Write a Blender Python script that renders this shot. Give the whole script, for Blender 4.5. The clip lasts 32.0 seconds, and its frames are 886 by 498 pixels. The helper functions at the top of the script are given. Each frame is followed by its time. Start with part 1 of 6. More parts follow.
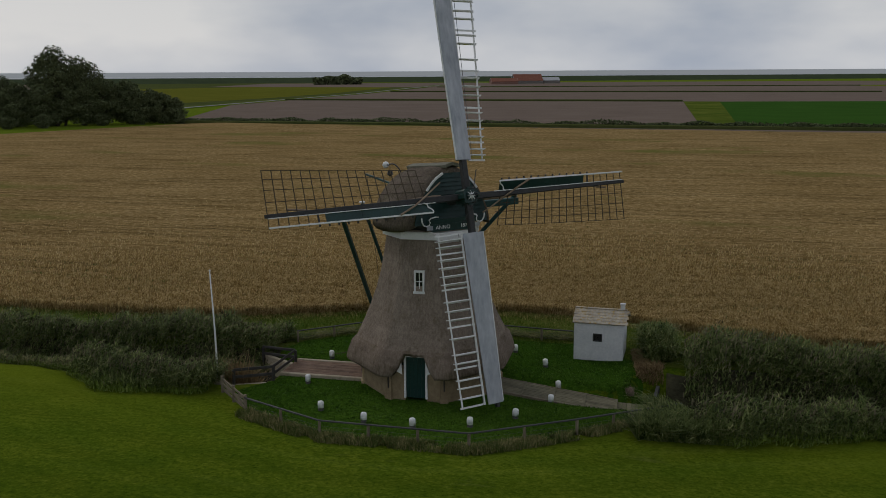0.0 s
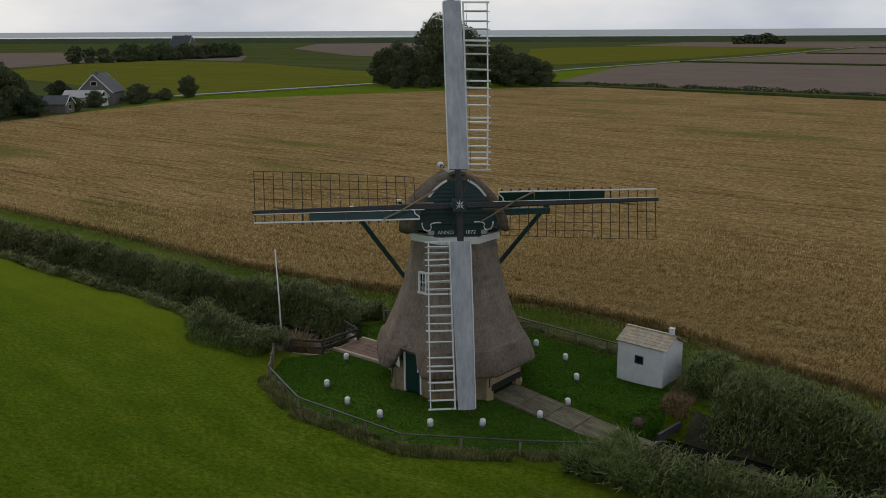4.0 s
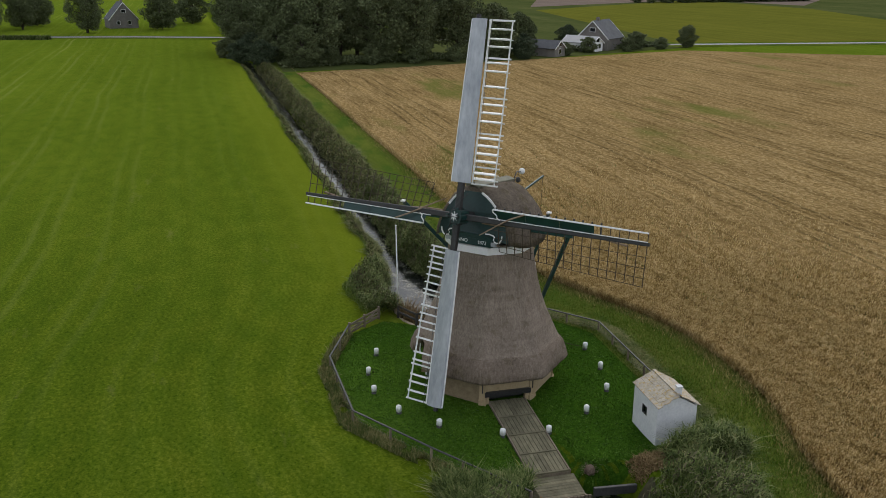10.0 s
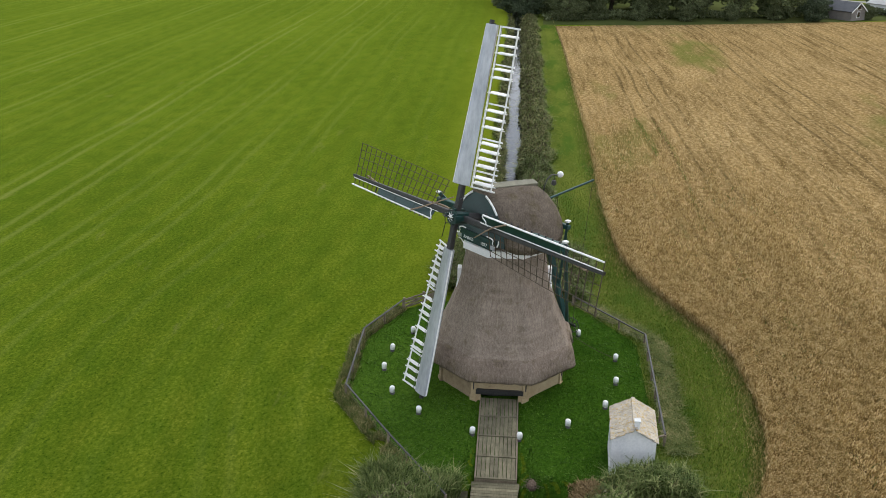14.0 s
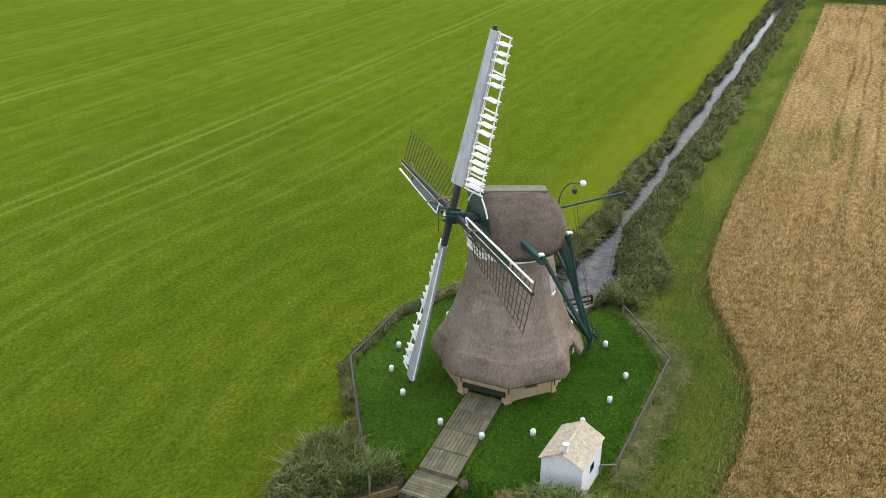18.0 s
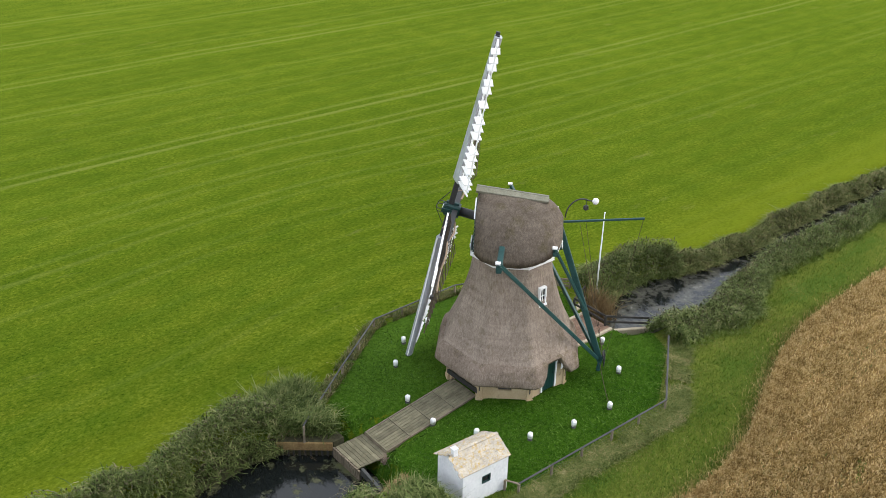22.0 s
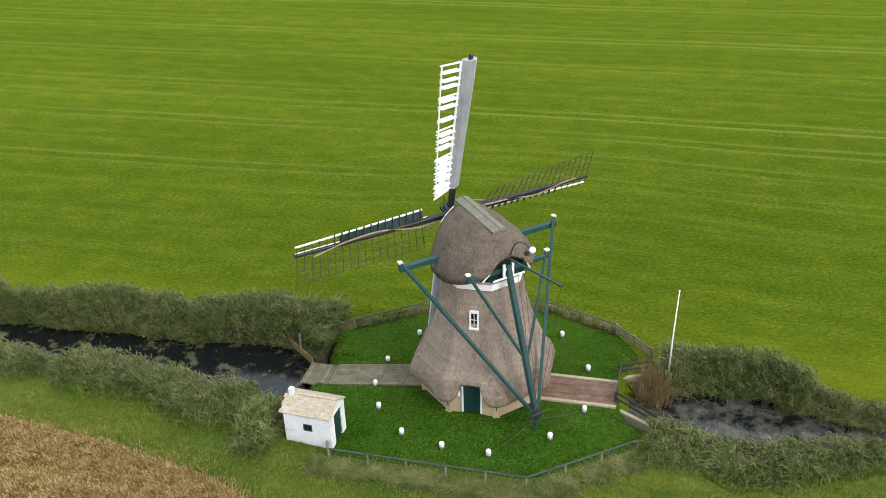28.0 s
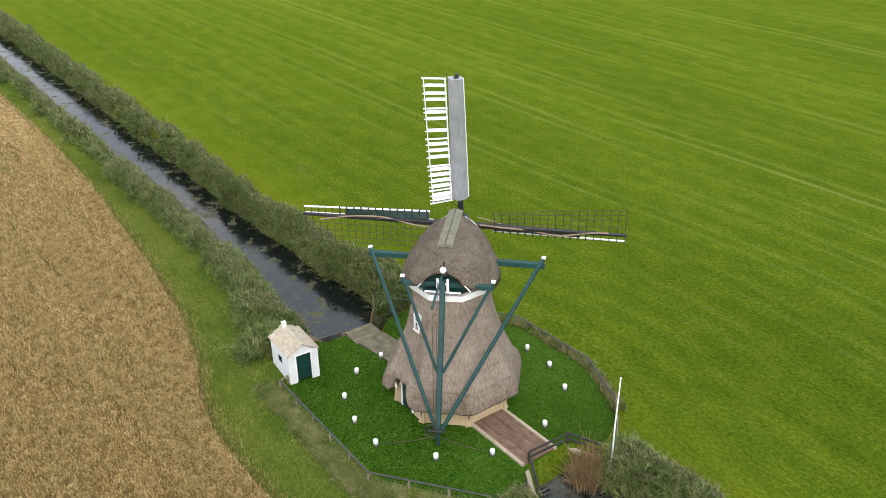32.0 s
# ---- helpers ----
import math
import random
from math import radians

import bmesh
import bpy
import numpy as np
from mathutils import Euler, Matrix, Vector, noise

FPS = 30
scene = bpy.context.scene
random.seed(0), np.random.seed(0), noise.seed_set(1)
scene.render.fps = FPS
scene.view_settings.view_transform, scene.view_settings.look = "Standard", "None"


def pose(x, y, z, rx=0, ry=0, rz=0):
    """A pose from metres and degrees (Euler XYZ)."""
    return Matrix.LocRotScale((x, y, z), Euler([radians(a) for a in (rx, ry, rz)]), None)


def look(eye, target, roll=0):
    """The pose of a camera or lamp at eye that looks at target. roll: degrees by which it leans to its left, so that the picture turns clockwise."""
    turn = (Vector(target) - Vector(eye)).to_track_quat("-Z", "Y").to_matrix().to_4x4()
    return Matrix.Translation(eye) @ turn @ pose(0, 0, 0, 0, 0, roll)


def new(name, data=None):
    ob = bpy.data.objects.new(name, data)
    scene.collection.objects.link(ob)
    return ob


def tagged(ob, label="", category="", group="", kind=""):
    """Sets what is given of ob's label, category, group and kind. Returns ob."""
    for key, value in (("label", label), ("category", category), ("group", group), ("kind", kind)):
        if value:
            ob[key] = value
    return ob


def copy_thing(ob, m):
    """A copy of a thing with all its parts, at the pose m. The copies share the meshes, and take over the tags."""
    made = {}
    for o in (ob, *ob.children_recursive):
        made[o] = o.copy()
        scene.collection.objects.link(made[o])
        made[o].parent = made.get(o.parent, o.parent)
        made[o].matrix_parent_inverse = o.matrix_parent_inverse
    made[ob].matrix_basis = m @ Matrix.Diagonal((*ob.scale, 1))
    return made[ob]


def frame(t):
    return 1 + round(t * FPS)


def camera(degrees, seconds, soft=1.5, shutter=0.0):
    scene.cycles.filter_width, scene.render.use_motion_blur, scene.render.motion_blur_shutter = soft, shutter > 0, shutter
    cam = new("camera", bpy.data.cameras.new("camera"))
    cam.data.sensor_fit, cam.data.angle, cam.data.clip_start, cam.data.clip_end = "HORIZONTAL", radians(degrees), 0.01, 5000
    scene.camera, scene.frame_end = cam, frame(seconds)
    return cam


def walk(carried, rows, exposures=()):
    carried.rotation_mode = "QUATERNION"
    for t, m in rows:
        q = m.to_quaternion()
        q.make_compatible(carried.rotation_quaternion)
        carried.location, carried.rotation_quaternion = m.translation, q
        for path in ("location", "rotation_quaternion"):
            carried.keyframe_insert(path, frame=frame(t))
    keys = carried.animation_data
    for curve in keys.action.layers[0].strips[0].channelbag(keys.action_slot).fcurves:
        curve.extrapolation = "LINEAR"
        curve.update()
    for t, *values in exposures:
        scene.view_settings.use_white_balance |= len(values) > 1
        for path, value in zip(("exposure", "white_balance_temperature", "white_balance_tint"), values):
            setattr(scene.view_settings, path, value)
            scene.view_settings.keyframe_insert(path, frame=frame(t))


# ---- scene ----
cam = camera(51.6, 32.0, soft=0.4)
CENTRE = (0.43, 42.4)
PATH = [
    (0, (0.766, -0.482, 14.728), (0.776, 1.482, 14.35), -0.3),
    (1, (4.534, -0.591, 15.232), (4.363, 1.362, 14.835), -0.7),
    (2, (8.838, -0.189, 15.76), (8.461, 1.731, 15.344), -0.5),
    (2.5, (11.129, 0.326, 15.993), (10.644, 2.219, 15.567), -0.5),
    (4.5, (21.256, 3.754, 17.336), (20.306, 5.448, 16.862), -0.2),
    (5.5, (25.211, 5.975, 17.994), (24.08, 7.548, 17.498), -0.0),
    (6, (26.955, 7.181, 18.262), (25.747, 8.693, 17.757), 0.0),
    (7, (30.437, 9.853, 18.829), (29.078, 11.224, 18.305), 0.2),
    (8, (33.26, 12.627, 19.267), (31.78, 13.86, 18.728), 0.3),
    (9, (35.737, 15.648, 19.905), (34.155, 16.732, 19.34), 0.5),
    (10, (37.933, 18.727, 20.622), (36.264, 19.658, 20.03), 0.6),
    (11, (39.681, 21.91, 21.417), (37.947, 22.686, 20.794), 0.9),
    (12, (41.161, 25.317, 22.294), (39.375, 25.932, 21.636), 1.0),
    (13, (42.319, 28.799, 23.07), (40.497, 29.253, 22.382), 1.1),
    (14, (43.098, 32.457, 23.787), (41.255, 32.746, 23.067), 1.0),
    (14.5, (43.448, 34.211, 24.01), (41.598, 34.423, 23.281), 0.8),
    (16.5, (43.904, 40.967, 25.476), (42.067, 40.883, 24.691), 0.6),
    (17.5, (43.59, 44.908, 26.005), (41.777, 44.656, 25.199), 0.8),
    (18.5, (42.95, 49.275, 26.697), (41.184, 48.837, 25.867), 0.8),
    (19, (42.395, 51.55, 26.955), (40.66, 51.019, 26.115), 0.8),
    (20, (41.037, 55.835, 27.741), (39.38, 55.126, 26.873), 1.0),
    (21, (39.049, 60.163, 28.405), (37.495, 59.279, 27.51), 1.1),
    (22, (36.319, 64.774, 29.04), (34.897, 63.709, 28.122), 1.0),
    (23, (32.622, 69.53, 29.613), (31.369, 68.286, 28.674), 0.5),
    (24, (28.028, 73.993, 30.09), (26.977, 72.582, 29.139), -0.1),
    (25, (22.76, 77.801, 30.475), (21.932, 76.249, 29.522), -0.4),
    (25.5, (19.737, 79.338, 30.622), (19.032, 77.729, 29.667), -0.8),
    (27.5, (5.65, 83.633, 31.425), (5.523, 81.886, 30.459), -1.9),
    (28, (2.038, 84.181, 31.456), (2.056, 82.427, 30.495), -1.8),
    (29, (-5.406, 84.151, 31.396), (-5.093, 82.418, 30.448), -1.7),
    (30, (-13.199, 82.597, 31.348), (-12.584, 80.941, 30.411), -1.7),
    (31, (-20.639, 79.555, 31.43), (-19.737, 78.031, 30.501), -1.6),
    (32, (-27.713, 75.531, 31.574), (-26.548, 74.185, 30.662), -1.3),
]
EXPOSURES = [(0, -1.60), (2.5, -1.47), (5, -1.2), (7, -1.0), (9, -0.74), (11, -0.40), (13, -0.08), (15, 0.20), (17, 0.31), (19, 0.42), (24, 0.46), (32, 0.42)]
walk(cam, [(t, pose(-CENTRE[0], -CENTRE[1], 0) @ look(eye, target, roll)) for t, eye, target, roll in PATH], exposures=EXPOSURES)

# ---- light ----
world = bpy.data.worlds.new("world")
scene.world = world
world.use_nodes = True
wn, wl = world.node_tree.nodes, world.node_tree.links
wn.clear()
w_out = wn.new("ShaderNodeOutputWorld")
w_bg = wn.new("ShaderNodeBackground")
w_sky = wn.new("ShaderNodeTexSky")
w_sky.sky_type = "NISHITA"
w_sky.sun_disc = False
w_sky.sun_elevation = radians(37)
w_sky.sun_rotation = radians(313)
w_sky.air_density, w_sky.dust_density, w_sky.ozone_density = 1.0, 3.0, 1.0
w_tc = wn.new("ShaderNodeTexCoord")
w_map = wn.new("ShaderNodeMapping")
w_map.inputs["Scale"].default_value = (1.0, 1.0, 2.6)
w_noise = wn.new("ShaderNodeTexNoise")
w_noise.inputs["Scale"].default_value = 3.0
w_noise.inputs["Detail"].default_value = 5
w_ramp = wn.new("ShaderNodeValToRGB")
w_ramp.color_ramp.elements[0].position, w_ramp.color_ramp.elements[0].color = 0.38, (8.6, 9.6, 11.4, 1)
w_ramp.color_ramp.elements[1].position, w_ramp.color_ramp.elements[1].color = 0.66, (15.4, 15.5, 15.7, 1)
w_mix = wn.new("ShaderNodeMixRGB")
w_mix.inputs[0].default_value = 0.86
w_bg.inputs["Strength"].default_value = 0.095
wl.new(w_tc.outputs["Generated"], w_map.inputs["Vector"])
wl.new(w_map.outputs["Vector"], w_noise.inputs["Vector"])
wl.new(w_noise.outputs["Fac"], w_ramp.inputs["Fac"])
wl.new(w_sky.outputs["Color"], w_mix.inputs[1])
wl.new(w_ramp.outputs["Color"], w_mix.inputs[2])
w_sep = wn.new("ShaderNodeSeparateXYZ")
w_rise = wn.new("ShaderNodeMapRange")
w_rise.inputs["From Max"].default_value = 0.3
w_rise.inputs["To Min"].default_value, w_rise.inputs["To Max"].default_value = 1.5, 0.96
w_tint = wn.new("ShaderNodeMixRGB")
w_tint.blend_type = "MULTIPLY"
w_tint.inputs[0].default_value = 1.0
wl.new(w_tc.outputs["Generated"], w_sep.inputs[0])
wl.new(w_sep.outputs["Z"], w_rise.inputs["Value"])
wl.new(w_mix.outputs["Color"], w_tint.inputs[1])
wl.new(w_rise.outputs[0], w_tint.inputs[2])
wl.new(w_tint.outputs["Color"], w_bg.inputs["Color"])
wl.new(w_bg.outputs["Background"], w_out.inputs["Surface"])

sun_data = bpy.data.lights.new("sun", "SUN")
sun_data.energy, sun_data.angle, sun_data.color = 1.8, radians(36), (1.0, 0.95, 0.88)
sun = new("sun", sun_data)
sun.matrix_world = look((-30, 28, 31), (0, 0, 0))


# ---- materials ----
def ramp_node(nt, stops):
    r = nt.nodes.new("ShaderNodeValToRGB")
    el = r.color_ramp.elements
    while len(el) < len(stops):
        el.new(0.5)
    for e, (p, c) in zip(el, stops):
        e.position, e.color = p, (*c, 1)
    return r


def noise_node(nt, vec, scale, detail=4, rough=0.55, stretch=None, turn=0):
    n = nt.nodes.new("ShaderNodeTexNoise")
    n.inputs["Scale"].default_value, n.inputs["Detail"].default_value, n.inputs["Roughness"].default_value = scale, detail, rough
    if stretch:
        for key, value in (("Rotation", (0, 0, radians(turn))), ("Scale", stretch)):
            m = nt.nodes.new("ShaderNodeMapping")
            m.inputs[key].default_value = value
            nt.links.new(vec, m.inputs["Vector"])
            vec = m.outputs["Vector"]
    nt.links.new(vec, n.inputs["Vector"])
    return n


def mix_node(nt, a, b, fac, kind="MIX"):
    m = nt.nodes.new("ShaderNodeMixRGB")
    m.blend_type = kind
    for s, v in ((0, fac), (1, a), (2, b)):
        if isinstance(v, (int, float)):
            m.inputs[s].default_value = v
        elif isinstance(v, tuple):
            m.inputs[s].default_value = (*v, 1)
        else:
            nt.links.new(v, m.inputs[s])
    return m.outputs[0]


def start_material(name, rough=0.8, metal=0.0, spec=0.3):
    m = bpy.data.materials.new(name)
    m.use_nodes = True
    nt = m.node_tree
    b = nt.nodes["Principled BSDF"]
    b.inputs["Roughness"].default_value, b.inputs["Metallic"].default_value = rough, metal
    b.inputs["Specular IOR Level"].default_value = spec
    geo = nt.nodes.new("ShaderNodeNewGeometry")
    return m, nt, b, geo


def bump_to(nt, b, height, strength, distance):
    bp = nt.nodes.new("ShaderNodeBump")
    bp.inputs["Strength"].default_value, bp.inputs["Distance"].default_value = strength, distance
    nt.links.new(height, bp.inputs["Height"])
    nt.links.new(bp.outputs["Normal"], b.inputs["Normal"])


def plain(name, dark, light, fine=14, coarse=1.2, rough=0.7, metal=0.0, spec=0.3, bump=0.25, dist=0.01, stretch=None, per_piece=0.0, turn=0, stain=None):
    """A surface with a fine and a coarse variation between two colours."""
    m, nt, b, geo = start_material(name, rough, metal, spec)
    vec = geo.outputs["Position"]
    n1 = noise_node(nt, vec, fine, 6, 0.6, stretch, turn)
    n2 = noise_node(nt, vec, coarse, 3)
    add = nt.nodes.new("ShaderNodeMath")
    add.operation = "MULTIPLY_ADD"
    add.inputs[1].default_value = 0.55
    half = nt.nodes.new("ShaderNodeMath")
    half.operation = "MULTIPLY"
    half.inputs[1].default_value = 0.45
    nt.links.new(n2.outputs["Fac"], half.inputs[0])
    nt.links.new(n1.outputs["Fac"], add.inputs[0])
    nt.links.new(half.outputs[0], add.inputs[2])
    r = ramp_node(nt, [(0.34, dark), (0.66, light)])
    nt.links.new(add.outputs[0], r.inputs["Fac"])
    col = r.outputs["Color"]
    if stain:
        n3 = noise_node(nt, vec, stain[1], 5, 0.65)
        rs = ramp_node(nt, [(stain[2], (0, 0, 0)), (stain[2] + 0.12, (1, 1, 1))])
        nt.links.new(n3.outputs["Fac"], rs.inputs["Fac"])
        col = mix_node(nt, col, stain[0], rs.outputs["Color"])
    if per_piece:
        oi = nt.nodes.new("ShaderNodeObjectInfo")
        mr = nt.nodes.new("ShaderNodeMapRange")
        mr.inputs["To Min"].default_value, mr.inputs["To Max"].default_value = 1 - per_piece, 1 + per_piece
        nt.links.new(oi.outputs["Random"], mr.inputs["Value"])
        col = mix_node(nt, col, mr.outputs[0], 1.0, "MULTIPLY")
    nt.links.new(col, b.inputs["Base Color"])
    if bump:
        bump_to(nt, b, n1.outputs["Fac"], bump, dist)
    return m


TURN = -13.2                        # the ditch and the fields lie along this bearing
UX, UY = math.cos(radians(TURN)), math.sin(radians(TURN))


def uv_of(x, y):
    return x * UX + y * UY, -x * UY + y * UX


def xy_of(u, v):
    return u * UX - v * UY, u * UY + v * UX


def leafy(name, stops, rough=0.6, coarse=0.6, own=0.5, detail=3, thin=0.0):
    """Blades and leaves: a colour for each blade, drifting over the plan; own is the share of the single blade."""
    m, nt, b, geo = start_material(name, rough, 0, 0.06)
    r = ramp_node(nt, stops)
    n = noise_node(nt, geo.outputs["Position"], coarse, detail)
    add = nt.nodes.new("ShaderNodeMath")
    add.operation = "MULTIPLY_ADD"
    add.inputs[1].default_value = own
    half = nt.nodes.new("ShaderNodeMath")
    half.operation = "MULTIPLY"
    half.inputs[1].default_value = 1 - own
    nt.links.new(n.outputs["Fac"], half.inputs[0])
    nt.links.new(geo.outputs["Random Per Island"], add.inputs[0])
    nt.links.new(half.outputs[0], add.inputs[2])
    nt.links.new(add.outputs[0], r.inputs["Fac"])
    nt.links.new(r.outputs["Color"], b.inputs["Base Color"])
    if thin:
        # thin tissue that lets light through
        tr = nt.nodes.new("ShaderNodeBsdfTranslucent")
        nt.links.new(r.outputs["Color"], tr.inputs["Color"])
        mx = nt.nodes.new("ShaderNodeMixShader")
        mx.inputs[0].default_value = thin
        nt.links.new(b.outputs[0], mx.inputs[1])
        nt.links.new(tr.outputs[0], mx.inputs[2])
        out = [q for q in nt.nodes if q.type == "OUTPUT_MATERIAL"][0]
        nt.links.new(mx.outputs[0], out.inputs["Surface"])
    return m


def field(name, stops, stripe_stops, stripe_scale, fine=3.0, patch=None, bump=0.6, dist=0.08, fine_stretch=(1, 1, 1), tracks=0.0, track_half=4.6, track_stops=None, broad=0.4, line_run=0.004, line_rough=0.6):
    """A field with mowing or sowing lines along the ditch, grain and large patches."""
    m, nt, b, geo = start_material(name, 0.95, 0, 0.0)
    vec = geo.outputs["Position"]
    big = noise_node(nt, vec, 0.05, 5, 0.6)
    grain = noise_node(nt, vec, fine, 9, 0.78, fine_stretch, -TURN)
    lines = noise_node(nt, vec, stripe_scale, 6, line_rough, (line_run, 1, 1), -TURN)
    r = ramp_node(nt, stops)
    add = nt.nodes.new("ShaderNodeMath")
    add.operation = "MULTIPLY_ADD"
    add.inputs[1].default_value = 1 - broad
    half = nt.nodes.new("ShaderNodeMath")
    half.operation = "MULTIPLY"
    half.inputs[1].default_value = broad
    nt.links.new(big.outputs["Fac"], half.inputs[0])
    nt.links.new(grain.outputs["Fac"], add.inputs[0])
    nt.links.new(half.outputs[0], add.inputs[2])
    nt.links.new(add.outputs[0], r.inputs["Fac"])
    rl = ramp_node(nt, stripe_stops)
    nt.links.new(lines.outputs["Fac"], rl.inputs["Fac"])
    col = mix_node(nt, r.outputs["Color"], rl.outputs["Color"], 1.0, "MULTIPLY")
    if tracks:
        # pairs of pale wheel lines along the ditch, a mower's width apart
        mp = nt.nodes.new("ShaderNodeMapping")
        mp.inputs["Rotation"].default_value = (0, 0, radians(-TURN))
        nt.links.new(vec, mp.inputs["Vector"])
        sx = nt.nodes.new("ShaderNodeSeparateXYZ")
        nt.links.new(mp.outputs["Vector"], sx.inputs[0])
        wob = noise_node(nt, vec, 0.03, 2)
        ma = nt.nodes.new("ShaderNodeMath")
        ma.operation = "MULTIPLY_ADD"
        ma.inputs[1].default_value = 2.2
        nt.links.new(wob.outputs["Fac"], ma.inputs[0])
        nt.links.new(sx.outputs["Y"], ma.inputs[2])
        mo = nt.nodes.new("ShaderNodeMath")
        mo.operation = "PINGPONG"
        mo.inputs[1].default_value = track_half
        nt.links.new(ma.outputs[0], mo.inputs[0])
        dv = nt.nodes.new("ShaderNodeMath")
        dv.operation = "DIVIDE"
        dv.inputs[1].default_value = track_half
        nt.links.new(mo.outputs[0], dv.inputs[0])
        rt = ramp_node(nt, track_stops or [(0.0, (0.6, 0.6, 0.6)), (0.10, (0.35, 0.35, 0.35)), (0.17, (0.5, 0.5, 0.5)), (0.205, (1, 1, 1)), (0.25, (1, 1, 1)), (0.30, (0.45, 0.45, 0.45)), (0.7, (0.5, 0.5, 0.5)), (1.0, (0.4, 0.4, 0.4))])
        nt.links.new(dv.outputs[0], rt.inputs["Fac"])
        worn = noise_node(nt, vec, 0.22, 4, 0.6, (0.25, 1, 1), -TURN)
        rw = ramp_node(nt, [(0.36, (0.25, 0.25, 0.25)), (0.6, (1, 1, 1))])
        nt.links.new(worn.outputs["Fac"], rw.inputs["Fac"])
        tint = mix_node(nt, (0.5, 0.5, 0.5), rt.outputs["Color"], rw.outputs["Color"])
        col = mix_node(nt, col, tint, tracks, "OVERLAY")
    if patch:
        n3 = noise_node(nt, vec, patch[1], 4, 0.6, (0.35, 1, 1), -TURN)
        rp = ramp_node(nt, [(patch[2], (0, 0, 0)), (patch[2] + 0.1, (1, 1, 1))])
        nt.links.new(n3.outputs["Fac"], rp.inputs["Fac"])
        fac = mix_node(nt, rp.outputs["Color"], patch[3], 1.0, "MULTIPLY")
        col = mix_node(nt, col, patch[0], fac)
    nt.links.new(col, b.inputs["Base Color"])
    bump_to(nt, b, grain.outputs["Fac"], bump, dist)
    return m


GREY3 = lambda v: (v, v, v)


def pasture():
    """Mown grass: tufty grain, pairs of pale wheel lines along the ditch that swing out round the yard, unmown yellow edge."""
    m, nt, b, geo = start_material("pasture_grass", 0.95, 0, 0.0)
    vec = geo.outputs["Position"]

    def op(kind, a, b_=0.0, c=0.0):
        q = nt.nodes.new("ShaderNodeMath")
        q.operation = kind
        for k, v in enumerate((a, b_, c)):
            if isinstance(v, (int, float)):
                q.inputs[k].default_value = v
            else:
                nt.links.new(v, q.inputs[k])
        return q.outputs[0]

    def shade(sock, stops):
        r = ramp_node(nt, [(p, GREY3(v)) for p, v in stops])
        nt.links.new(sock, r.inputs["Fac"])
        return r.outputs["Color"]

    mp = nt.nodes.new("ShaderNodeMapping")
    mp.inputs["Rotation"].default_value = (0, 0, radians(-TURN))
    nt.links.new(vec, mp.inputs["Vector"])
    sx = nt.nodes.new("ShaderNodeSeparateXYZ")
    nt.links.new(mp.outputs["Vector"], sx.inputs[0])
    u, v = sx.outputs["X"], sx.outputs["Y"]
    grain = noise_node(nt, vec, 4.5, 9, 0.72, (0.7, 1, 1), -TURN).outputs["Fac"]
    broad = noise_node(nt, vec, 0.06, 4, 0.55, (0.35, 1, 1), -TURN).outputs["Fac"]
    r = ramp_node(nt, [(0.38, (0.032, 0.062, 0.004)), (0.5, (0.063, 0.098, 0.006)), (0.62, (0.098, 0.134, 0.012))])
    nt.links.new(op("MULTIPLY_ADD", broad, 0.22, op("MULTIPLY", grain, 0.78)), r.inputs["Fac"])
    col = r.outputs["Color"]
    mottle = noise_node(nt, vec, 0.55, 6, 0.62, (0.6, 1, 1), -TURN).outputs["Fac"]
    rm = ramp_node(nt, [(0.36, (0.80, 0.88, 0.85)), (0.5, (1, 1, 1)), (0.64, (1.22, 1.11, 1.2))])
    nt.links.new(mottle, rm.inputs["Fac"])
    col = mix_node(nt, col, rm.outputs["Color"], 1.0, "MULTIPLY")
    speck = noise_node(nt, vec, 8.0, 3, 0.6).outputs["Fac"]
    rs = ramp_node(nt, [(0.33, (0.50, 0.62, 0.6)), (0.45, (0.98, 1, 1)), (0.58, (1.06, 1.04, 1.05)), (0.68, (1.5, 1.3, 1.7))])
    nt.links.new(speck, rs.inputs["Fac"])
    col = mix_node(nt, col, rs.outputs["Color"], 1.0, "MULTIPLY")
    # lanes, each with its own tone and wear
    ux = op("DIVIDE", u, 13.0)
    g = op("POWER", 2.718, op("MULTIPLY", op("MULTIPLY", ux, ux), -1.0))
    fall = op("POWER", 2.718, op("DIVIDE", op("MINIMUM", v, 0.0), 20.0))
    wob = noise_node(nt, vec, 0.02, 2).outputs["Fac"]
    lane = op("DIVIDE", op("MULTIPLY_ADD", wob, 3.0, op("MULTIPLY_ADD", op("MULTIPLY", g, fall), 7.5, v)), 5.3)
    wn_ = nt.nodes.new("ShaderNodeTexWhiteNoise")
    wn_.noise_dimensions = "1D"
    nt.links.new(op("FLOOR", lane), wn_.inputs["W"])
    rnd = wn_.outputs["Value"]
    fr = op("ADD", op("FRACT", lane), op("MULTIPLY_ADD", noise_node(nt, vec, 0.5, 3).outputs["Fac"], 0.05, op("MULTIPLY", rnd, 0.14)))
    lines = shade(fr, [(0.24, 0), (0.30, 0.7), (0.34, 0.9), (0.40, 0), (0.54, 0), (0.60, 0.9), (0.64, 0.7), (0.70, 0)])
    wear = shade(noise_node(nt, vec, 0.16, 5, 0.65, (0.12, 1, 1), -TURN).outputs["Fac"], [(0.40, 0.04), (0.62, 1.0)])
    power = op("MULTIPLY", op("MULTIPLY", lines, wear), op("MULTIPLY_ADD", op("POWER", rnd, 1.6), 0.68, 0.10))
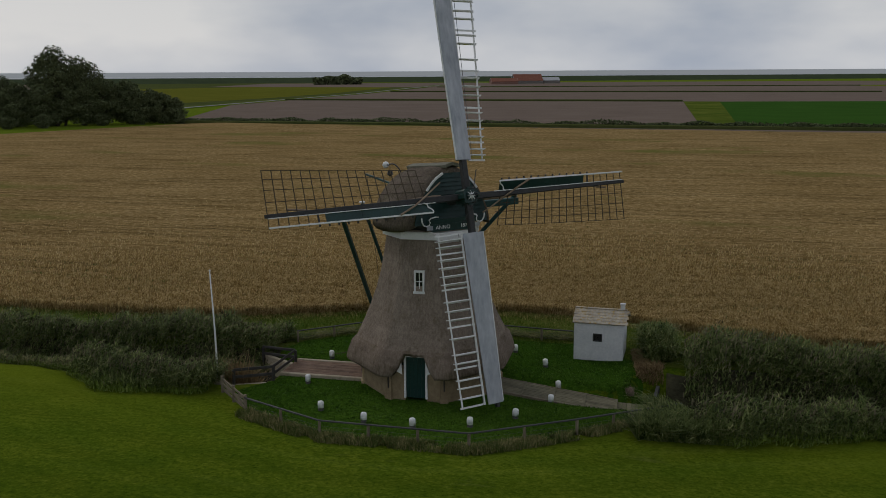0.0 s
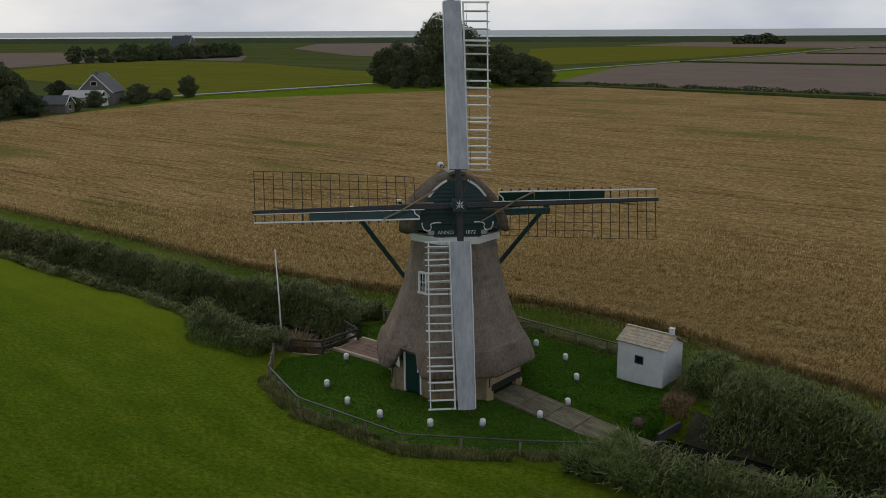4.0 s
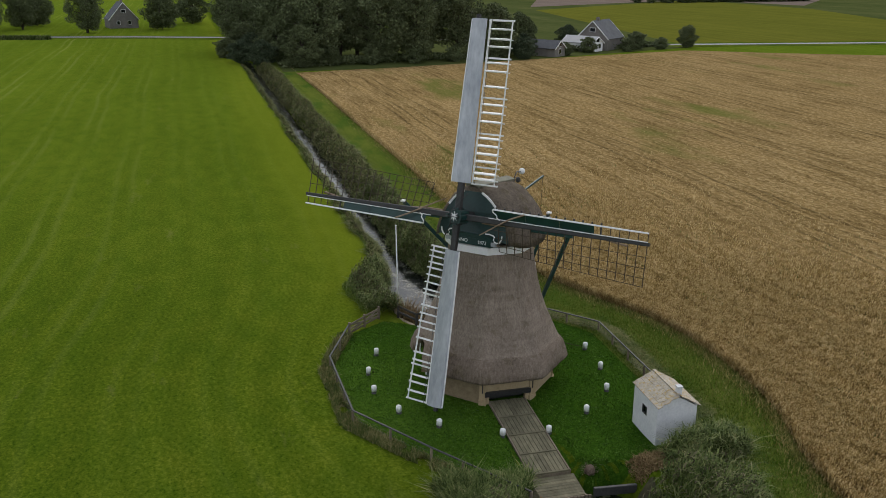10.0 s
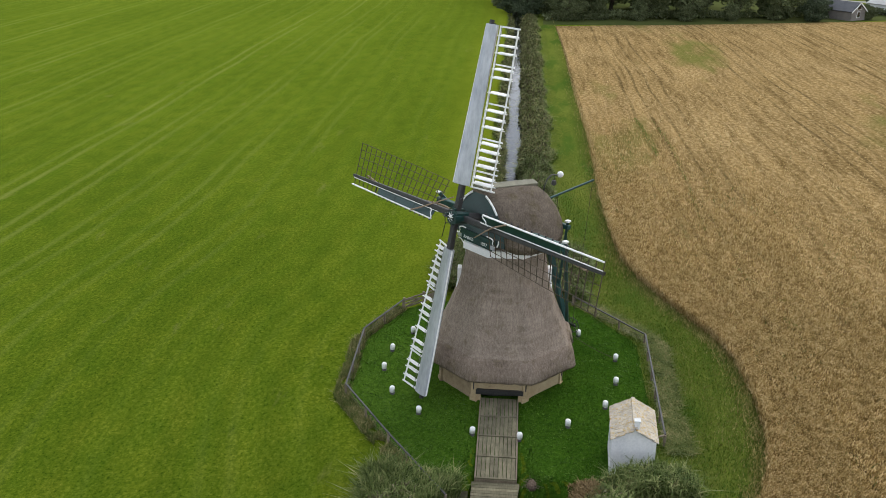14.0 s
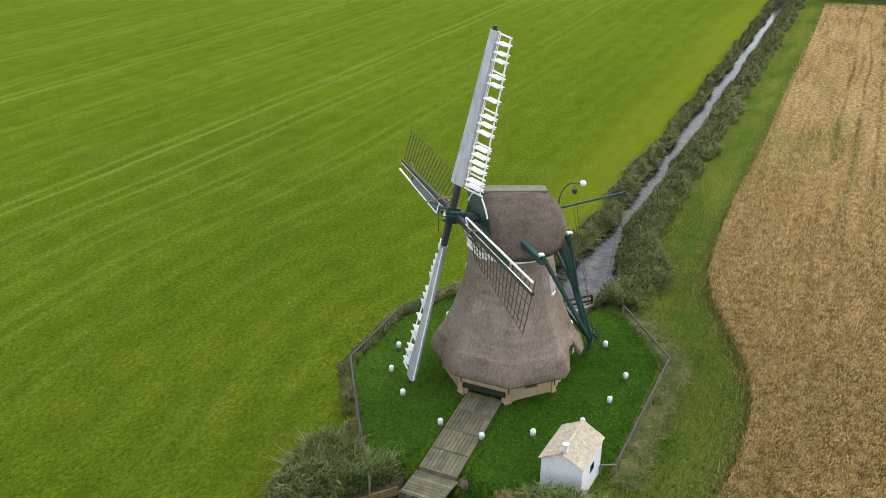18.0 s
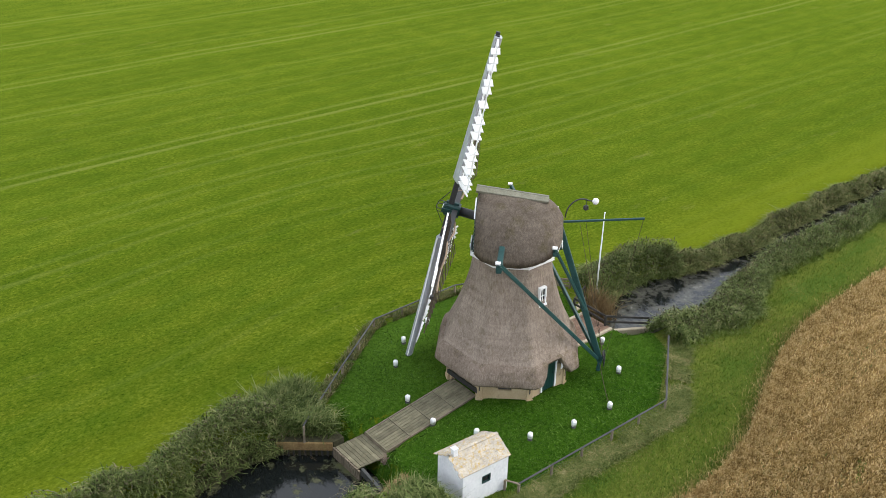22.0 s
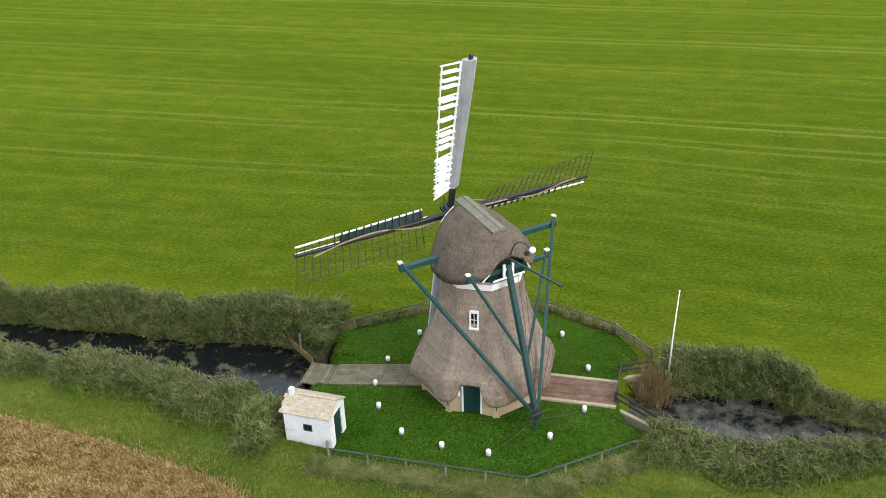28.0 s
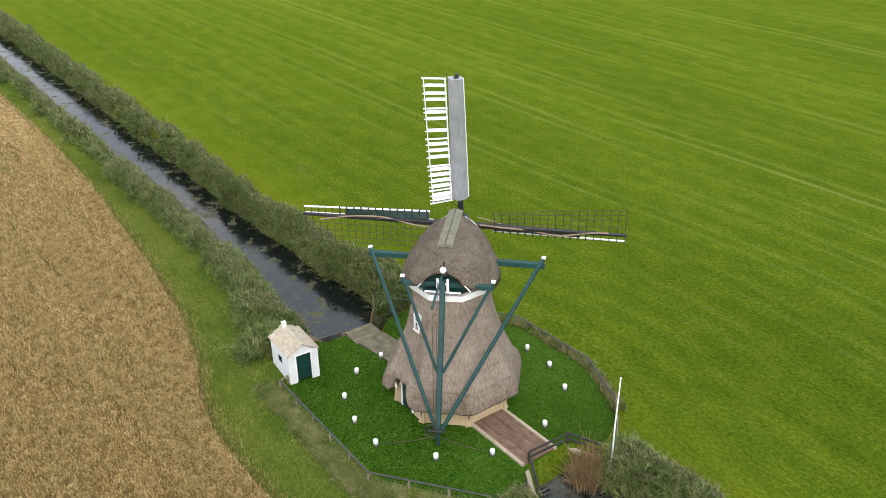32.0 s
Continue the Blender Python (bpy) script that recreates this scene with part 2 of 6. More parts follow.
    tone = op("MULTIPLY_ADD", shade(fr, [(0.1, 1), (0.2, 0.2), (0.36, 0), (0.48, 1), (0.6, 0.3), (0.8, 0), (0.95, 1)]), -0.10, op("MULTIPLY_ADD", rnd, 0.10, 1.0))
    col = mix_node(nt, col, tone, 1.0, "MULTIPLY")
    col = mix_node(nt, col, (0.185, 0.205, 0.05), op("MULTIPLY", power, op("MULTIPLY_ADD", grain, 1.4, 0.2)))
    # dark tufts, worn pale spots and the yellower unmown edge by the ditch
    col = mix_node(nt, col, (0.026, 0.058, 0.005), op("MULTIPLY", shade(noise_node(nt, vec, 1.1, 6, 0.7).outputs["Fac"], [(0.57, 0), (0.72, 1)]), 0.28))
    col = mix_node(nt, col, (0.17, 0.165, 0.05), op("MULTIPLY", shade(noise_node(nt, vec, 0.35, 6, 0.7, (0.3, 1, 1), -TURN).outputs["Fac"], [(0.62, 0), (0.72, 1)]), 0.4))
    edge = shade(op("MULTIPLY_ADD", noise_node(nt, vec, 0.3, 4, 0.6, (0.2, 1, 1), -TURN).outputs["Fac"], 0.12, op("DIVIDE", v, -30.0)), [(0.06, 0.0), (0.14, 1.0), (0.22, 0.75), (0.36, 0.0)])
    col = mix_node(nt, col, (0.155, 0.175, 0.012), op("MULTIPLY", edge, op("MULTIPLY", 0.42, op("SUBTRACT", 1.0, g))))
    nt.links.new(col, b.inputs["Base Color"])
    bump_to(nt, b, grain, 0.55, 0.06)
    b.inputs["Sheen Weight"].default_value, b.inputs["Sheen Roughness"].default_value = 0.26, 0.4
    b.inputs["Sheen Tint"].default_value = (0.42, 0.55, 0.06, 1)
    return m


M_PASTURE = pasture()
M_WHEAT = field("ripe_wheat", [(0.34, (0.105, 0.066, 0.021)), (0.5, (0.275, 0.188, 0.080)), (0.64, (0.49, 0.36, 0.185))],
                [(0.38, (0.68, 0.66, 0.60)), (0.48, (0.98, 0.98, 0.98)), (0.60, (1.14, 1.13, 1.10))], 0.9, 1.9, ((0.125, 0.14, 0.030), 0.06, 0.57, (0.75, 0.75, 0.75)), 1.0, 0.16, (0.75, 1.2, 1), tracks=0.5, track_half=9.0, broad=0.12, line_run=0.10, line_rough=0.7,
                track_stops=[(0.0, (0.5, 0.5, 0.5)), (0.075, (0.5, 0.5, 0.5)), (0.09, (0.1, 0.11, 0.1)), (0.115, (0.1, 0.11, 0.1)), (0.13, (0.5, 0.5, 0.5)), (0.28, (0.52, 0.52, 0.52)), (0.295, (0.1, 0.11, 0.1)), (0.32, (0.1, 0.11, 0.1)), (0.335, (0.5, 0.5, 0.5)), (1.0, (0.5, 0.5, 0.5))])
M_PLOUGH = field("bare_field", [(0.3, (0.15, 0.115, 0.095)), (0.7, (0.23, 0.185, 0.155))], [(0.4, (0.9, 0.9, 0.9)), (0.6, (1.05, 1.05, 1.05))], 0.4, 0.8)
M_YELLOW = field("yellow_green_crop", [(0.3, (0.095, 0.105, 0.016)), (0.7, (0.165, 0.16, 0.028))], [(0.4, (0.9, 0.93, 0.9)), (0.6, (1.05, 1.05, 1.0))], 0.3, 0.8)
M_FARGREEN = field("beet_field", [(0.3, (0.03, 0.08, 0.015)), (0.7, (0.05, 0.12, 0.02))], [(0.4, (0.9, 0.9, 0.9)), (0.6, (1.05, 1.05, 1.05))], 0.3, 0.8)
M_VERGE = field("rough_verge", [(0.38, (0.045, 0.082, 0.010)), (0.62, (0.155, 0.178, 0.035))], [(0.4, (0.9, 0.9, 0.9)), (0.6, (1.08, 1.05, 1.0))], 0.6, 3.0, ((0.05, 0.10, 0.014), 0.3, 0.52, (0.7, 0.7, 0.7)))
M_YARD = field("yard_clover_grass", [(0.38, (0.010, 0.036, 0.003)), (0.5, (0.036, 0.086, 0.008)), (0.62, (0.085, 0.155, 0.020))], [(0.4, (0.95, 0.95, 0.95)), (0.6, (1.05, 1.05, 1.0))], 0.6, 5.0, None, 0.8, 0.05)
M_OLIVE = field("olive_far_fields", [(0.36, (0.055, 0.075, 0.022)), (0.64, (0.10, 0.115, 0.04))], [(0.4, (0.85, 0.88, 0.85)), (0.6, (1.12, 1.06, 1.1))], 0.03, 0.3)
M_DYKE = field("dike_grass", [(0.3, (0.045, 0.06, 0.035)), (0.7, (0.065, 0.085, 0.045))], [(0.4, (0.95, 0.95, 0.95)), (0.6, (1.05, 1.05, 1.0))], 0.02, 0.05)
M_ASPHALT = plain("grey_road", (0.14, 0.14, 0.135), (0.2, 0.2, 0.19), 4, 0.3)


def thatch(name, dark, mid, light, flow, moss, moss_at):
    """Reed thatch: bristle, streaks running down it, weathered bands and moss."""
    m, nt, b, geo = start_material(name, 0.95, 0, 0.04)
    vec = geo.outputs["Position"]
    bristle = noise_node(nt, vec, 75, 4, 0.7, (1, 1, flow))
    streak = noise_node(nt, vec, 12, 6, 0.7, (1, 1, flow * 0.8))
    worn = noise_node(nt, vec, 0.9, 5, 0.65, (1, 1, 0.7))
    band = noise_node(nt, vec, 1.0, 3, 0.6, (0.25, 0.25, 5.0))

    def total(*pairs):
        out = None
        for sock, k in pairs:
            q = nt.nodes.new("ShaderNodeMath")
            q.operation = "MULTIPLY_ADD"
            q.inputs[1].default_value = k
            q.inputs[2].default_value = 0.0
            nt.links.new(sock, q.inputs[0])
            if out is not None:
                nt.links.new(out, q.inputs[2])
            out = q.outputs[0]
        return out
    f = total((bristle.outputs["Fac"], 0.42), (streak.outputs["Fac"], 0.30), (worn.outputs["Fac"], 0.18), (band.outputs["Fac"], 0.10))
    r = ramp_node(nt, [(0.36, dark), (0.49, mid), (0.63, light)])
    nt.links.new(f, r.inputs["Fac"])
    patchy = noise_node(nt, vec, 1.4, 6, 0.7)
    rs = ramp_node(nt, [(moss_at, (0, 0, 0)), (moss_at + 0.14, (0.7, 0.7, 0.7))])
    nt.links.new(patchy.outputs["Fac"], rs.inputs["Fac"])
    col = mix_node(nt, r.outputs["Color"], mix_node(nt, r.outputs["Color"], moss, 1.0, "MULTIPLY"), rs.outputs["Color"])
    nt.links.new(col, b.inputs["Base Color"])
    bump_to(nt, b, total((bristle.outputs["Fac"], 0.6), (streak.outputs["Fac"], 0.4)), 1.0, 0.055)
    return m


M_THATCH = thatch("weathered_reed_thatch", (0.105, 0.082, 0.064), (0.262, 0.213, 0.172), (0.465, 0.385, 0.315), 0.16, (0.62, 0.60, 0.5), 0.54)
M_THATCH3 = thatch("damp_eaves_thatch", (0.080, 0.060, 0.046), (0.215, 0.170, 0.136), (0.41, 0.335, 0.27), 0.16, (0.6, 0.6, 0.46), 0.5)
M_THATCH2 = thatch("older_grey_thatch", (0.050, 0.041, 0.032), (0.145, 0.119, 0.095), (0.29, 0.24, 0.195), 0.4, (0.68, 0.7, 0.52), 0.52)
M_BEIGE = plain("beige_plaster", (0.36, 0.27, 0.15), (0.5, 0.4, 0.26), 20, 1.4, 0.9, stain=((0.22, 0.17, 0.1), 2.2, 0.62))
M_BRICK = plain("worn_brown_brick", (0.19, 0.14, 0.085), (0.37, 0.29, 0.18), 30, 3.0, 0.9, bump=0.6, dist=0.02, stretch=(1, 1, 3))
M_GREEN = plain("dark_green_paint", (0.004, 0.026, 0.023), (0.009, 0.046, 0.041), 9, 1.5, 0.4, spec=0.5, bump=0.05)
M_TEAL = plain("weathered_green_beam", (0.008, 0.042, 0.042), (0.022, 0.078, 0.075), 8, 1.3, 0.5, spec=0.4, bump=0.1, stain=((0.14, 0.2, 0.19), 5.0, 0.66))
M_WHITE = plain("white_paint", (0.76, 0.77, 0.78), (0.88, 0.88, 0.87), 12, 1.5, 0.5, spec=0.4, bump=0.05)
M_BLACK = plain("black_iron", (0.012, 0.012, 0.013), (0.035, 0.035, 0.036), 12, 1.5, 0.5, spec=0.5, bump=0.1)
M_SHEET = plain("streaked_grey_sheet_metal", (0.30, 0.32, 0.36), (0.50, 0.52, 0.56), 6, 0.7, 0.42, 0.35, 0.5, 0.05, 0.01, (1, 1, 0.2))
M_LATTICE = plain("dark_brown_lattice_wood", (0.045, 0.036, 0.024), (0.105, 0.082, 0.055), 16, 2, 0.8, bump=0.2)
M_PLANK = plain("grey_deck_plank", (0.10, 0.092, 0.056), (0.225, 0.205, 0.135), 26, 2.0, 0.85, bump=0.4, stretch=(0.15, 1, 1), per_piece=0.18, turn=-TURN)
M_PLANK2 = plain("brown_bridge_plank", (0.10, 0.058, 0.038), (0.23, 0.15, 0.105), 26, 2.0, 0.8, bump=0.4, stretch=(0.15, 1, 1), per_piece=0.2, turn=-TURN)
M_POST = plain("weathered_fence_wood", (0.13, 0.105, 0.075), (0.27, 0.225, 0.165), 18, 2.0, 0.9, bump=0.4, stretch=(1, 1, 0.2), per_piece=0.15)
M_RAIL = plain("dark_grey_rail", (0.034, 0.036, 0.037), (0.088, 0.088, 0.084), 14, 1.4, 0.6, bump=0.2)
M_TARRED = plain("tarred_timber", (0.022, 0.021, 0.02), (0.065, 0.06, 0.055), 14, 1.4, 0.6, bump=0.2)
M_WIRE = plain("galvanised_wire", (0.09, 0.09, 0.09), (0.15, 0.15, 0.15), 10, 2, 0.5, 0.6, bump=0)
M_RUSTY = plain("rusty_lichened_steel", (0.13, 0.075, 0.03), (0.30, 0.21, 0.09), 12, 2.0, 0.9, bump=0.3)
M_CONCRETE = plain("pale_concrete", (0.32, 0.27, 0.19), (0.46, 0.40, 0.30), 16, 1.6, 0.9, stain=((0.2, 0.17, 0.1), 2.6, 0.6))
M_HUTWALL = plain("whitewashed_plaster", (0.60, 0.62, 0.64), (0.78, 0.79, 0.80), 9, 1.1, 0.85, bump=0.3, stain=((0.42, 0.43, 0.40), 2.0, 0.66))
M_SLATE = plain("pale_lichened_slate", (0.27, 0.25, 0.215), (0.58, 0.52, 0.42), 26, 3.0, 0.9, bump=0.5, stain=((0.42, 0.29, 0.09), 7.0, 0.52), per_piece=0.06)
M_GLASS = plain("dark_window_glass", (0.012, 0.014, 0.016), (0.02, 0.022, 0.024), 3, 1, 0.08, spec=0.6, bump=0)
M_SHADED_LITTER = plain("shaded_reed_litter", (0.022, 0.024, 0.012), (0.075, 0.07, 0.036), 5, 0.7, 0.95, bump=0.8, dist=0.08)
M_REED = leafy("reed_leaf", [(0.27, (0.028, 0.050, 0.010)), (0.46, (0.090, 0.126, 0.033)), (0.61, (0.170, 0.203, 0.070)), (0.77, (0.30, 0.295, 0.135))], 0.6, 1.6, 0.35, 5)
M_REEDLOW = leafy("low_reed_leaf", [(0.28, (0.055, 0.075, 0.020)), (0.46, (0.125, 0.150, 0.048)), (0.60, (0.21, 0.215, 0.085)), (0.76, (0.33, 0.285, 0.15))], 0.7, 1.2, 0.3, 6)
M_REEDFOOT = leafy("young_reed_leaf", [(0.2, (0.06, 0.10, 0.012)), (0.5, (0.13, 0.19, 0.03)), (0.95, (0.26, 0.30, 0.09))])
M_PLUME = leafy("reed_plume", [(0.2, (0.065, 0.062, 0.034)), (0.5, (0.135, 0.125, 0.075)), (0.95, (0.27, 0.225, 0.14))], 0.8)
M_REEDRY = leafy("dry_reed", [(0.2, (0.15, 0.10, 0.045)), (0.8, (0.36, 0.265, 0.14))])
M_TALLGRASS = leafy("tall_grass_blade", [(0.28, (0.055, 0.090, 0.018)), (0.50, (0.145, 0.168, 0.05)), (0.62, (0.25, 0.235, 0.095)), (0.76, (0.44, 0.37, 0.19))], 0.6, 1.1, 0.4, 5)
M_CLOVER = leafy("yard_leaf", [(0.28, (0.020, 0.055, 0.006)), (0.52, (0.062, 0.135, 0.014)), (0.78, (0.125, 0.21, 0.035))], 0.6, 0.9, 0.35, 5)
M_EAR = leafy("wheat_ear", [(0.28, (0.205, 0.138, 0.048)), (0.47, (0.41, 0.300, 0.124)), (0.70, (0.67, 0.525, 0.28))], 0.8, 1.6, 0.42, 6, 0.46)
M_ROPE = plain("furled_sailcloth", (0.20, 0.145, 0.10), (0.36, 0.275, 0.20), 14, 2, 0.9, bump=0.4)
M_BARK = plain("tree_bark", (0.03, 0.024, 0.018), (0.075, 0.06, 0.045), 12, 2, 0.95, bump=0.5)
M_LEAF = leafy("tree_leaf", [(0.2, (0.055, 0.070, 0.032)), (0.6, (0.13, 0.155, 0.072)), (0.95, (0.22, 0.24, 0.13))])
M_LEAF2 = leafy("willow_leaf", [(0.2, (0.03, 0.045, 0.025)), (0.6, (0.075, 0.10, 0.055)), (0.95, (0.15, 0.18, 0.11))])
M_REDTILE = plain("red_roof_tile", (0.19, 0.07, 0.045), (0.28, 0.115, 0.075), 4, 0.4, 0.85)
M_DARKTILE = plain("dark_grey_roof_tile", (0.05, 0.055, 0.065), (0.10, 0.105, 0.12), 5, 0.6, 0.7)
M_GREYWALL = plain("grey_brick_wall", (0.15, 0.14, 0.13), (0.24, 0.22, 0.2), 6, 0.8, 0.9)


def water_material(name, weed, a0, a1, dull):
    """Still water with floating weed from one level of the noise to another; the weed colour can also carry painted sky
    reflection.
    """
    m, nt, b, geo = start_material(name, 0.12, 0, 0.45)
    n = noise_node(nt, geo.outputs["Position"], 0.9, 6, 0.7)
    r = ramp_node(nt, [(a0, (0.008, 0.010, 0.010)), (a1, weed)])
    nt.links.new(n.outputs["Fac"], r.inputs["Fac"])
    nt.links.new(r.outputs["Color"], b.inputs["Base Color"])
    rr = ramp_node(nt, [(a0, GREY3(0.04)), (a1, GREY3(dull))])
    nt.links.new(n.outputs["Fac"], rr.inputs["Fac"])
    nt.links.new(rr.outputs["Color"], b.inputs["Roughness"])
    rs = ramp_node(nt, [(a0, GREY3(0.5)), (a1, GREY3(0.55 - dull * 0.7))])
    nt.links.new(n.outputs["Fac"], rs.inputs["Fac"])
    nt.links.new(rs.outputs["Color"], b.inputs["Specular IOR Level"])
    n2 = noise_node(nt, geo.outputs["Position"], 6, 3)
    bump_to(nt, b, n2.outputs["Fac"], 0.12, 0.02)
    return m


M_WATER = water_material("ditch_water", (0.10, 0.105, 0.05), 0.53, 0.66, 0.65)
# weed film greyed so that its colour also stands for reflected sky
M_WATER2 = water_material("sky_pale_weed_water", (0.105, 0.104, 0.085), 0.42, 0.66, 0.28)
M_SEA = plain("pale_sea", (0.33, 0.36, 0.40), (0.40, 0.43, 0.46), 0.01, 0.002, 0.5, bump=0)


# ---- mesh helpers ----
class Mesh:
    """Collects solids into one mesh."""

    def __init__(self):
        self.v, self.f = [], []

    def add(self, verts, faces):
        o = len(self.v)
        self.v += [tuple(p) for p in verts]
        self.f += [tuple(i + o for i in q) for q in faces]
        return self

    def box(self, c, s, m=None):
        x, y, z = s[0] / 2, s[1] / 2, s[2] / 2
        p = [Vector((c[0] + a * x, c[1] + b * y, c[2] + d * z)) for d in (-1, 1) for a, b in ((-1, -1), (1, -1), (1, 1), (-1, 1))]
        if m is not None:
            p = [m @ q for q in p]
        return self.add(p, [(3, 2, 1, 0), (4, 5, 6, 7), (0, 1, 5, 4), (1, 2, 6, 5), (2, 3, 7, 6), (3, 0, 4, 7)])

    def beam(self, a, b, w, h=None, up=(0, 0, 1), w2=None, h2=None, bevel=0.12):
        """A square bar from a to b with bevelled edges, tapering to w2 x h2."""
        a, b = Vector(a), Vector(b)
        h = h or w
        d = (b - a).normalized()
        s = d.cross(Vector(up))
        if s.length < 1e-4:
            s = d.cross(Vector((1, 0, 0)))
        s.normalize()
        t = s.cross(d)
        rings = []
        for p, ww, hh in ((a, w, h), (b, w2 or w, h2 or h)):
            e = bevel * min(ww, hh)
            x, y = ww / 2, hh / 2
            rings.append([p + s * i + t * j for i, j in ((-x + e, -y), (x - e, -y), (x, -y + e), (x, y - e), (x - e, y), (-x + e, y), (-x, y - e), (-x, -y + e))])
        return self.loft(rings)

    def loft(self, rings, closed=True, caps=True):
        n = len(rings[0])
        fs = []
        for k in range(len(rings) - 1):
            for i in range(n if closed else n - 1):
                j = (i + 1) % n
                fs.append((k * n + i, k * n + j, (k + 1) * n + j, (k + 1) * n + i))
        if caps:
            fs.append(tuple(range(n))[::-1])
            fs.append(tuple((len(rings) - 1) * n + i for i in range(n)))
        return self.add([p for r in rings for p in r], fs)

    def tube(self, pts, r, n=8, r2=None):
        pts = [Vector(p) for p in pts]
        rings = []
        for k, p in enumerate(pts):
            d = (pts[min(k + 1, len(pts) - 1)] - pts[max(k - 1, 0)]).normalized()
            s = d.cross(Vector((0, 0, 1)))
            if s.length < 1e-3:
                s = d.cross(Vector((1, 0, 0)))
            s.normalize()
            t = s.cross(d)
            q = r + ((r2 if r2 is not None else r) - r) * k / max(1, len(pts) - 1)
            rings.append([p + s * q * math.cos(2 * math.pi * i / n) + t * q * math.sin(2 * math.pi * i / n) for i in range(n)])
        return self.loft(rings)

    def lathe(self, c, profile, n=14):
        c = Vector(c)
        return self.loft([[c + Vector((r * math.cos(2 * math.pi * i / n), r * math.sin(2 * math.pi * i / n), z)) for i in range(n)] for r, z in profile])

    def prism(self, poly, z0, z1, m=None):
        n = len(poly)
        p = [Vector((x, y, z0)) for x, y in poly] + [Vector((x, y, z1)) for x, y in poly]
        if m is not None:
            p = [m @ q for q in p]
        return self.add(p, [tuple(range(n))[::-1], tuple(range(n, 2 * n))] + [(i, (i + 1) % n, n + (i + 1) % n, n + i) for i in range(n)])

    def data(self, name, material, smooth=False):
        me = bpy.data.meshes.new(name)
        me.from_pydata(self.v, [], self.f)
        me.materials.append(material)
        if smooth:
            me.polygons.foreach_set("use_smooth", [True] * len(me.polygons))
        bm = bmesh.new()
        bm.from_mesh(me)
        bmesh.ops.recalc_face_normals(bm, faces=bm.faces)
        bm.to_mesh(me)
        bm.free()
        return me


def part(name, mesh, material, parent, label="", smooth=False):
    me = mesh.data(name, material, smooth) if isinstance(mesh, Mesh) else mesh
    ob = new(name, me)
    ob.parent = parent
    return tagged(ob, label) if label else ob


def thing(name, label, category, group="", kind="", at=(0, 0, 0), rz=0):
    ob = new(name)
    ob.empty_display_size = 0.2
    ob.matrix_basis = pose(*at, 0, 0, rz)
    return tagged(ob, label, category, group, kind)


def single(name, mesh, material, label, category, group="", kind="", smooth=False):
    ob = new(name, mesh.data(name, material, smooth) if isinstance(mesh, Mesh) else mesh)
    return tagged(ob, label, category, group, kind)


def sheet_mesh(name, verts, faces, material, smooth=True):
    """A large mesh straight from arrays of places and of quads or triangles."""
    me = bpy.data.meshes.new(name)
    verts, faces = np.asarray(verts, dtype=np.float32), np.asarray(faces, dtype=np.int32)
    k = faces.shape[1]
    me.vertices.add(len(verts))
    me.vertices.foreach_set("co", verts.ravel())
    me.loops.add(faces.size)
    me.loops.foreach_set("vertex_index", faces.ravel())
    me.polygons.add(len(faces))
    me.polygons.foreach_set("loop_start", np.arange(0, faces.size, k, dtype=np.int32))
    if smooth:
        me.polygons.foreach_set("use_smooth", np.ones(len(faces), dtype=bool))
    me.update(calc_edges=True)
    me.materials.append(material)
    return me


def grid_faces(nu, nv):
    i, j = np.meshgrid(np.arange(nu - 1), np.arange(nv - 1), indexing="ij")
    a = i * nv + j
    return np.stack([a, a + nv, a + nv + 1, a + 1], -1).reshape(-1, 4)


def blades(name, places, heights, widths, material, lean=0.35, seg=2, droop=0.5, rng=None, bearing=None, tip=0.1):
    """Grass or reed blades as bent, tapering strips standing at the places."""
    n = len(places)
    ang = rng.uniform(0, 2 * np.pi, n)
    tilt_dir = rng.uniform(0, 2 * np.pi, n) if bearing is None else rng.normal(bearing, 0.7, n)
    ang = np.where(rng.uniform(0, 1, n) < 0.7, tilt_dir + np.pi / 2 + rng.normal(0, 0.4, n), ang)
    tilt = np.abs(rng.normal(0, lean, n)) * heights
    vs = []
    pointed = tip < 0.2
    for k in range(seg + 1):
        f = k / seg
        off = tilt * (f ** 1.7)
        cx = places[:, 0] + np.cos(tilt_dir) * off
        cy = places[:, 1] + np.sin(tilt_dir) * off
        cz = places[:, 2] + heights * (f - droop * 0.3 * f * f)
        w = widths * (1 - (1 - tip) * f ** 1.5) * 0.5
        if pointed and k == seg:
            vs.append(np.stack([cx, cy, cz], -1))
        else:
            vs.append(np.stack([cx - np.cos(ang) * w, cy - np.sin(ang) * w, cz], -1))
            vs.append(np.stack([cx + np.cos(ang) * w, cy + np.sin(ang) * w, cz], -1))
    verts = np.stack(vs, 1).reshape(-1, 3)
    per = len(vs)
    base = np.arange(n)[:, None] * per
    tris = []
    for k in range(seg):
        tris.append((2 * k, 2 * k + 1, 2 * k + 2))
        if not (pointed and k == seg - 1):
            tris.append((2 * k + 1, 2 * k + 3, 2 * k + 2))
    fs = np.concatenate([base + np.array(q) for q in tris], 0)
    return sheet_mesh(name, verts, fs, material, False)


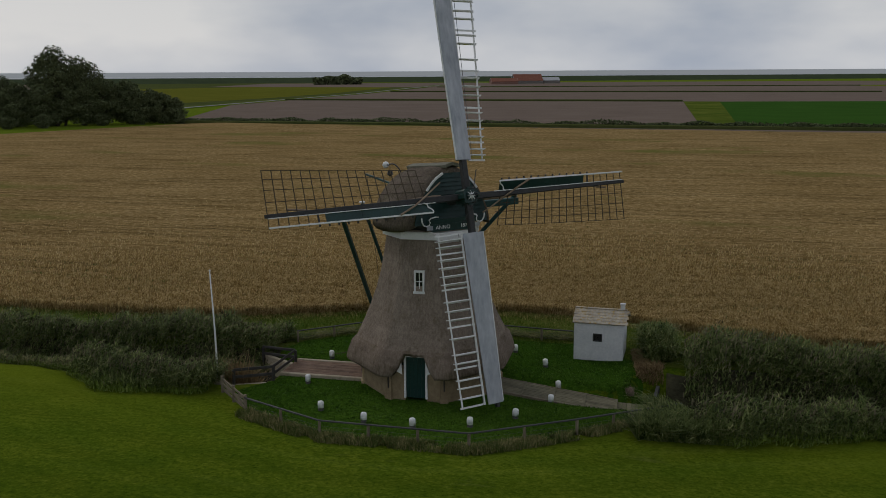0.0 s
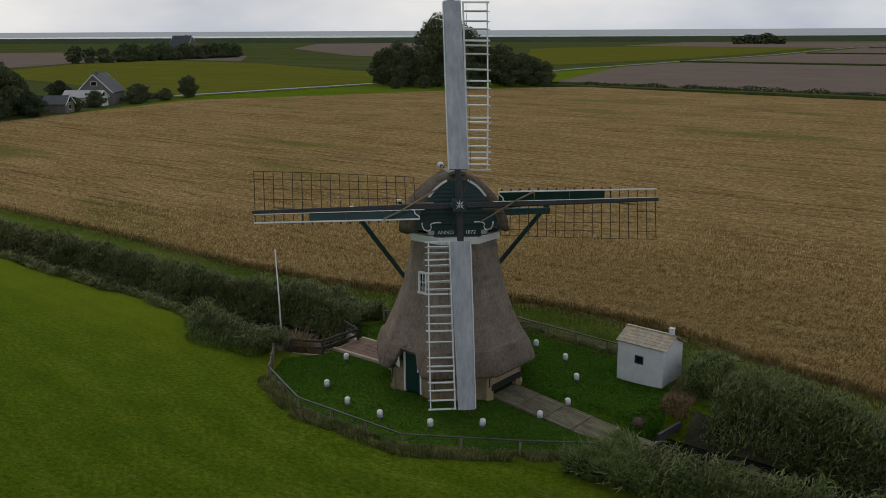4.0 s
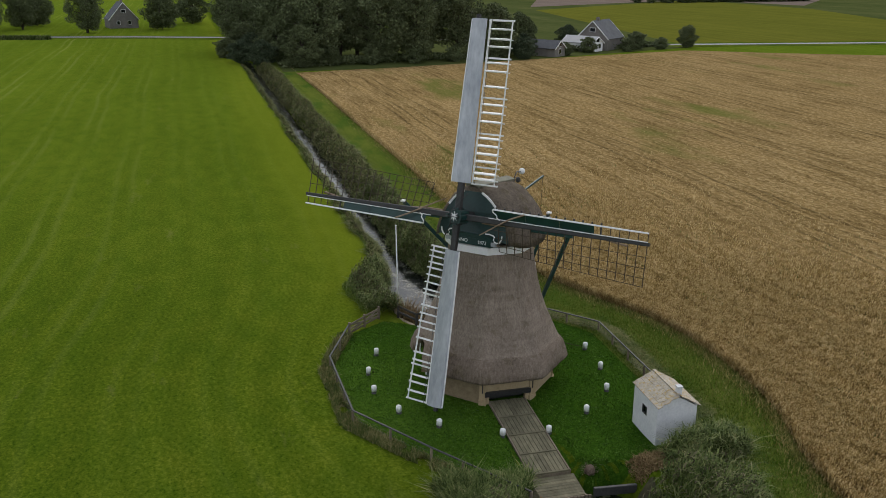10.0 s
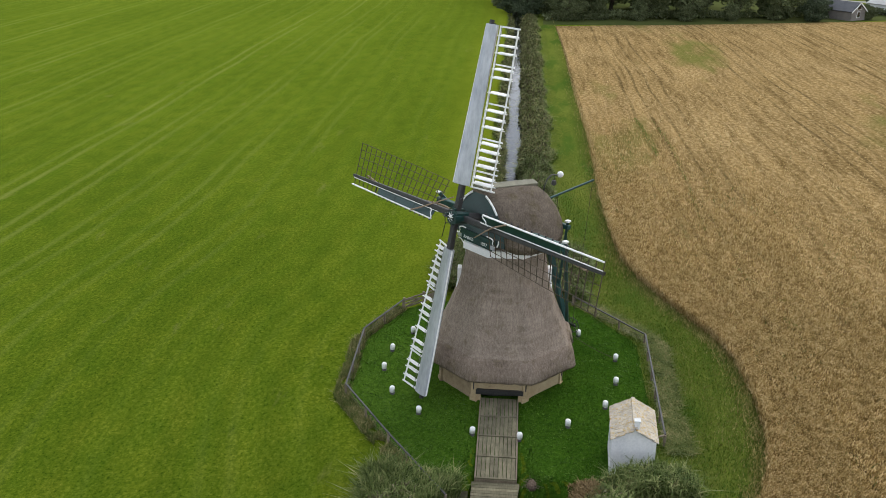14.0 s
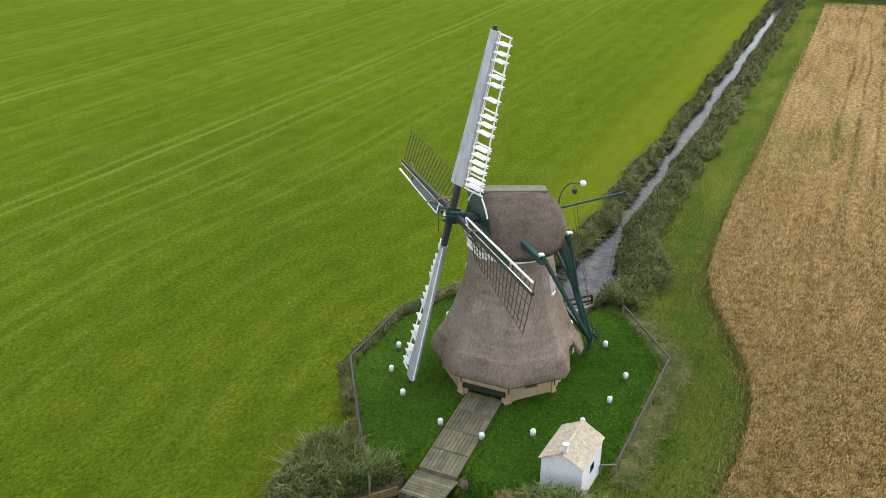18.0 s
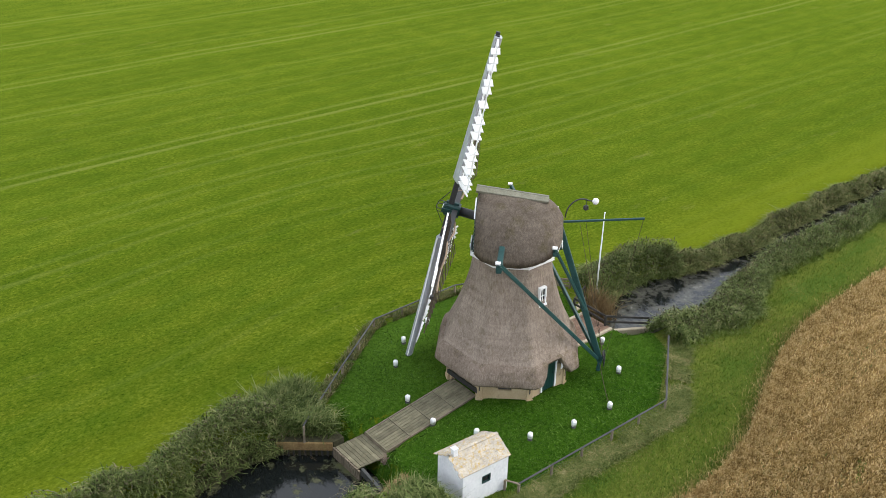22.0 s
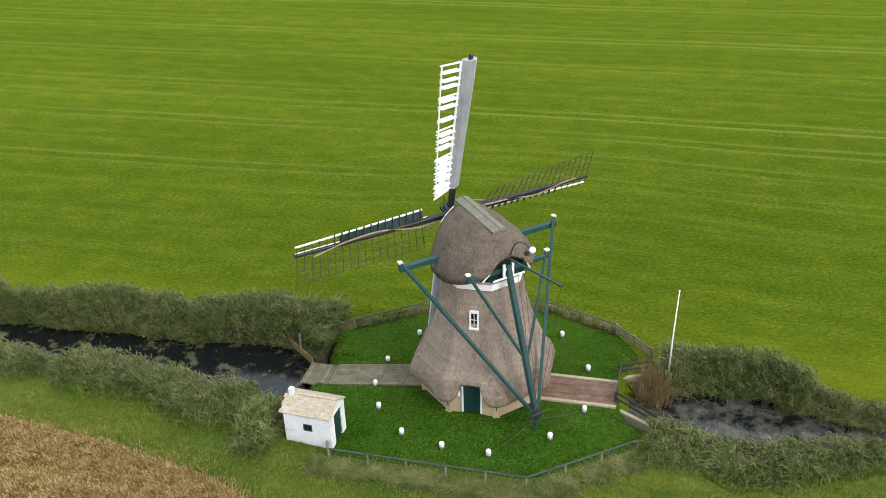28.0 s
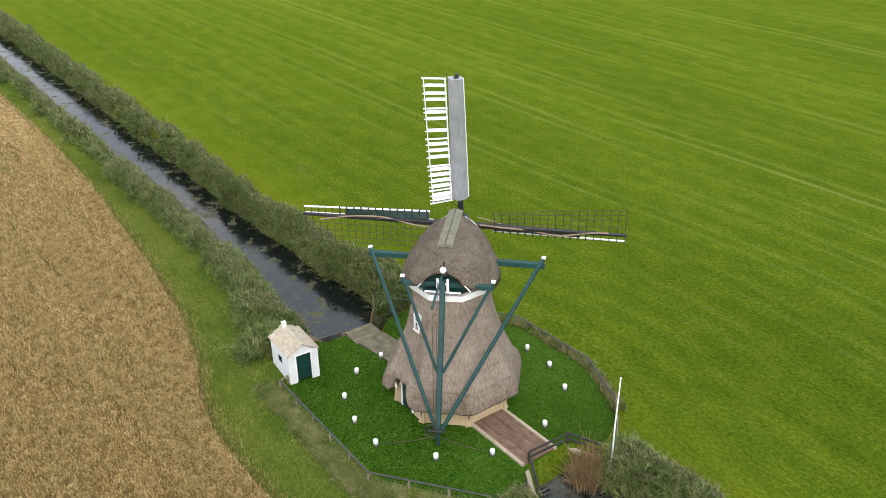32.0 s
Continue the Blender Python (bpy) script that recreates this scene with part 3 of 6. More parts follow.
def ears(name, places, heights, widths, material, rng, bearing):
    """Ripe ears as small hanging wedges, broad at the head."""
    n = len(places)
    ang = rng.uniform(0, 2 * np.pi, n)
    to = rng.normal(bearing, 0.9, n)
    off = np.abs(rng.normal(0, 0.45, n)) * heights
    top = places + np.stack([np.cos(to) * off, np.sin(to) * off, heights], -1)
    side = np.stack([np.cos(ang), np.sin(ang), np.zeros(n)], -1) * (widths * 0.5)[:, None]
    verts = np.stack([places, top - side, top + side], 1).reshape(-1, 3)
    return sheet_mesh(name, verts, np.arange(n * 3).reshape(-1, 3), material, False)


# ---- land ----
def smooth_step(a, b, x):
    t = np.clip((x - a) / (b - a), 0, 1)
    return t * t * (3 - 2 * t)


def ditch_half(u):
    """Half width of the open water, wider at the weirs by the mill."""
    w = 0.78 + 0.95 * smooth_step(0, 10, u) + 0.14 * np.sin(u * 0.31) + 0.12 * np.sin(u * 0.83 + 1.0) + 0.08 * np.sin(u * 1.9)
    return w + 0.4 * smooth_step(16, 26, u) + 1.3 * np.exp(-((u - 14) / 6.0) ** 2) + 1.4 * np.exp(-((u + 13.5) / 5.5) ** 2)


def height(x, y):
    u, v = x * UX + y * UY, -x * UY + y * UX
    w = ditch_half(u)
    cut = 1 - smooth_step(w * 0.8, w + 1.3, np.abs(v))
    gap = smooth_step(-8.5, -7.5, u) * (1 - smooth_step(9.3, 10.4, u))
    cut = cut * (1 - gap)
    r = np.hypot(x, y)
    yard = (0.03 + 0.013 * y - 0.035 * np.maximum(x, 0)) * (1 - smooth_step(8.2, 11.5, r))
    yard = yard + 0.15 * (1 - smooth_step(3.3, 5.6, r)) * smooth_step(-1.0, 1.5, y) * smooth_step(-1.0, 1.0, x)
    deck = (0.0 - 0.13 * (u - 3.05)) - 0.10
    side = 1 - smooth_step(0.95, 1.7, np.abs(v))
    under = smooth_step(2.2, 3.2, u) * (1 - smooth_step(10.6, 11.5, u)) * side
    low = np.minimum(yard, np.maximum(deck - 0.3 * smooth_step(8.0, 8.7, u), -1.2))
    return yard * (1 - under) + low * under - (1.7 + 0.5 * smooth_step(2, 9, u)) * cut


def axis(fine_lo, fine_hi, step, lo, hi):
    mid = list(np.arange(fine_lo, fine_hi + 1e-6, step))
    up, x, s = [], fine_hi, step
    while x < hi:
        s *= 1.25
        x += s
        up.append(min(x, hi))
    down, x, s = [], fine_lo, step
    while x > lo:
        s *= 1.25
        x -= s
        down.append(max(x, lo))
    return np.array(down[::-1] + mid + up)


us, vs_ = axis(-32, 32, 0.5, -4600, 4600), axis(-13, 13, 0.4, -4600, 4600)
U, V = np.meshgrid(us, vs_, indexing="ij")
X, Y = U * UX - V * UY, U * UY + V * UX
ground = new("ground", sheet_mesh("ground", np.stack([X, Y, height(X, Y)], -1).reshape(-1, 3), grid_faces(len(us), len(vs_)), M_PASTURE))
tagged(ground, "mown green pasture with pale stripes along the ditch", "ground", kind="structure")


def patch(name, pts, z, material, label, category="field", thick=0.0):
    m = Mesh()
    n = len(pts)
    m.add([(x, y, z) for x, y in pts], [tuple(range(n))])
    ob = new(name, m.data(name, material))
    return tagged(ob, label, category, kind="structure")


WEDGE_U = np.array([-400, -150, -108, -74, -49, -32, -23, -17, -13, -8.5, -5, -2, 2, 5.7, 8.4, 11.5, 18, 23, 29, 36, 47, 60, 400.0])
WEDGE_V = np.array([7.0, 7.5, 8.0, 8.0, 8.2, 7.9, 8.0, 8.3, 9.2, 10.9, 12.4, 13.1, 13.2, 12.9, 12.3, 11.1, 9.7, 9.1, 8.5, 7.9, 7.1, 6.8, 6.9])


def wheat_edge(u):
    return np.interp(u, WEDGE_U, WEDGE_V)


def build_wheat():
    gu = axis(-25, 30, 0.6, -144, 420)
    t = np.concatenate([[-0.004, 0.0], np.linspace(0, 1, 150)[1:] ** 1.6, [1.0]])
    GU, T = np.meshgrid(gu, t, indexing="ij")
    e = wheat_edge(GU)
    top = np.interp(GU, [-130, 62, 420], [212, 188, 150])
    V_ = e + np.clip(T, 0, 1) * (top - e)
    shift = np.interp(V_, [8.4, 112.7, 132.7, 212], [0, -33, -22, 14]) * np.clip(-GU / 144, 0, 1)
    U_ = GU + shift
    x, y = U_ * UX - V_ * UY, U_ * UY + V_ * UX
    rng = np.random.default_rng(4)
    z = 0.5 + rng.normal(0, 0.035, x.shape) + 0.04 * np.sin(U_ * 0.31 + 2 * np.sin(V_ * 0.21)) * np.sin(V_ * 0.5 + np.sin(U_ * 0.13))
    y = y + rng.normal(0, 0.06, x.shape)
    z[:, 0] = z[:, -1] = -0.05
    z[:, 1] *= 0.75
    z[0, :] = -0.05
    return sheet_mesh("wheat_field", np.stack([x, y, z], -1).reshape(-1, 3), grid_faces(len(gu), len(t)), M_WHEAT)


tagged(new("wheat_field", build_wheat()), "ripe tan wheat field, patchily flattened, beside the ditch verge", "wheat field", kind="stuff")


def verge_low(u, off):
    """Inner edge of the verge: along the ditch, and outside the yard's north fence."""
    bank = ditch_half(u) + off
    return np.where((u > -9) & (u < 10.5), np.interp(u, [-9, -3.7, 6.5, 10.5], [4.1, 7.6, 7.5, 4.1]), bank)


def verge_sheet():
    gu = axis(-30, 32, 0.7, -170, 420)
    t = np.linspace(0, 1, 14)
    GU, T = np.meshgrid(gu, t, indexing="ij")
    lo = verge_low(GU, 1.5)
    V_ = lo + T * (wheat_edge(GU) + 0.3 - lo)
    x, y = GU * UX - V_ * UY, GU * UY + V_ * UX
    return sheet_mesh("verge", np.stack([x, y, height(x, y) + 0.03], -1).reshape(-1, 3), grid_faces(len(gu), len(t)), M_VERGE)


tagged(new("verge", verge_sheet()), "rough unmown grass verge between ditch and wheat", "verge", kind="structure")

# farther fields, one over the other in thin steps
patch("field_1", [(-82, 244), (103, 177), (420, 60), (700, 300), (400, 900), (-8, 900), (-48, 640), (-78, 490), (-98, 400)], 0.05, M_PLOUGH, "bare grey-brown field beyond the wheat")
patch("field_2", [(76, 198), (420, 70), (700, 250), (420, 385), (137, 412)], 0.09, M_FARGREEN, "dark green crop field beyond the wheat")
patch("field_9", [(-165, 166), (-330, 100), (-1600, 300), (-1500, 1300), (-250, 1400), (60, 1395), (30, 1050), (-36, 735), (-116, 375), (-152, 215)], 0.03, M_OLIVE, "olive grassland and stubble behind the road")
patch("field_10", [(-139, 38), (-137, 60), (-141, 100), (-152, 160), (-215, 150), (-240, 66), (-200, 54)], 0.04, M_OLIVE, "dull rough grass under the wood", "grass")
patch("field_3", [(-162, 163), (-150, 221), (-136, 300), (-185, 314), (-312, 397), (-437, 429), (-345, 240)], 0.05, M_YELLOW, "yellow-green flowering crop field behind the road")
patch("field_4", [(-376, 258), (-744, 528), (-658, 596), (-412, 525), (-345, 430), (-437, 429)], 0.05, M_PLOUGH, "bare grey-brown field behind the farm")
patch("field_7", [(-136, 422), (-103, 520), (-76, 654), (-40, 990), (-48, 1060), (-170, 1040), (-290, 890), (-300, 826), (-176, 480)], 0.05, M_YELLOW, "yellow-green crop strip towards the dike")
patch("field_8", [(-200, 470), (-345, 560), (-560, 800), (-760, 1150), (-600, 1330), (-330, 800)], 0.05, M_PLOUGH, "bare grey-brown field towards the dike")
patch("field_5", [(-2, 905), (400, 905), (900, 1000), (800, 1300), (-250, 1330), (-260, 1020)], 0.06, M_PLOUGH, "bare grey-brown field towards the dike")
patch("field_6", [(70, 200), (80, 200), (139, 412), (122, 416)], 0.13, M_VERGE, "grassy strip between two fields", "verge")
for k, (a, b) in enumerate((((-84, 240), (112, 184)), ((-84, 476), (122, 417)), ((-36, 684), (307, 597)), ((0, 905), (420, 880)))):
    m = Mesh()
    m.beam((*a, 0.35), (*b, 0.35), 3.6, 1.1)
    single("field_bank", m, M_OLIVE, "low dark grassy bank between bare fields", "bank", "banks between fields", "structure")


def ribbon(name, pts, width, z, material, label, category):
    m = Mesh()
    pts = [Vector((*p, z)) for p in pts]
    rows = []
    for k, p in enumerate(pts):
        d = (pts[min(k + 1, len(pts) - 1)] - pts[max(k - 1, 0)]).normalized()
        s = Vector((-d.y, d.x, 0)) * width / 2
        rows.append([p - s, p + s])
    m.loft(rows, closed=False, caps=False)
    return tagged(new(name, m.data(name, material)), label, category, kind="structure")


ROAD = [(-330, -240), (-275, -60), (-252, -5), (-240, 30), (-226, 58), (-196, 110), (-160, 158), (-145, 209), (-122, 291), (-110, 375), (-89, 475), (-57, 631), (-30, 839), (12, 1116)]
ribbon("verge_road", ROAD, 13, 0.07, M_VERGE, "grass verge along the country road", "verge")
ribbon("road", ROAD, 4.0, 0.12, M_ASPHALT, "narrow grey country road", "road")

# sea dike and sea
dn = Vector((-0.26, 0.966, 0)).normalized()
dt = Vector((dn.y, -dn.x, 0))
m = Mesh()
prof = [(0, 0.0), (26, 7.0), (34, 8.2), (40, 8.2), (70, 0.0)]
m.loft([[dn * (1420 + o) + dt * s + Vector((0, 0, z)) for o, z in prof] for s in np.linspace(-3400, 3400, 9)], closed=False, caps=False)
tagged(new("sea_dike", m.data("sea_dike", M_DYKE)), "long low green sea dike on the horizon", "dike", kind="structure")
m = Mesh()
m.add([dn * 1480 + dt * -3400 + Vector((0, 0, 1.0)), dn * 1480 + dt * 3400 + Vector((0, 0, 1.0)), dn * 4300 + dt * 2200 + Vector((0, 0, 1.0)), dn * 4300 - dt * 2200 + Vector((0, 0, 1.0))], [(0, 1, 2, 3)])
tagged(new("water_sea", m.data("water_sea", M_SEA)), "pale grey sea beyond the dike", "sea", kind="structure")


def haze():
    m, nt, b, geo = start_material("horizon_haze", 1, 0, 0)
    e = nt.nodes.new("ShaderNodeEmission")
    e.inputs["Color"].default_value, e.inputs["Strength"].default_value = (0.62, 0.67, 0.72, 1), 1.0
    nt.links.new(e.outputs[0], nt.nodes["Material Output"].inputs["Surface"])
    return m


# glowing ring added to paint haze where the ground ends below the sky
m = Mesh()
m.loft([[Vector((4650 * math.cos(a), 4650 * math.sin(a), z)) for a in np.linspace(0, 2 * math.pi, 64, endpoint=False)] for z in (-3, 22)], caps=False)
tagged(new("backdrop", m.data("backdrop", haze())), "added glowing ring painted as pale haze at the horizon", "sky", kind="structure")

# ditch water
for name, a, b in (("water_1", -175, -7.5), ("water_2", 9.9, 420)):
    gu = np.linspace(a, b, 90)
    w = ditch_half(gu) + 0.9
    vv = np.concatenate([np.stack([gu, -w], -1), np.stack([gu, w], -1)])
    x, y = vv[:, 0] * UX - vv[:, 1] * UY, vv[:, 0] * UY + vv[:, 1] * UX
    n = len(gu)
    fs = [(i, i + 1, n + i + 1, n + i) for i in range(n - 1)]
    tagged(new(name, sheet_mesh(name, np.stack([x, y, np.full(len(x), -1.05 if a < 0 else -1.5)], -1), fs, M_WATER2 if a < 0 else M_WATER)), "dark still ditch water with patches of weed", "water", kind="structure")

# soil and litter on the banks, coloured dark for the shade between the reeds
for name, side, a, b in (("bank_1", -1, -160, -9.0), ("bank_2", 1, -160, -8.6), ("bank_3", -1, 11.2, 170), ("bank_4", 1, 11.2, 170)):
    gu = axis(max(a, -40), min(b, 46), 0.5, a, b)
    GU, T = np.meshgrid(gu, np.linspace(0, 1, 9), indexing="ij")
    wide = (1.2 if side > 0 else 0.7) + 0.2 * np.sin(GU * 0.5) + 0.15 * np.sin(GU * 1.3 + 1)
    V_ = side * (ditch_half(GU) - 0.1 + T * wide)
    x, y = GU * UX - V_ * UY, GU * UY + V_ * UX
    tagged(new(name, sheet_mesh(name, np.stack([x, y, height(x, y) + 0.035], -1).reshape(-1, 3), grid_faces(len(gu), 9), M_SHADED_LITTER)), "bank of soil and reed litter, darkened as the shade under the reeds", "bank", kind="structure")

# reeds along both banks
rng = np.random.default_rng(7)


def reed_bed(u0, u1, n, side, hmin, hmax, v_in, v_out, w=0.05, ends=0.0, long=0.62, lumps=0.8, material=M_REED):
    """Leaves arching off the stems, a green foot on the field side and nodding plumes."""
    def stand(k, lo_f, hi_f):
        u = rng.uniform(u0, u1, k)
        lump = np.array([noise.noise((a * 0.22, side * 3.1, 0.0)) + 0.6 * noise.noise((a * 0.7, side * 5.1, 0.0)) for a in u])
        clump = np.clip(0.6 + lumps * lump, 0, 1.2)
        f = rng.uniform(lo_f, hi_f, k)
        lo = ditch_half(u) + v_in
        v = side * (lo + f * (v_out * (0.65 + 0.6 * clump) + ends * np.exp(-((np.abs(u) - 11) / 5.0) ** 2)))
        x, y = u * UX - v * UY, u * UY + v * UX
        z = np.maximum(height(x, y), np.where(u < 0, -1.1, -1.55))
        patchy = np.array([noise.noise((a * 0.9, b * 0.9, 2.0)) for a, b in zip(x, y)])
        top = rng.uniform(hmin, hmax, k) * (0.62 + 0.42 * clump + 0.4 * patchy) * np.clip(2.6 * (f + 0.10) * (1.1 - f) + 0.2, 0.3, 1)
        return x, y, z, np.maximum(top, 0.25)

    def leaves(name, k, lo_f, hi_f, a, b, material, size, lean, droop, wide, bearing, label, seg=2):
        x, y, z, top = stand(k, lo_f, hi_f)
        at = rng.uniform(a, b, k)
        me = blades(name, np.stack([x, y, z + top * at], -1), np.full(k, size) * rng.uniform(0.6, 1.35, k), wide * rng.uniform(0.7, 1.5, k), material, lean, seg, droop, rng, bearing)
        tagged(new(name, me), label, "reeds", kind="stuff")

    def stems(k, per, label):
        """Stems leaning with the wind, each with leaves to either side along its upper part."""
        x, y, z, top = stand(k, 0, 1)
        wind = np.array([0.3 + 2.2 * noise.noise((a * 0.33, b * 0.33, 6.0)) for a, b in zip(x, y)])
        lean = rng.uniform(0.1, 0.45, k) * top
        at = np.tile(np.linspace(0.28, 0.98, per), k) + rng.normal(0, 0.04, k * per)
        X_, Y_, Z_, T_, W_, L_ = (np.repeat(q, per) for q in (x, y, z, top, wind, lean))
        p = np.stack([X_ + np.cos(W_) * L_ * at ** 2, Y_ + np.sin(W_) * L_ * at ** 2, Z_ + T_ * at], -1)
        side_ = np.tile(np.where(np.arange(per) % 2, 1.0, -1.0), k) * rng.uniform(0.2, 1.5, k * per)
        me = blades("reed_bed", p, long * rng.uniform(0.6, 1.3, k * per) * (1.15 - 0.4 * at), w * rng.uniform(0.8, 1.6, k * per), material, 1.0, 2, 2.2, rng, W_ + side_)
        tagged(new("reed_bed", me), label, "reeds", kind="stuff")

    stems(int(n * 0.135), 8, "dense shaggy grey-green reeds along the ditch bank")
    leaves("reed_foot", int(n * 0.16), 0.72, 1.12, 0.0, 0.5, M_REEDFOOT, long * 0.8, 0.8, 1.6, w, None, "fresh green leaves at the foot of the reeds")
    leaves("reed_plumes", int(n * 0.09), 0, 0.9, 0.82, 1.05, M_PLUME, long * 0.75, 0.8, 1.6, w * 1.25, 0.2, "grey-brown nodding reed plumes")


reed_bed(-18, -9.9, 12000, -1, 1.0, 1.6, -0.1, 1.5, 0.042, 1.2, 0.44)
reed_bed(-42, -17, 26000, -1, 0.6, 1.0, -0.05, 1.05, 0.045, 1.2, 0.46, 0.3, M_REEDLOW)
reed_bed(-42, -9.2, 52000, 1, 0.9, 1.4, -0.05, 2.8, 0.042, 0.9, 0.44, 0.45)
reed_bed(12.1, 46, 38000, -1, 1.2, 1.9, -0.1, 1.6, 0.042, 1.3, 0.46)
reed_bed(12.0, 46, 50000, 1, 1.2, 1.9, 0.0, 2.6, 0.042, 1.3, 0.46)
reed_bed(-160, -41, 28000, -1, 0.5, 0.9, 0.0, 0.9, 0.075, 0, 0.5, 0.3, M_REEDLOW)
reed_bed(-160, -41, 52000, 1, 0.7, 1.15, 0.2, 2.8, 0.075, 0, 0.6, 0.4, M_REEDLOW)
reed_bed(45, 170, 32000, -1, 0.9, 1.6, -0.1, 2.0, 0.085, 0, 0.7)
reed_bed(45, 170, 40000, 1, 0.9, 1.6, -0.1, 2.5, 0.085, 0, 0.7)

# yard turf inside the fence
YARD = [(-8.3, -4.3), (-4.65, -7.0), (1.5, -8.35), (6.1, -6.65), (10.3, -4.6), (10.45, -2.0), (10.6, 1.2), (10.7, 2.4), (9.6, 5.3), (8.05, 6.1), (-1.7, 8.7), (-7.6, 6.1), (-8.7, 4.5), (-7.2, 2.6), (-7.6, -0.1), (-9.3, -1.6)]


def inside(x, y, poly):
    hit = np.zeros(x.shape, bool)
    for (x0, y0), (x1, y1) in zip(poly, poly[1:] + poly[:1]):
        c = ((y0 > y) != (y1 > y)) & (x < (x1 - x0) * (y - y0) / (y1 - y0 + 1e-9) + x0)
        hit ^= c
    return hit


def yard_sheet():
    rows = []
    fr = np.linspace(0.0, 1.0, 26)
    n = 160
    edge = []
    for (x0, y0), (x1, y1) in zip(YARD, YARD[1:] + YARD[:1]):
        k = max(2, int(math.hypot(x1 - x0, y1 - y0) / 0.4))
        edge += [(x0 + (x1 - x0) * i / k, y0 + (y1 - y0) * i / k) for i in range(k)]
    edge = np.array(edge + edge[:1])
    V3 = edge[:, None, :] * fr[None, :, None]
    x, y = V3[..., 0], V3[..., 1]
    return sheet_mesh("yard_lawn", np.stack([x, y, height(x, y) + 0.02], -1).reshape(-1, 3), grid_faces(len(edge), len(fr)), M_YARD)


tagged(new("yard_lawn", yard_sheet()), "dark green clover lawn inside the mill's fence", "lawn", kind="structure")


def scatter(name, x, y, hmin, hmax, w, material, label, lean=0.5, seg=1, droop=0.4, tip=0.15, category="grass"):
    n = len(x)
    p = np.stack([x, y, height(x, y) - 0.02], -1)
    me = blades(name, p, rng.uniform(hmin, hmax, n), np.full(n, w) * rng.uniform(0.6, 1.5, n), material, lean, seg, droop, rng, None, tip)
    return tagged(new(name, me), label, category, kind="stuff")


x, y = rng.uniform(-9.5, 10.8, 90000), rng.uniform(-8.5, 9, 90000)
uu, vv = uv_of(x, y)
ok = inside(x, y, YARD) & (np.hypot(x, y) > 3.1) & ~((uu > 3) & (uu < 10.9) & (np.abs(vv) < 1.02)) & ~((uu < -2.8) & (np.abs(vv) < 1.2))
ok &= ~((np.abs((x - 8.94) * 0.956 - (y - 4.10) * 0.292) < 1.35) & (np.abs((x - 8.94) * 0.292 + (y - 4.10) * 0.956) < 1.0))
scatter("lawn_grass", x[ok], y[ok], 0.05, 0.13, 0.075, M_CLOVER, "thick dark green clover and grass of the yard", 0.7)


# coarser clover tufts among the grass
x, y = rng.uniform(-9.5, 10.8, 16000), rng.uniform(-8.5, 9, 16000)
uu, vv = uv_of(x, y)
tuft_at = np.array([noise.noise((a * 1.3, b * 1.3, 8.0)) for a, b in zip(x, y)]) > 0.08
ok = tuft_at & inside(x, y, YARD) & (np.hypot(x, y) > 3.9) & ~((uu > 3) & (uu < 10.9) & (np.abs(vv) < 1.1)) & ~((uu < -2.8) & (np.abs(vv) < 1.4))
ok &= ~((np.abs((x - 8.94) * 0.956 - (y - 4.10) * 0.292) < 1.4) & (np.abs((x - 8.94) * 0.292 + (y - 4.10) * 0.956) < 1.05))
scatter("clover_tufts", x[ok], y[ok], 0.08, 0.17, 0.08, M_CLOVER, "darker clover tufts in the yard grass", 0.9, 2, 1.4)


def along(points, n, lo, hi):
    """Places scattered along a line, between two offsets to its right."""
    seg = [(a, b, math.hypot(b[0] - a[0], b[1] - a[1])) for a, b in zip(points[:-1], points[1:])]
    tot = sum(s[2] for s in seg)
    xs, ys = [], []
    for a, b, d in seg:
        k = int(n * d / tot)
        t, o = rng.uniform(-0.02, 1.02, k), lo + (hi - lo) * rng.beta(1.3, 1.8, k)
        dx, dy = (b[0] - a[0]) / d, (b[1] - a[1]) / d
        xs.append(a[0] + dx * d * t + dy * o)
        ys.append(a[1] + dy * d * t - dx * o)
    return np.concatenate(xs), np.concatenate(ys)


def clumped(x, y, s, cut):
    k = np.array([noise.noise((a * s, b * s, 5.0)) for a, b in zip(x, y)])
    keep = k > cut
    return x[keep], y[keep]


SOUTH = [(-8.2, -4.35), (-4.65, -7.0), (1.5, -8.35), (6.1, -6.65), (11.0, -4.8)]
NORTH = [(8.6, 6.0), (-1.7, 8.7), (-7.6, 6.2), (-10.5, 5.2)]
x, y = clumped(*along(SOUTH, 24000, -0.15, 0.7), 0.9, -0.3)
scatter("fence_grass", x, y, 0.12, 0.45, 0.036, M_TALLGRASS, "dry unmown grass along the fence foot", 0.55, 2, 0.7)
x, y = clumped(*along(NORTH, 60000, 0.15, 1.25), 0.8, -0.3)
scatter("fence_grass", x, y, 0.22, 0.55, 0.04, leafy("shaggy_grass_blade", [(0.28, (0.05, 0.082, 0.016)), (0.50, (0.125, 0.150, 0.042)), (0.64, (0.21, 0.205, 0.08)), (0.80, (0.38, 0.32, 0.17))], 0.7, 1.0, 0.35, 6), "tall pale shaggy grass outside the fence", 0.75, 2, 1.8)
x, y = along([(9.9, -5.7), (10.6, -4.6)], 1500, 0.1, 1.0)
scatter("dry_heap", x, y, 0.4, 0.8, 0.05, M_REEDRY, "heap of pinkish dry reed by the fence end", 0.8, 2, 0.9, category="reed heap")
x, y = along([(10.7, 0.9), (11.1, 4.2)], 4200, -0.5, 0.95)
scatter("dry_heap", x, y, 0.12, 0.32, 0.05, M_REEDRY, "brown dry reed slumped beside the hut", 0.8, 2, 0.9, category="reed heap")
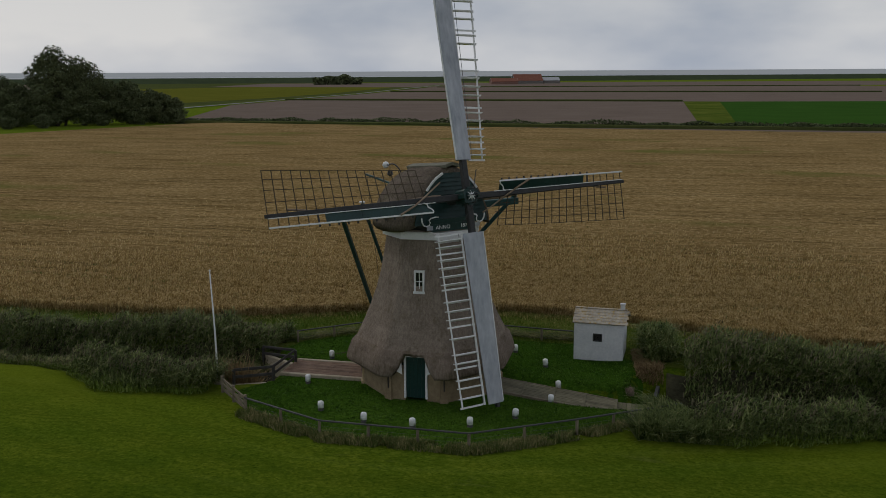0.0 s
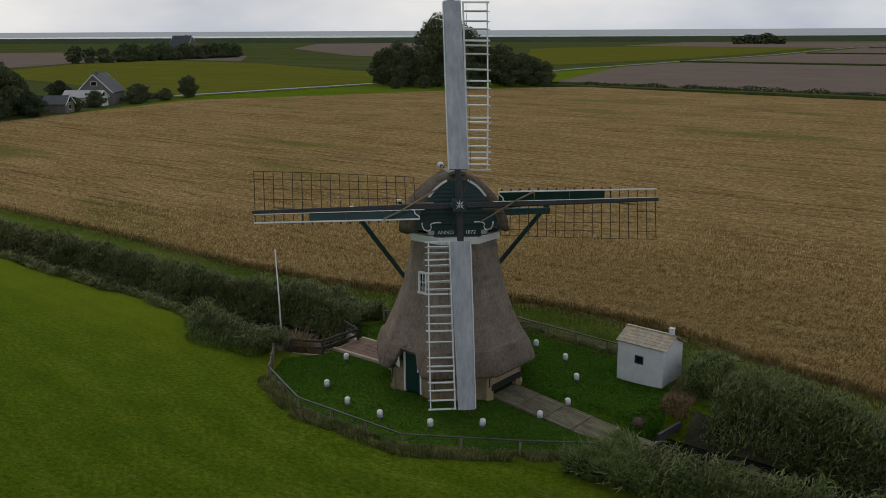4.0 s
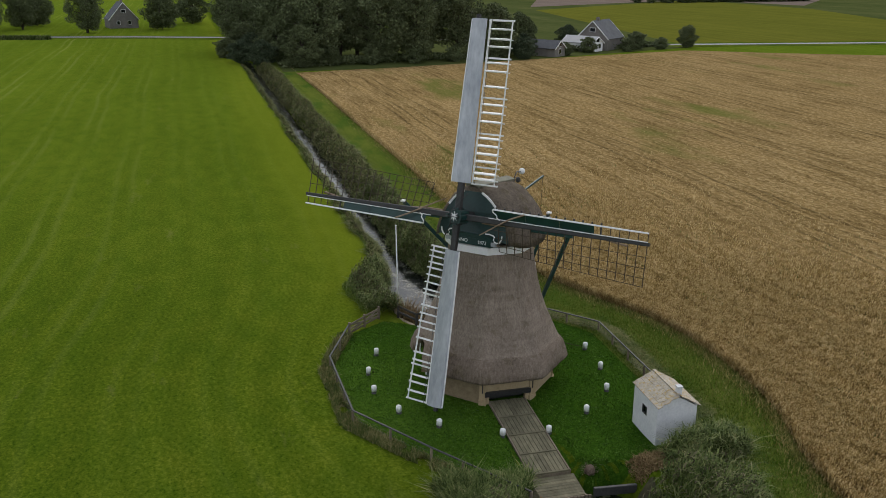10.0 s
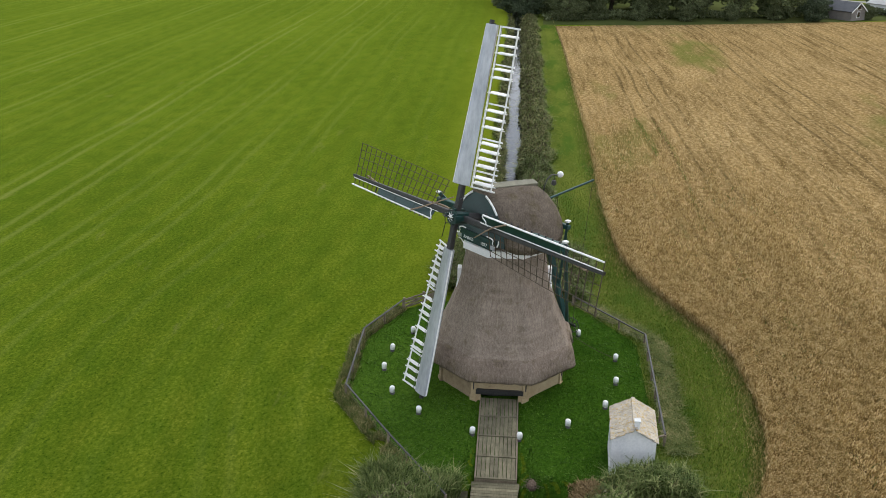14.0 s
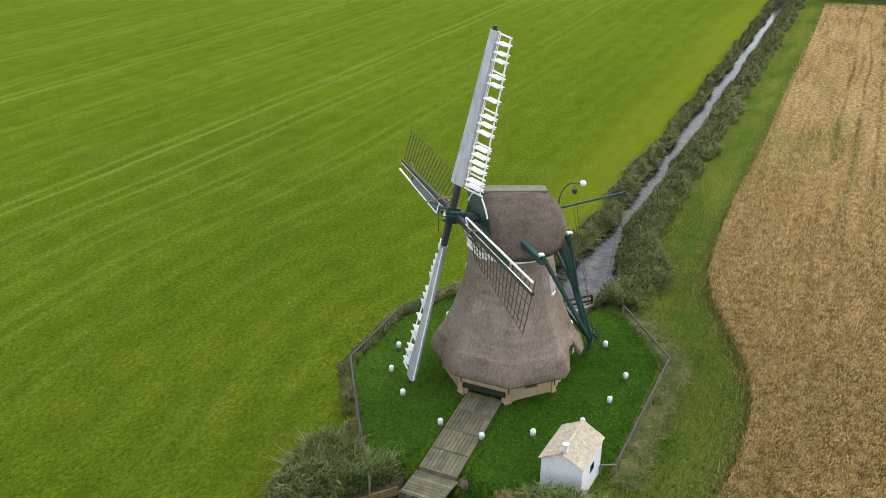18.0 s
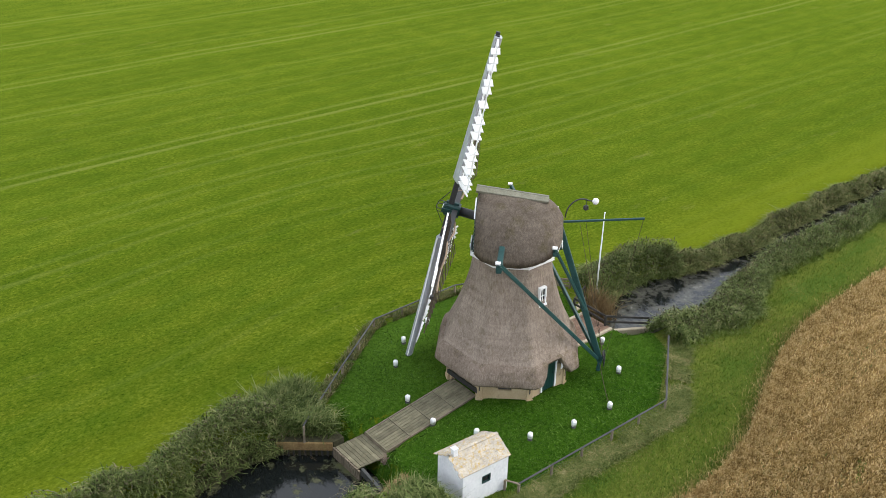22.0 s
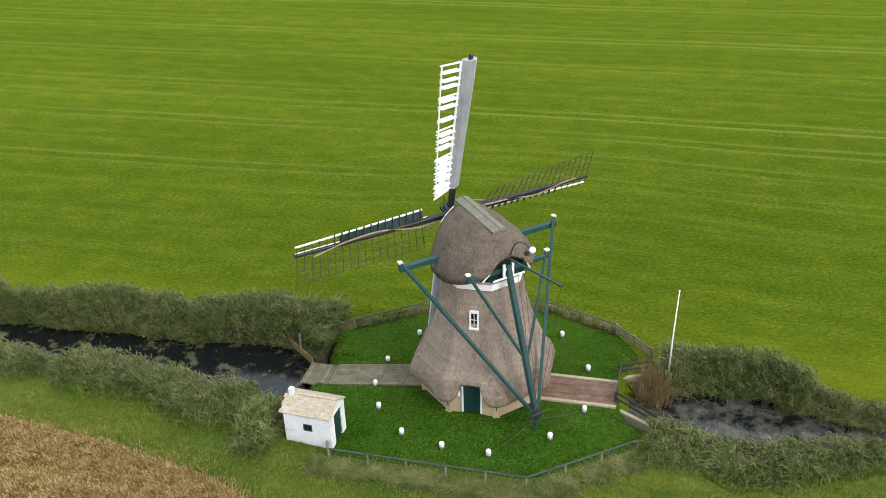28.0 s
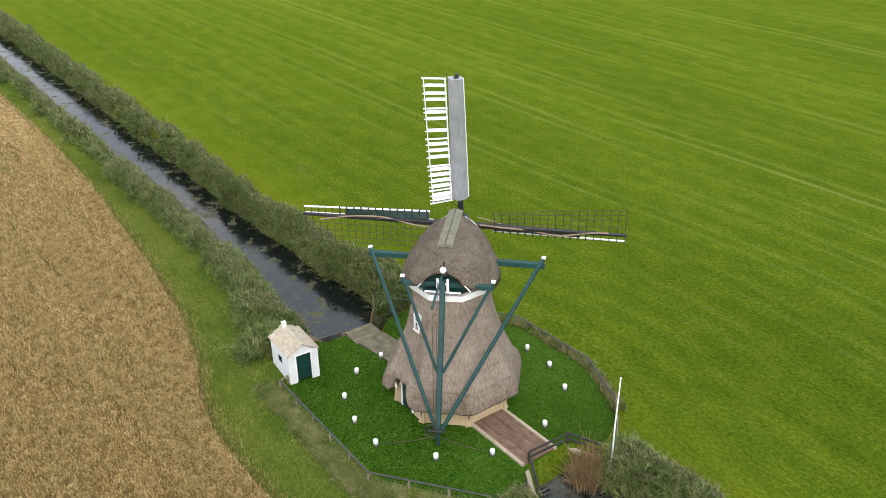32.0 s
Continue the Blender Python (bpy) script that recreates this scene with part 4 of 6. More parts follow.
x, y = rng.normal(-9.5, 0.35, 1100), rng.normal(0.7, 0.35, 1100)
scatter("dry_heap", x, y, 1.8, 2.7, 0.05, M_REEDRY, "clump of brown dead reed by the flagpole", 0.35, 2, 0.8, category="reed heap")
x, y = along([(12.2, -7.6), (8.6, -6.9)], 5000, -0.9, 0.9)
scatter("bramble", x, y, 0.4, 1.1, 0.07, M_REED, "low tangled bushes outside the fence end", 0.8, 2, 0.7, category="bush")

# scrubby ditch growth between the far end of the pasture and the road
x, y = clumped(*along([(-318, -200), (-275, -60), (-252, -5), (-236, 30)], 30000, 5.2, 7.8), 0.05, -0.3)
scatter("roadside_scrub", x, y, 0.7, 1.9, 0.3, M_REED, "low dark scrub along the road's ditch", 0.6, 2, 0.8, category="scrub")

# reeds and weeds on the bank behind the edge beam
n = 16000
u, v = rng.uniform(10.2, 14.5, n), rng.uniform(-5.6, -1.5, n)
keep = (v < -1.55 - 0.82 * (u - 10.7)) & (v > -5.4)
x, y = xy_of(u[keep], v[keep])
k = int(keep.sum())
p = np.stack([x, y, -0.66 + rng.uniform(0, 1.1, k)], -1)
tagged(new("reed_bed", blades("reed_bed", p, rng.uniform(0.35, 0.7, k), rng.uniform(0.03, 0.06, k), M_REED, 0.9, 2, 2.0, rng, 2.6)), "shaggy reeds leaning over the rusty edge beam", "reeds", kind="stuff")

# reeds crowding the hut's east wall
n = 6500
t = rng.uniform(0, 1, n)
x, y = 11.35 + 0.3 * t + rng.uniform(-0.3, 1.2, n), 2.4 + 3.2 * t + rng.normal(0, 0.25, n)
p = np.stack([x, y, height(x, y) + rng.uniform(0, 1.35, n) * (0.6 + 0.4 * np.sin(t * 3.0))], -1)
tagged(new("reed_bed", blades("reed_bed", p, rng.uniform(0.4, 0.8, n), rng.uniform(0.03, 0.07, n), M_REED, 0.9, 2, 2.0, rng)), "grey-green reeds crowding the hut's wall", "reeds", kind="stuff")

# verge and wheat stalks nearest the mill
u = np.clip(rng.normal(3, 20, 130000), -90, 90)
f = rng.uniform(0, 1, 130000)
lo = verge_low(u, 2.4)
v = lo + f * (wheat_edge(u) + 0.2 - lo)
x, y = xy_of(u, v)
scatter("verge_grass", x, y, 0.07, 0.22, 0.05, leafy("verge_blade", [(0.29, (0.055, 0.115, 0.012)), (0.48, (0.120, 0.185, 0.022)), (0.60, (0.19, 0.225, 0.040)), (0.76, (0.34, 0.31, 0.12))], 0.7, 0.45, 0.35, 6), "rough mixed grass of the verge", 0.6)
n = 560000
near = rng.uniform(0, 1, n) < 0.85
u = np.where(near, rng.normal(7, 20, n), rng.normal(8, 34, n))
v = wheat_edge(u) + np.where(near, np.abs(rng.normal(0, 8, n)), np.abs(rng.normal(0, 16, n))) - 0.15
# thinner in streaks along the drill rows
thick = np.array([noise.noise((a * 0.08, b * 0.8, 3.0)) + 0.5 * noise.noise((a * 0.4, b * 2.0, 7.0)) for a, b in zip(u, v)])
keep = (thick > -0.12) | (rng.uniform(0, 1, n) < 0.25)
u, v = u[keep], v[keep]
n = len(u)
x, y = xy_of(u, v)
p = np.stack([x, y, np.full(n, 0.36)], -1)
h = rng.uniform(0.18, 0.36, n) * np.clip(1.0 + 0.3 * np.array([noise.noise((a * 0.3, b * 0.9, 0)) for a, b in zip(u, v)]), 0.3, 1.4)
tagged(new("wheat_ears", ears("wheat_ears", p, h, rng.uniform(0.04, 0.085, n), M_EAR, rng, 0.5)), "ripe drooping wheat ears at the field's edge", "wheat", kind="stuff")
# green weeds that have come up through the wheat
n = 36000
u = rng.normal(14, 26, n)
v = wheat_edge(u) + np.abs(rng.normal(0, 12, n)) - 0.2
weedy = np.array([noise.noise((a * 0.12, b * 0.3, 9.0)) + 0.4 * noise.noise((a * 0.7, b * 0.7, 4.0)) for a, b in zip(u, v)])
keep = weedy > 0.08
x, y = xy_of(u[keep], v[keep])
k = int(keep.sum())
tagged(new("wheat_weeds", blades("wheat_weeds", np.stack([x, y, np.full(k, 0.4)], -1), rng.uniform(0.15, 0.4, k), rng.uniform(0.05, 0.12, k), M_TALLGRASS, 0.6, 1, 0.5, rng)), "green weeds in patches through the wheat", "weeds", kind="stuff")
# thin grass and stray stalks where the verge runs into the wheat
n = 42000
u = np.where(rng.uniform(0, 1, n) < 0.7, rng.normal(10, 18, n), rng.normal(0, 45, n))
v = wheat_edge(u) + rng.normal(-0.25, 0.45, n)
x, y = xy_of(u, v)
scatter("edge_grass", x, y, 0.15, 0.45, 0.035, leafy("edge_blade", [(0.27, (0.10, 0.14, 0.025)), (0.5, (0.24, 0.24, 0.06)), (0.73, (0.50, 0.39, 0.17))], 0.7, 0.8, 0.5, 4), "yellowing grass and stray stalks at the wheat's edge", 0.5, 2, 0.9)
# overgrown wheel lines that follow the crop's edge
for off in (5.6, 7.4):
    n = 5200
    u = rng.uniform(-60, 60, n)
    bare = np.array([noise.noise((a * 0.09, off, 1.0)) for a in u]) > -0.12
    u = u[bare]
    v = wheat_edge(u) + off + 0.5 * np.sin(u * 0.1) + rng.normal(0, 0.13, len(u))
    x, y = xy_of(u, v)
    k = len(u)
    tagged(new("wheel_line", blades("wheel_line", np.stack([x, y, np.full(k, 0.42)], -1), rng.uniform(0.12, 0.28, k), rng.uniform(0.05, 0.1, k), M_REEDFOOT, 0.5, 1, 0.5, rng)), "overgrown green wheel line through the wheat", "weeds", kind="stuff")
# ears leaning out along the crop's edge
n = 36000
u = np.where(rng.uniform(0, 1, n) < 0.7, rng.normal(10, 18, n), rng.normal(0, 45, n))
x, y = xy_of(u, wheat_edge(u) - 0.12 + rng.normal(0, 0.12, n))
p = np.stack([x, y, rng.uniform(0.02, 0.45, n)], -1)
tagged(new("wheat_ears", ears("wheat_ears", p, rng.uniform(0.15, 0.35, n), rng.uniform(0.035, 0.08, n), M_EAR, rng, 0.5)), "ripe wheat ears leaning out at the field's edge", "wheat", kind="stuff")


# ---- windmill ----
mill = thing("windmill", "thatched octagonal polder windmill with four sails on a beige brick base", "windmill")


def oct_ring(r, z, per=6, soft=0.06, droop=None):
    """A ring with eight flat sides; r is the distance to a side's middle."""
    ring = []
    for k in range(8):
        for i in range(per):
            a = -22.5 + 45 * i / per
            rr = r / math.cos(radians(a))
            rr -= soft * r * max(0, (abs(a) - 15) / 7.5) ** 2 * 0.35
            th = radians(TURN + 45 * k + a)
            ring.append(Vector((rr * math.cos(th), rr * math.sin(th), z)))
    return ring


BODY = [(7.7, 1.95), (7.3, 1.99), (6.5, 2.09), (5.6, 2.25), (4.8, 2.46), (4.0, 2.71), (3.3, 2.98), (2.7, 3.26), (2.27, 3.45), (2.20, 3.58), (1.68, 3.77), (1.25, 3.89)]
PER = 12


def door_lift(i):
    """How far the thatch is cut up over the doors of the two long sides."""
    k, c = divmod(i, PER)
    if k not in (2, 6):
        return 0.0
    d = abs(c - PER / 2)
    return 0.92 if d <= 2 else (0.35 if d <= 3 else 0.0)


def thatch_layer(rows, under):
    """A coat of thatch over the eight sides; under closes its lower edge."""
    m = Mesh()
    rings = []
    zs, rs = [-a for a, b in rows], [b for a, b in rows]
    for z, r in rows:
        ring = oct_ring(r, z, PER, 0.008 + 0.03 * max(0, z - 3) / 5)
        for i, p in enumerate(ring):
            zmin = 1.40 + door_lift(i)
            if p.z < zmin:
                f = np.interp(-zmin, zs, rs) / r
                ring[i] = Vector((p.x * f, p.y * f, zmin))
            ring[i] = ring[i] * (1 + 0.006 * noise.noise(ring[i] * 1.7))
            if under and z < 1.5:
                ring[i].z += 0.05 * noise.noise(ring[i] * 5.0)
        rings.append(ring)
    last = rings[-1]
    if under:
        rings.append([Vector((p.x * 0.985, p.y * 0.985, p.z - 0.13)) for p in last])
        rings.append([Vector((p.x * 0.90, p.y * 0.90, p.z - 0.10)) for p in last])
        rings.append([Vector((p.x * 0.86, p.y * 0.86, p.z + 0.35)) for p in last])
    m.loft(rings, caps=False)
    return m


part("thatch_body", thatch_layer([q for q in BODY if q[0] > 2.0], False), M_THATCH, mill, "grey-brown weathered reed thatch flaring out at the eaves", True)
part("thatch_skirt", thatch_layer([(2.42, 3.40), (2.34, 3.52), (2.24, 3.59), (1.78, 3.76), (1.40, 3.84)], True), M_THATCH3, mill, "thicker darker course of thatch along the eaves", True)

# base walls with corner piers
BASE_R = 3.14
for k in range(8):
    a = TURN + 45 * k
    mm = pose(0, 0, 0, 0, 0, a)
    half = BASE_R * math.tan(radians(22.5))
    m = Mesh()
    if k in (2, 6):
        wide = 0.52
        part("base_wall", Mesh().box((BASE_R - 0.12, -(half + wide) / 2, 0.72), (0.24, half - wide, 1.75), mm), M_BEIGE if k == 2 else M_BRICK, mill)
        m.box((BASE_R - 0.12, (half + wide) / 2, 0.72), (0.24, half - wide, 1.75), mm)
    elif k == 0:
        for s in (-1, 1):
            m.box((BASE_R - 0.12, s * (half + 0.95) / 2, 0.55), (0.24, half - 0.95, 2.05), mm)
        m.box((BASE_R - 0.12, 0, 1.09), (0.24, 1.9, 0.98), mm)
    elif k == 1:
        m.box((BASE_R - 0.12, 0, 0.195), (0.24, 2 * half, 0.93), mm)
        m.box((BASE_R - 0.12, 0, 1.24), (0.24, 2 * half, 0.70), mm)
        for s in (-1, 1):
            m.box((BASE_R - 0.12, s * (half + 0.35) / 2, 0.775), (0.24, half - 0.35, 0.23), mm)
    else:
        m.box((BASE_R - 0.12, 0, 0.68), (0.24, 2 * half, 1.85), mm)
    part("base_wall", m, M_BEIGE if k not in (5, 6, 7) else M_BRICK, mill, "beige plastered base wall" if k not in (5, 6, 7) else "worn brown brick base wall")
    c = pose(0, 0, 0, 0, 0, a + 22.5)
    m = Mesh()
    m.box((BASE_R / math.cos(radians(22.5)) - 0.07, 0, 0.62), (0.18, 0.32, 1.7), c)
    m.box((BASE_R / math.cos(radians(22.5)) - 0.05, 0, 0.04), (0.26, 0.38, 0.3), c)
    pier = part("corner_pier", m, M_BEIGE if k not in (5, 6) else M_BRICK, mill)
    m = Mesh()
    m.box((BASE_R / math.cos(radians(22.5)) + 0.03, 0, 0.85), (0.04, 0.05, 0.6), c)
    part("wall_anchor", m, M_BLACK, pier)
# dark slot and beam over the scoop opening
m = Mesh()
m.box((BASE_R - 0.16, 0, 0.775), (0.1, 0.7, 0.22), pose(0, 0, 0, 0, 0, TURN + 45))
part("slot_window", m, M_BLACK, mill, "narrow dark slot window")
m = Mesh()
m.box((BASE_R + 0.03, 0, 0.47), (0.16, 2.4, 0.26), pose(0, 0, 0, 0, 0, TURN))
part("lintel_beam", m, M_BLACK, mill, "black timber beam over the water opening")
m = Mesh()
m.box((BASE_R - 0.5, 0, 0.35), (0.08, 1.9, 1.3), pose(0, 0, 0, 0, 0, TURN))
part("sluice_board", m, M_BLACK, mill)


def mill_door(k, lift=0.0):
    mm = pose(0, 0, lift, 0, 0, TURN + 45 * k)
    r = BASE_R + 0.02
    m = Mesh()
    for i in range(5):
        m.box((r, -0.36 + 0.18 * i, 1.12), (0.05, 0.172, 1.9), mm)
    door = part("door", m, M_GREEN, mill, "dark green boarded door")
    m = Mesh()
    for s in (-1, 1):
        m.box((r + 0.01, s * 0.5, 1.12), (0.12, 0.09, 1.96), mm)
    m.box((r + 0.01, 0, 2.14), (0.12, 1.09, 0.09), mm)
    part("door_frame", m, M_WHITE, door, "white painted door frame")
    m = Mesh()
    m.box((r + 0.05, 0.3, 1.1), (0.05, 0.03, 0.14), mm)
    part("door_handle", m, M_BLACK, door)
    for s in (-1, 1):
        m = Mesh()
        m.prism([(s * 0.55, 1.35), (s * 0.62, 2.2), (s * 0.85, 1.5)], -0.02, 0.02, mm @ Matrix(((0, 0, 1, r + 0.34), (1, 0, 0, 0), (0, 1, 0, 0), (0, 0, 0, 1))))
        part("cheek_board", m, M_WHITE, door, "white cheek board beside the cut thatch")


def mill_window(k, off, zc):
    mm = pose(0, 0, 0, 0, 0, TURN + 45 * k)
    r = np.interp(-zc, [-a for a, b in BODY], [b for a, b in BODY]) + 0.12
    w, h = 0.20, 0.46
    win = Mesh()
    for s in (-1, 1):
        win.box((r - 0.08, off + s * w, zc), (0.2, 0.075, 2 * h + 0.08), mm)
    win.box((r - 0.08, off, zc + h), (0.2, 2 * w, 0.075), mm)
    win.box((r - 0.06, off, zc - h - 0.04), (0.26, 2 * w + 0.14, 0.11), mm)
    win = part("window", win, M_WHITE, mill, "white framed tall window with four panes")
    for i in (-1, 1):
        for j in (-1, 1):
            p = Mesh()
            p.box((r - 0.07, off + i * 0.085, zc + j * 0.21), (0.02, 0.145, 0.39), mm)
            part("pane", p, M_GLASS, win)
    p = Mesh()
    p.box((r - 0.05, off, zc), (0.04, 0.03, 2 * h), mm)
    p.box((r - 0.05, off, zc), (0.042, 2 * w, 0.03), mm)
    part("glazing_bar", p, M_WHITE, win)


mill_door(2, 0.16)
mill_door(6)
mill_window(6, 0.0, 5.42)
mill_window(2, 0.0, 5.6)

# curb ring under the cap
for k in range(8):
    mm = pose(0, 0, 0, 0, 0, TURN + 45 * k)
    m = Mesh()
    ho, hi = 2.14 * math.tan(radians(22.5)), 1.86 * math.tan(radians(22.5))
    m.add([mm @ Vector(p) for p in ((2.14, -ho, 7.30), (2.14, ho, 7.30), (2.12, ho, 7.64), (2.12, -ho, 7.64), (1.86, -hi, 7.30), (1.86, hi, 7.30), (1.86, hi, 7.64), (1.86, -hi, 7.64))],
          [(0, 1, 2, 3), (7, 6, 5, 4), (0, 3, 7, 4), (1, 5, 6, 2), (3, 2, 6, 7), (0, 4, 5, 1)])
    part("curb_board", m, M_WHITE, mill, "white painted curb board")
m = Mesh()
m.lathe((0, 0, 0), [(1.8, 7.5), (1.8, 8.3)], 24)
part("curb_ring", m, M_BLACK, mill)

# cap: +x is the windward front
CAP_YAW = -59.9
CAP = pose(0, 0, 0, 0, 0, CAP_YAW)
# stations along the cap: x, half width at the eave, eave height, ridge height, fullness
STATIONS = [(1.86, 2.0, 7.95, 10.5), (1.5, 2.32, 7.80, 10.6), (0.9, 2.58, 7.72, 10.58), (0.2, 2.68, 7.70, 10.5), (-0.5, 2.66, 7.72, 10.42), (-1.1, 2.52, 7.8, 10.34), (-1.62, 2.28, 7.93, 10.22), (-1.95, 2.06, 8.06, 9.95), (-2.2, 1.78, 8.22, 9.70), (-2.38, 1.42, 8.42, 9.46), (-2.47, 1.08, 8.58, 9.30)]


def cap_ring(x, w, z0, z1, n=17):
    ring = []
    for i in range(n):
        a = -math.pi / 2 + math.pi * i / (n - 1)
        s = math.sin(a)
        q = abs(s)
        y = w * s
        z = z0 + (z1 - z0) * (max(0.0, 1 - q ** 1.9)) ** 0.66
        ring.append(Vector((x, y, z)))
    return ring


m = Mesh()
rings = [cap_ring(*s) for s in STATIONS]
full = []
for r in rings:
    inner = [Vector((p.x, p.y * 0.84, max(8.02, r[0].z - 0.06) + (p.z - r[0].z) * 0.8)) for p in r[::-1]]
    full.append([p + Vector((0, 0, -0.06)) * (1 if i in (0, len(r) - 1) else 0) for i, p in enumerate(r)] + inner)
for r in full:
    for i, p in enumerate(r):
        r[i] = CAP @ (p * (1 + 0.005 * noise.noise(p * 1.9)))
m.loft(full, caps=True)
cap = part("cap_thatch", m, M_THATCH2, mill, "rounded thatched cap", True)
# ridge boards
m = Mesh()
for s in (-1, 1):
    a, b = CAP @ Vector((1.98, s * 0.2, 10.66)), CAP @ Vector((-1.66, s * 0.2, 10.3))
    m.beam(a, b, 0.40, 0.14, up=CAP.to_3x3() @ Vector((0, s * 0.3, 1)))
part("ridge_board", m, plain("pale_ridge_board", (0.115, 0.115, 0.085), (0.25, 0.245, 0.185), 14, 2, 0.8, bump=0.2), mill, "pale weathered ridge boards")
# front gable of green weatherboards
GABLE_X = 1.86
gz = [8.02 + 0.19 * i for i in range(13)]


def gable_half(z):
    f = min(1, max(0, (z - 7.98) / (10.42 - 7.98)))
    return 1.92 * max(0.02, (1 - f ** (1 / 0.66))) ** (1 / 1.9)


for i in range(12):
    w0, w1 = gable_half(gz[i]), gable_half(gz[i + 1])
    m = Mesh()
    x0 = GABLE_X
    m.add([CAP @ Vector(p) for p in ((x0 + 0.075, -w0, gz[i] - 0.02), (x0 + 0.075, w0, gz[i] - 0.02), (x0 + 0.0, w1, gz[i + 1]), (x0 + 0.0, -w1, gz[i + 1]), (x0 - 0.12, -w0, gz[i]), (x0 - 0.12, w0, gz[i]), (x0 - 0.12, w1, gz[i + 1]), (x0 - 0.12, -w1, gz[i + 1]))],
          [(0, 1, 2, 3), (7, 6, 5, 4), (0, 4, 5, 1), (3, 2, 6, 7), (0, 3, 7, 4), (1, 5, 6, 2)])
    part("weatherboard", m, M_GREEN, mill)
for s in (-1, 1):
    m = Mesh()
    ring = []
    for i in range(8, 13):
        ring.append((s * gable_half(gz[i]), gz[i]))
    for a, b in zip(ring[:-1], ring[1:]):
        m.beam(CAP @ Vector((GABLE_X + 0.07, a[0], a[1])), CAP @ Vector((GABLE_X + 0.07, b[0], b[1])), 0.10, 0.06, up=CAP.to_3x3() @ Vector((1, 0, 0)))
    part("gable_trim", m, M_WHITE, mill, "white painted gable trim")
# name board under the shaft, with curled ends
m = Mesh()
m.box((GABLE_X + 0.16, 0, 7.86), (0.08, 2.3, 0.34), CAP)
m.box((GABLE_X + 0.10, 0, 8.12), (0.16, 2.6, 0.24), CAP)
board = part("year_board", m, M_GREEN, mill, "dark green carved board with the year in white")


def lettering(body, y, z, size):
    cu = bpy.data.curves.new("lettering", "FONT")
    cu.body, cu.size, cu.align_x, cu.extrude = body, size, "CENTER", 0.006
    tmp = bpy.data.objects.new("tmp", cu)
    me = bpy.data.meshes.new_from_object(tmp)
    bpy.data.objects.remove(tmp)
    mt = CAP @ Matrix.Translation((GABLE_X + 0.21, y, z)) @ Matrix(((0, 0, 1, 0), (1, 0, 0, 0), (0, 1, 0, 0), (0, 0, 0, 1)))
    me.transform(mt)
    me.materials.clear()
    me.materials.append(M_WHITE)
    ob = new("lettering", me)
    ob.parent = board
    return tagged(ob, "white painted letters")


lettering("ANNO", -0.56, 7.80, 0.25)
lettering("1872", 0.60, 7.80, 0.25)


def curl(points, r):
    m = Mesh()
    m.tube([CAP @ Vector((GABLE_X + 0.2, y, z)) for y, z in points], r, 6)
    return m


for s in (-1, 1):
    part("scroll", curl([(s * y, z) for y, z in ((1.66, 8.36), (1.64, 8.18), (1.55, 8.02), (1.4, 7.97), (1.26, 8.02), (1.22, 8.14), (1.27, 8.24), (1.2, 8.32), (0.98, 8.36), (0.78, 8.35))], 0.035), M_WHITE, board)
    part("plaque", Mesh().box((GABLE_X + 0.2, s * 1.24, 7.88), (0.05, 0.30, 0.19), CAP), M_SHEET, board, "pale grey end plaque")
    part("scroll", curl([(s * y, z) for y, z in ((1.3, 7.70), (1.12, 7.68), (1.02, 7.60), (0.92, 7.53), (0.8, 7.55), (0.78, 7.63), (0.86, 7.66), (0.76, 7.5), (0.62, 7.46), (0.55, 7.52), (0.6, 7.6), (0.5, 7.46), (0.3, 7.42))], 0.032), M_WHITE, board)

# ---- sails ----
SHAFT = 13.2
HUB = CAP @ Vector((3.22, -0.05, 9.36))
SN = (CAP.to_3x3() @ Vector((math.cos(radians(SHAFT)), 0, math.sin(radians(SHAFT)))))
SU = (CAP.to_3x3() @ Vector((-math.sin(radians(SHAFT)), 0, math.cos(radians(SHAFT)))))
SR = (CAP.to_3x3() @ Vector((0, 1, 0)))
TURNED = -0.7

m = Mesh()
m.tube([HUB - SN * 3.3, HUB - SN * 0.3], 0.24, 12)
part("windshaft", m, M_BLACK, mill, "black iron windshaft", True)
m = Mesh()
m.beam(HUB - SN * 0.42, HUB + SN * 0.36, 0.62, 0.62, up=SU)
m.tube([HUB + SN * 0.3, HUB + SN * 0.44], 0.2, 12)
for s in (-1, 1):
    m.beam(HUB + SR * s * 0.36 - SN * 0.3, HUB + SR * s * 0.36 + SN * 0.5, 0.1, 0.2, up=SU)
    m.beam(HUB + SU * s * 0.36 - SN * 0.3, HUB + SU * s * 0.36 + SN * 0.34, 0.2, 0.1, up=SU)
hub = part("poll_end", m, M_GREEN, mill, "dark green cast iron poll end")
m = Mesh()
star = []
for i in range(16):
    r = 0.25 if i % 2 == 0 else 0.085
    a = math.pi * 2 * i / 16
    star.append(HUB + SN * 0.46 + SU * r * math.cos(a) + SR * r * math.sin(a))
m.add([HUB + SN * 0.50] + star, [(0, i + 1, (i + 1) % 16 + 1) for i in range(16)])
m.add([p - SN * 0.03 for p in star], [tuple(range(16))])
part("star", m, M_WHITE, hub, "white painted eight-pointed star")


# iron spider that works the shutters, in front of the poll end
m = Mesh()
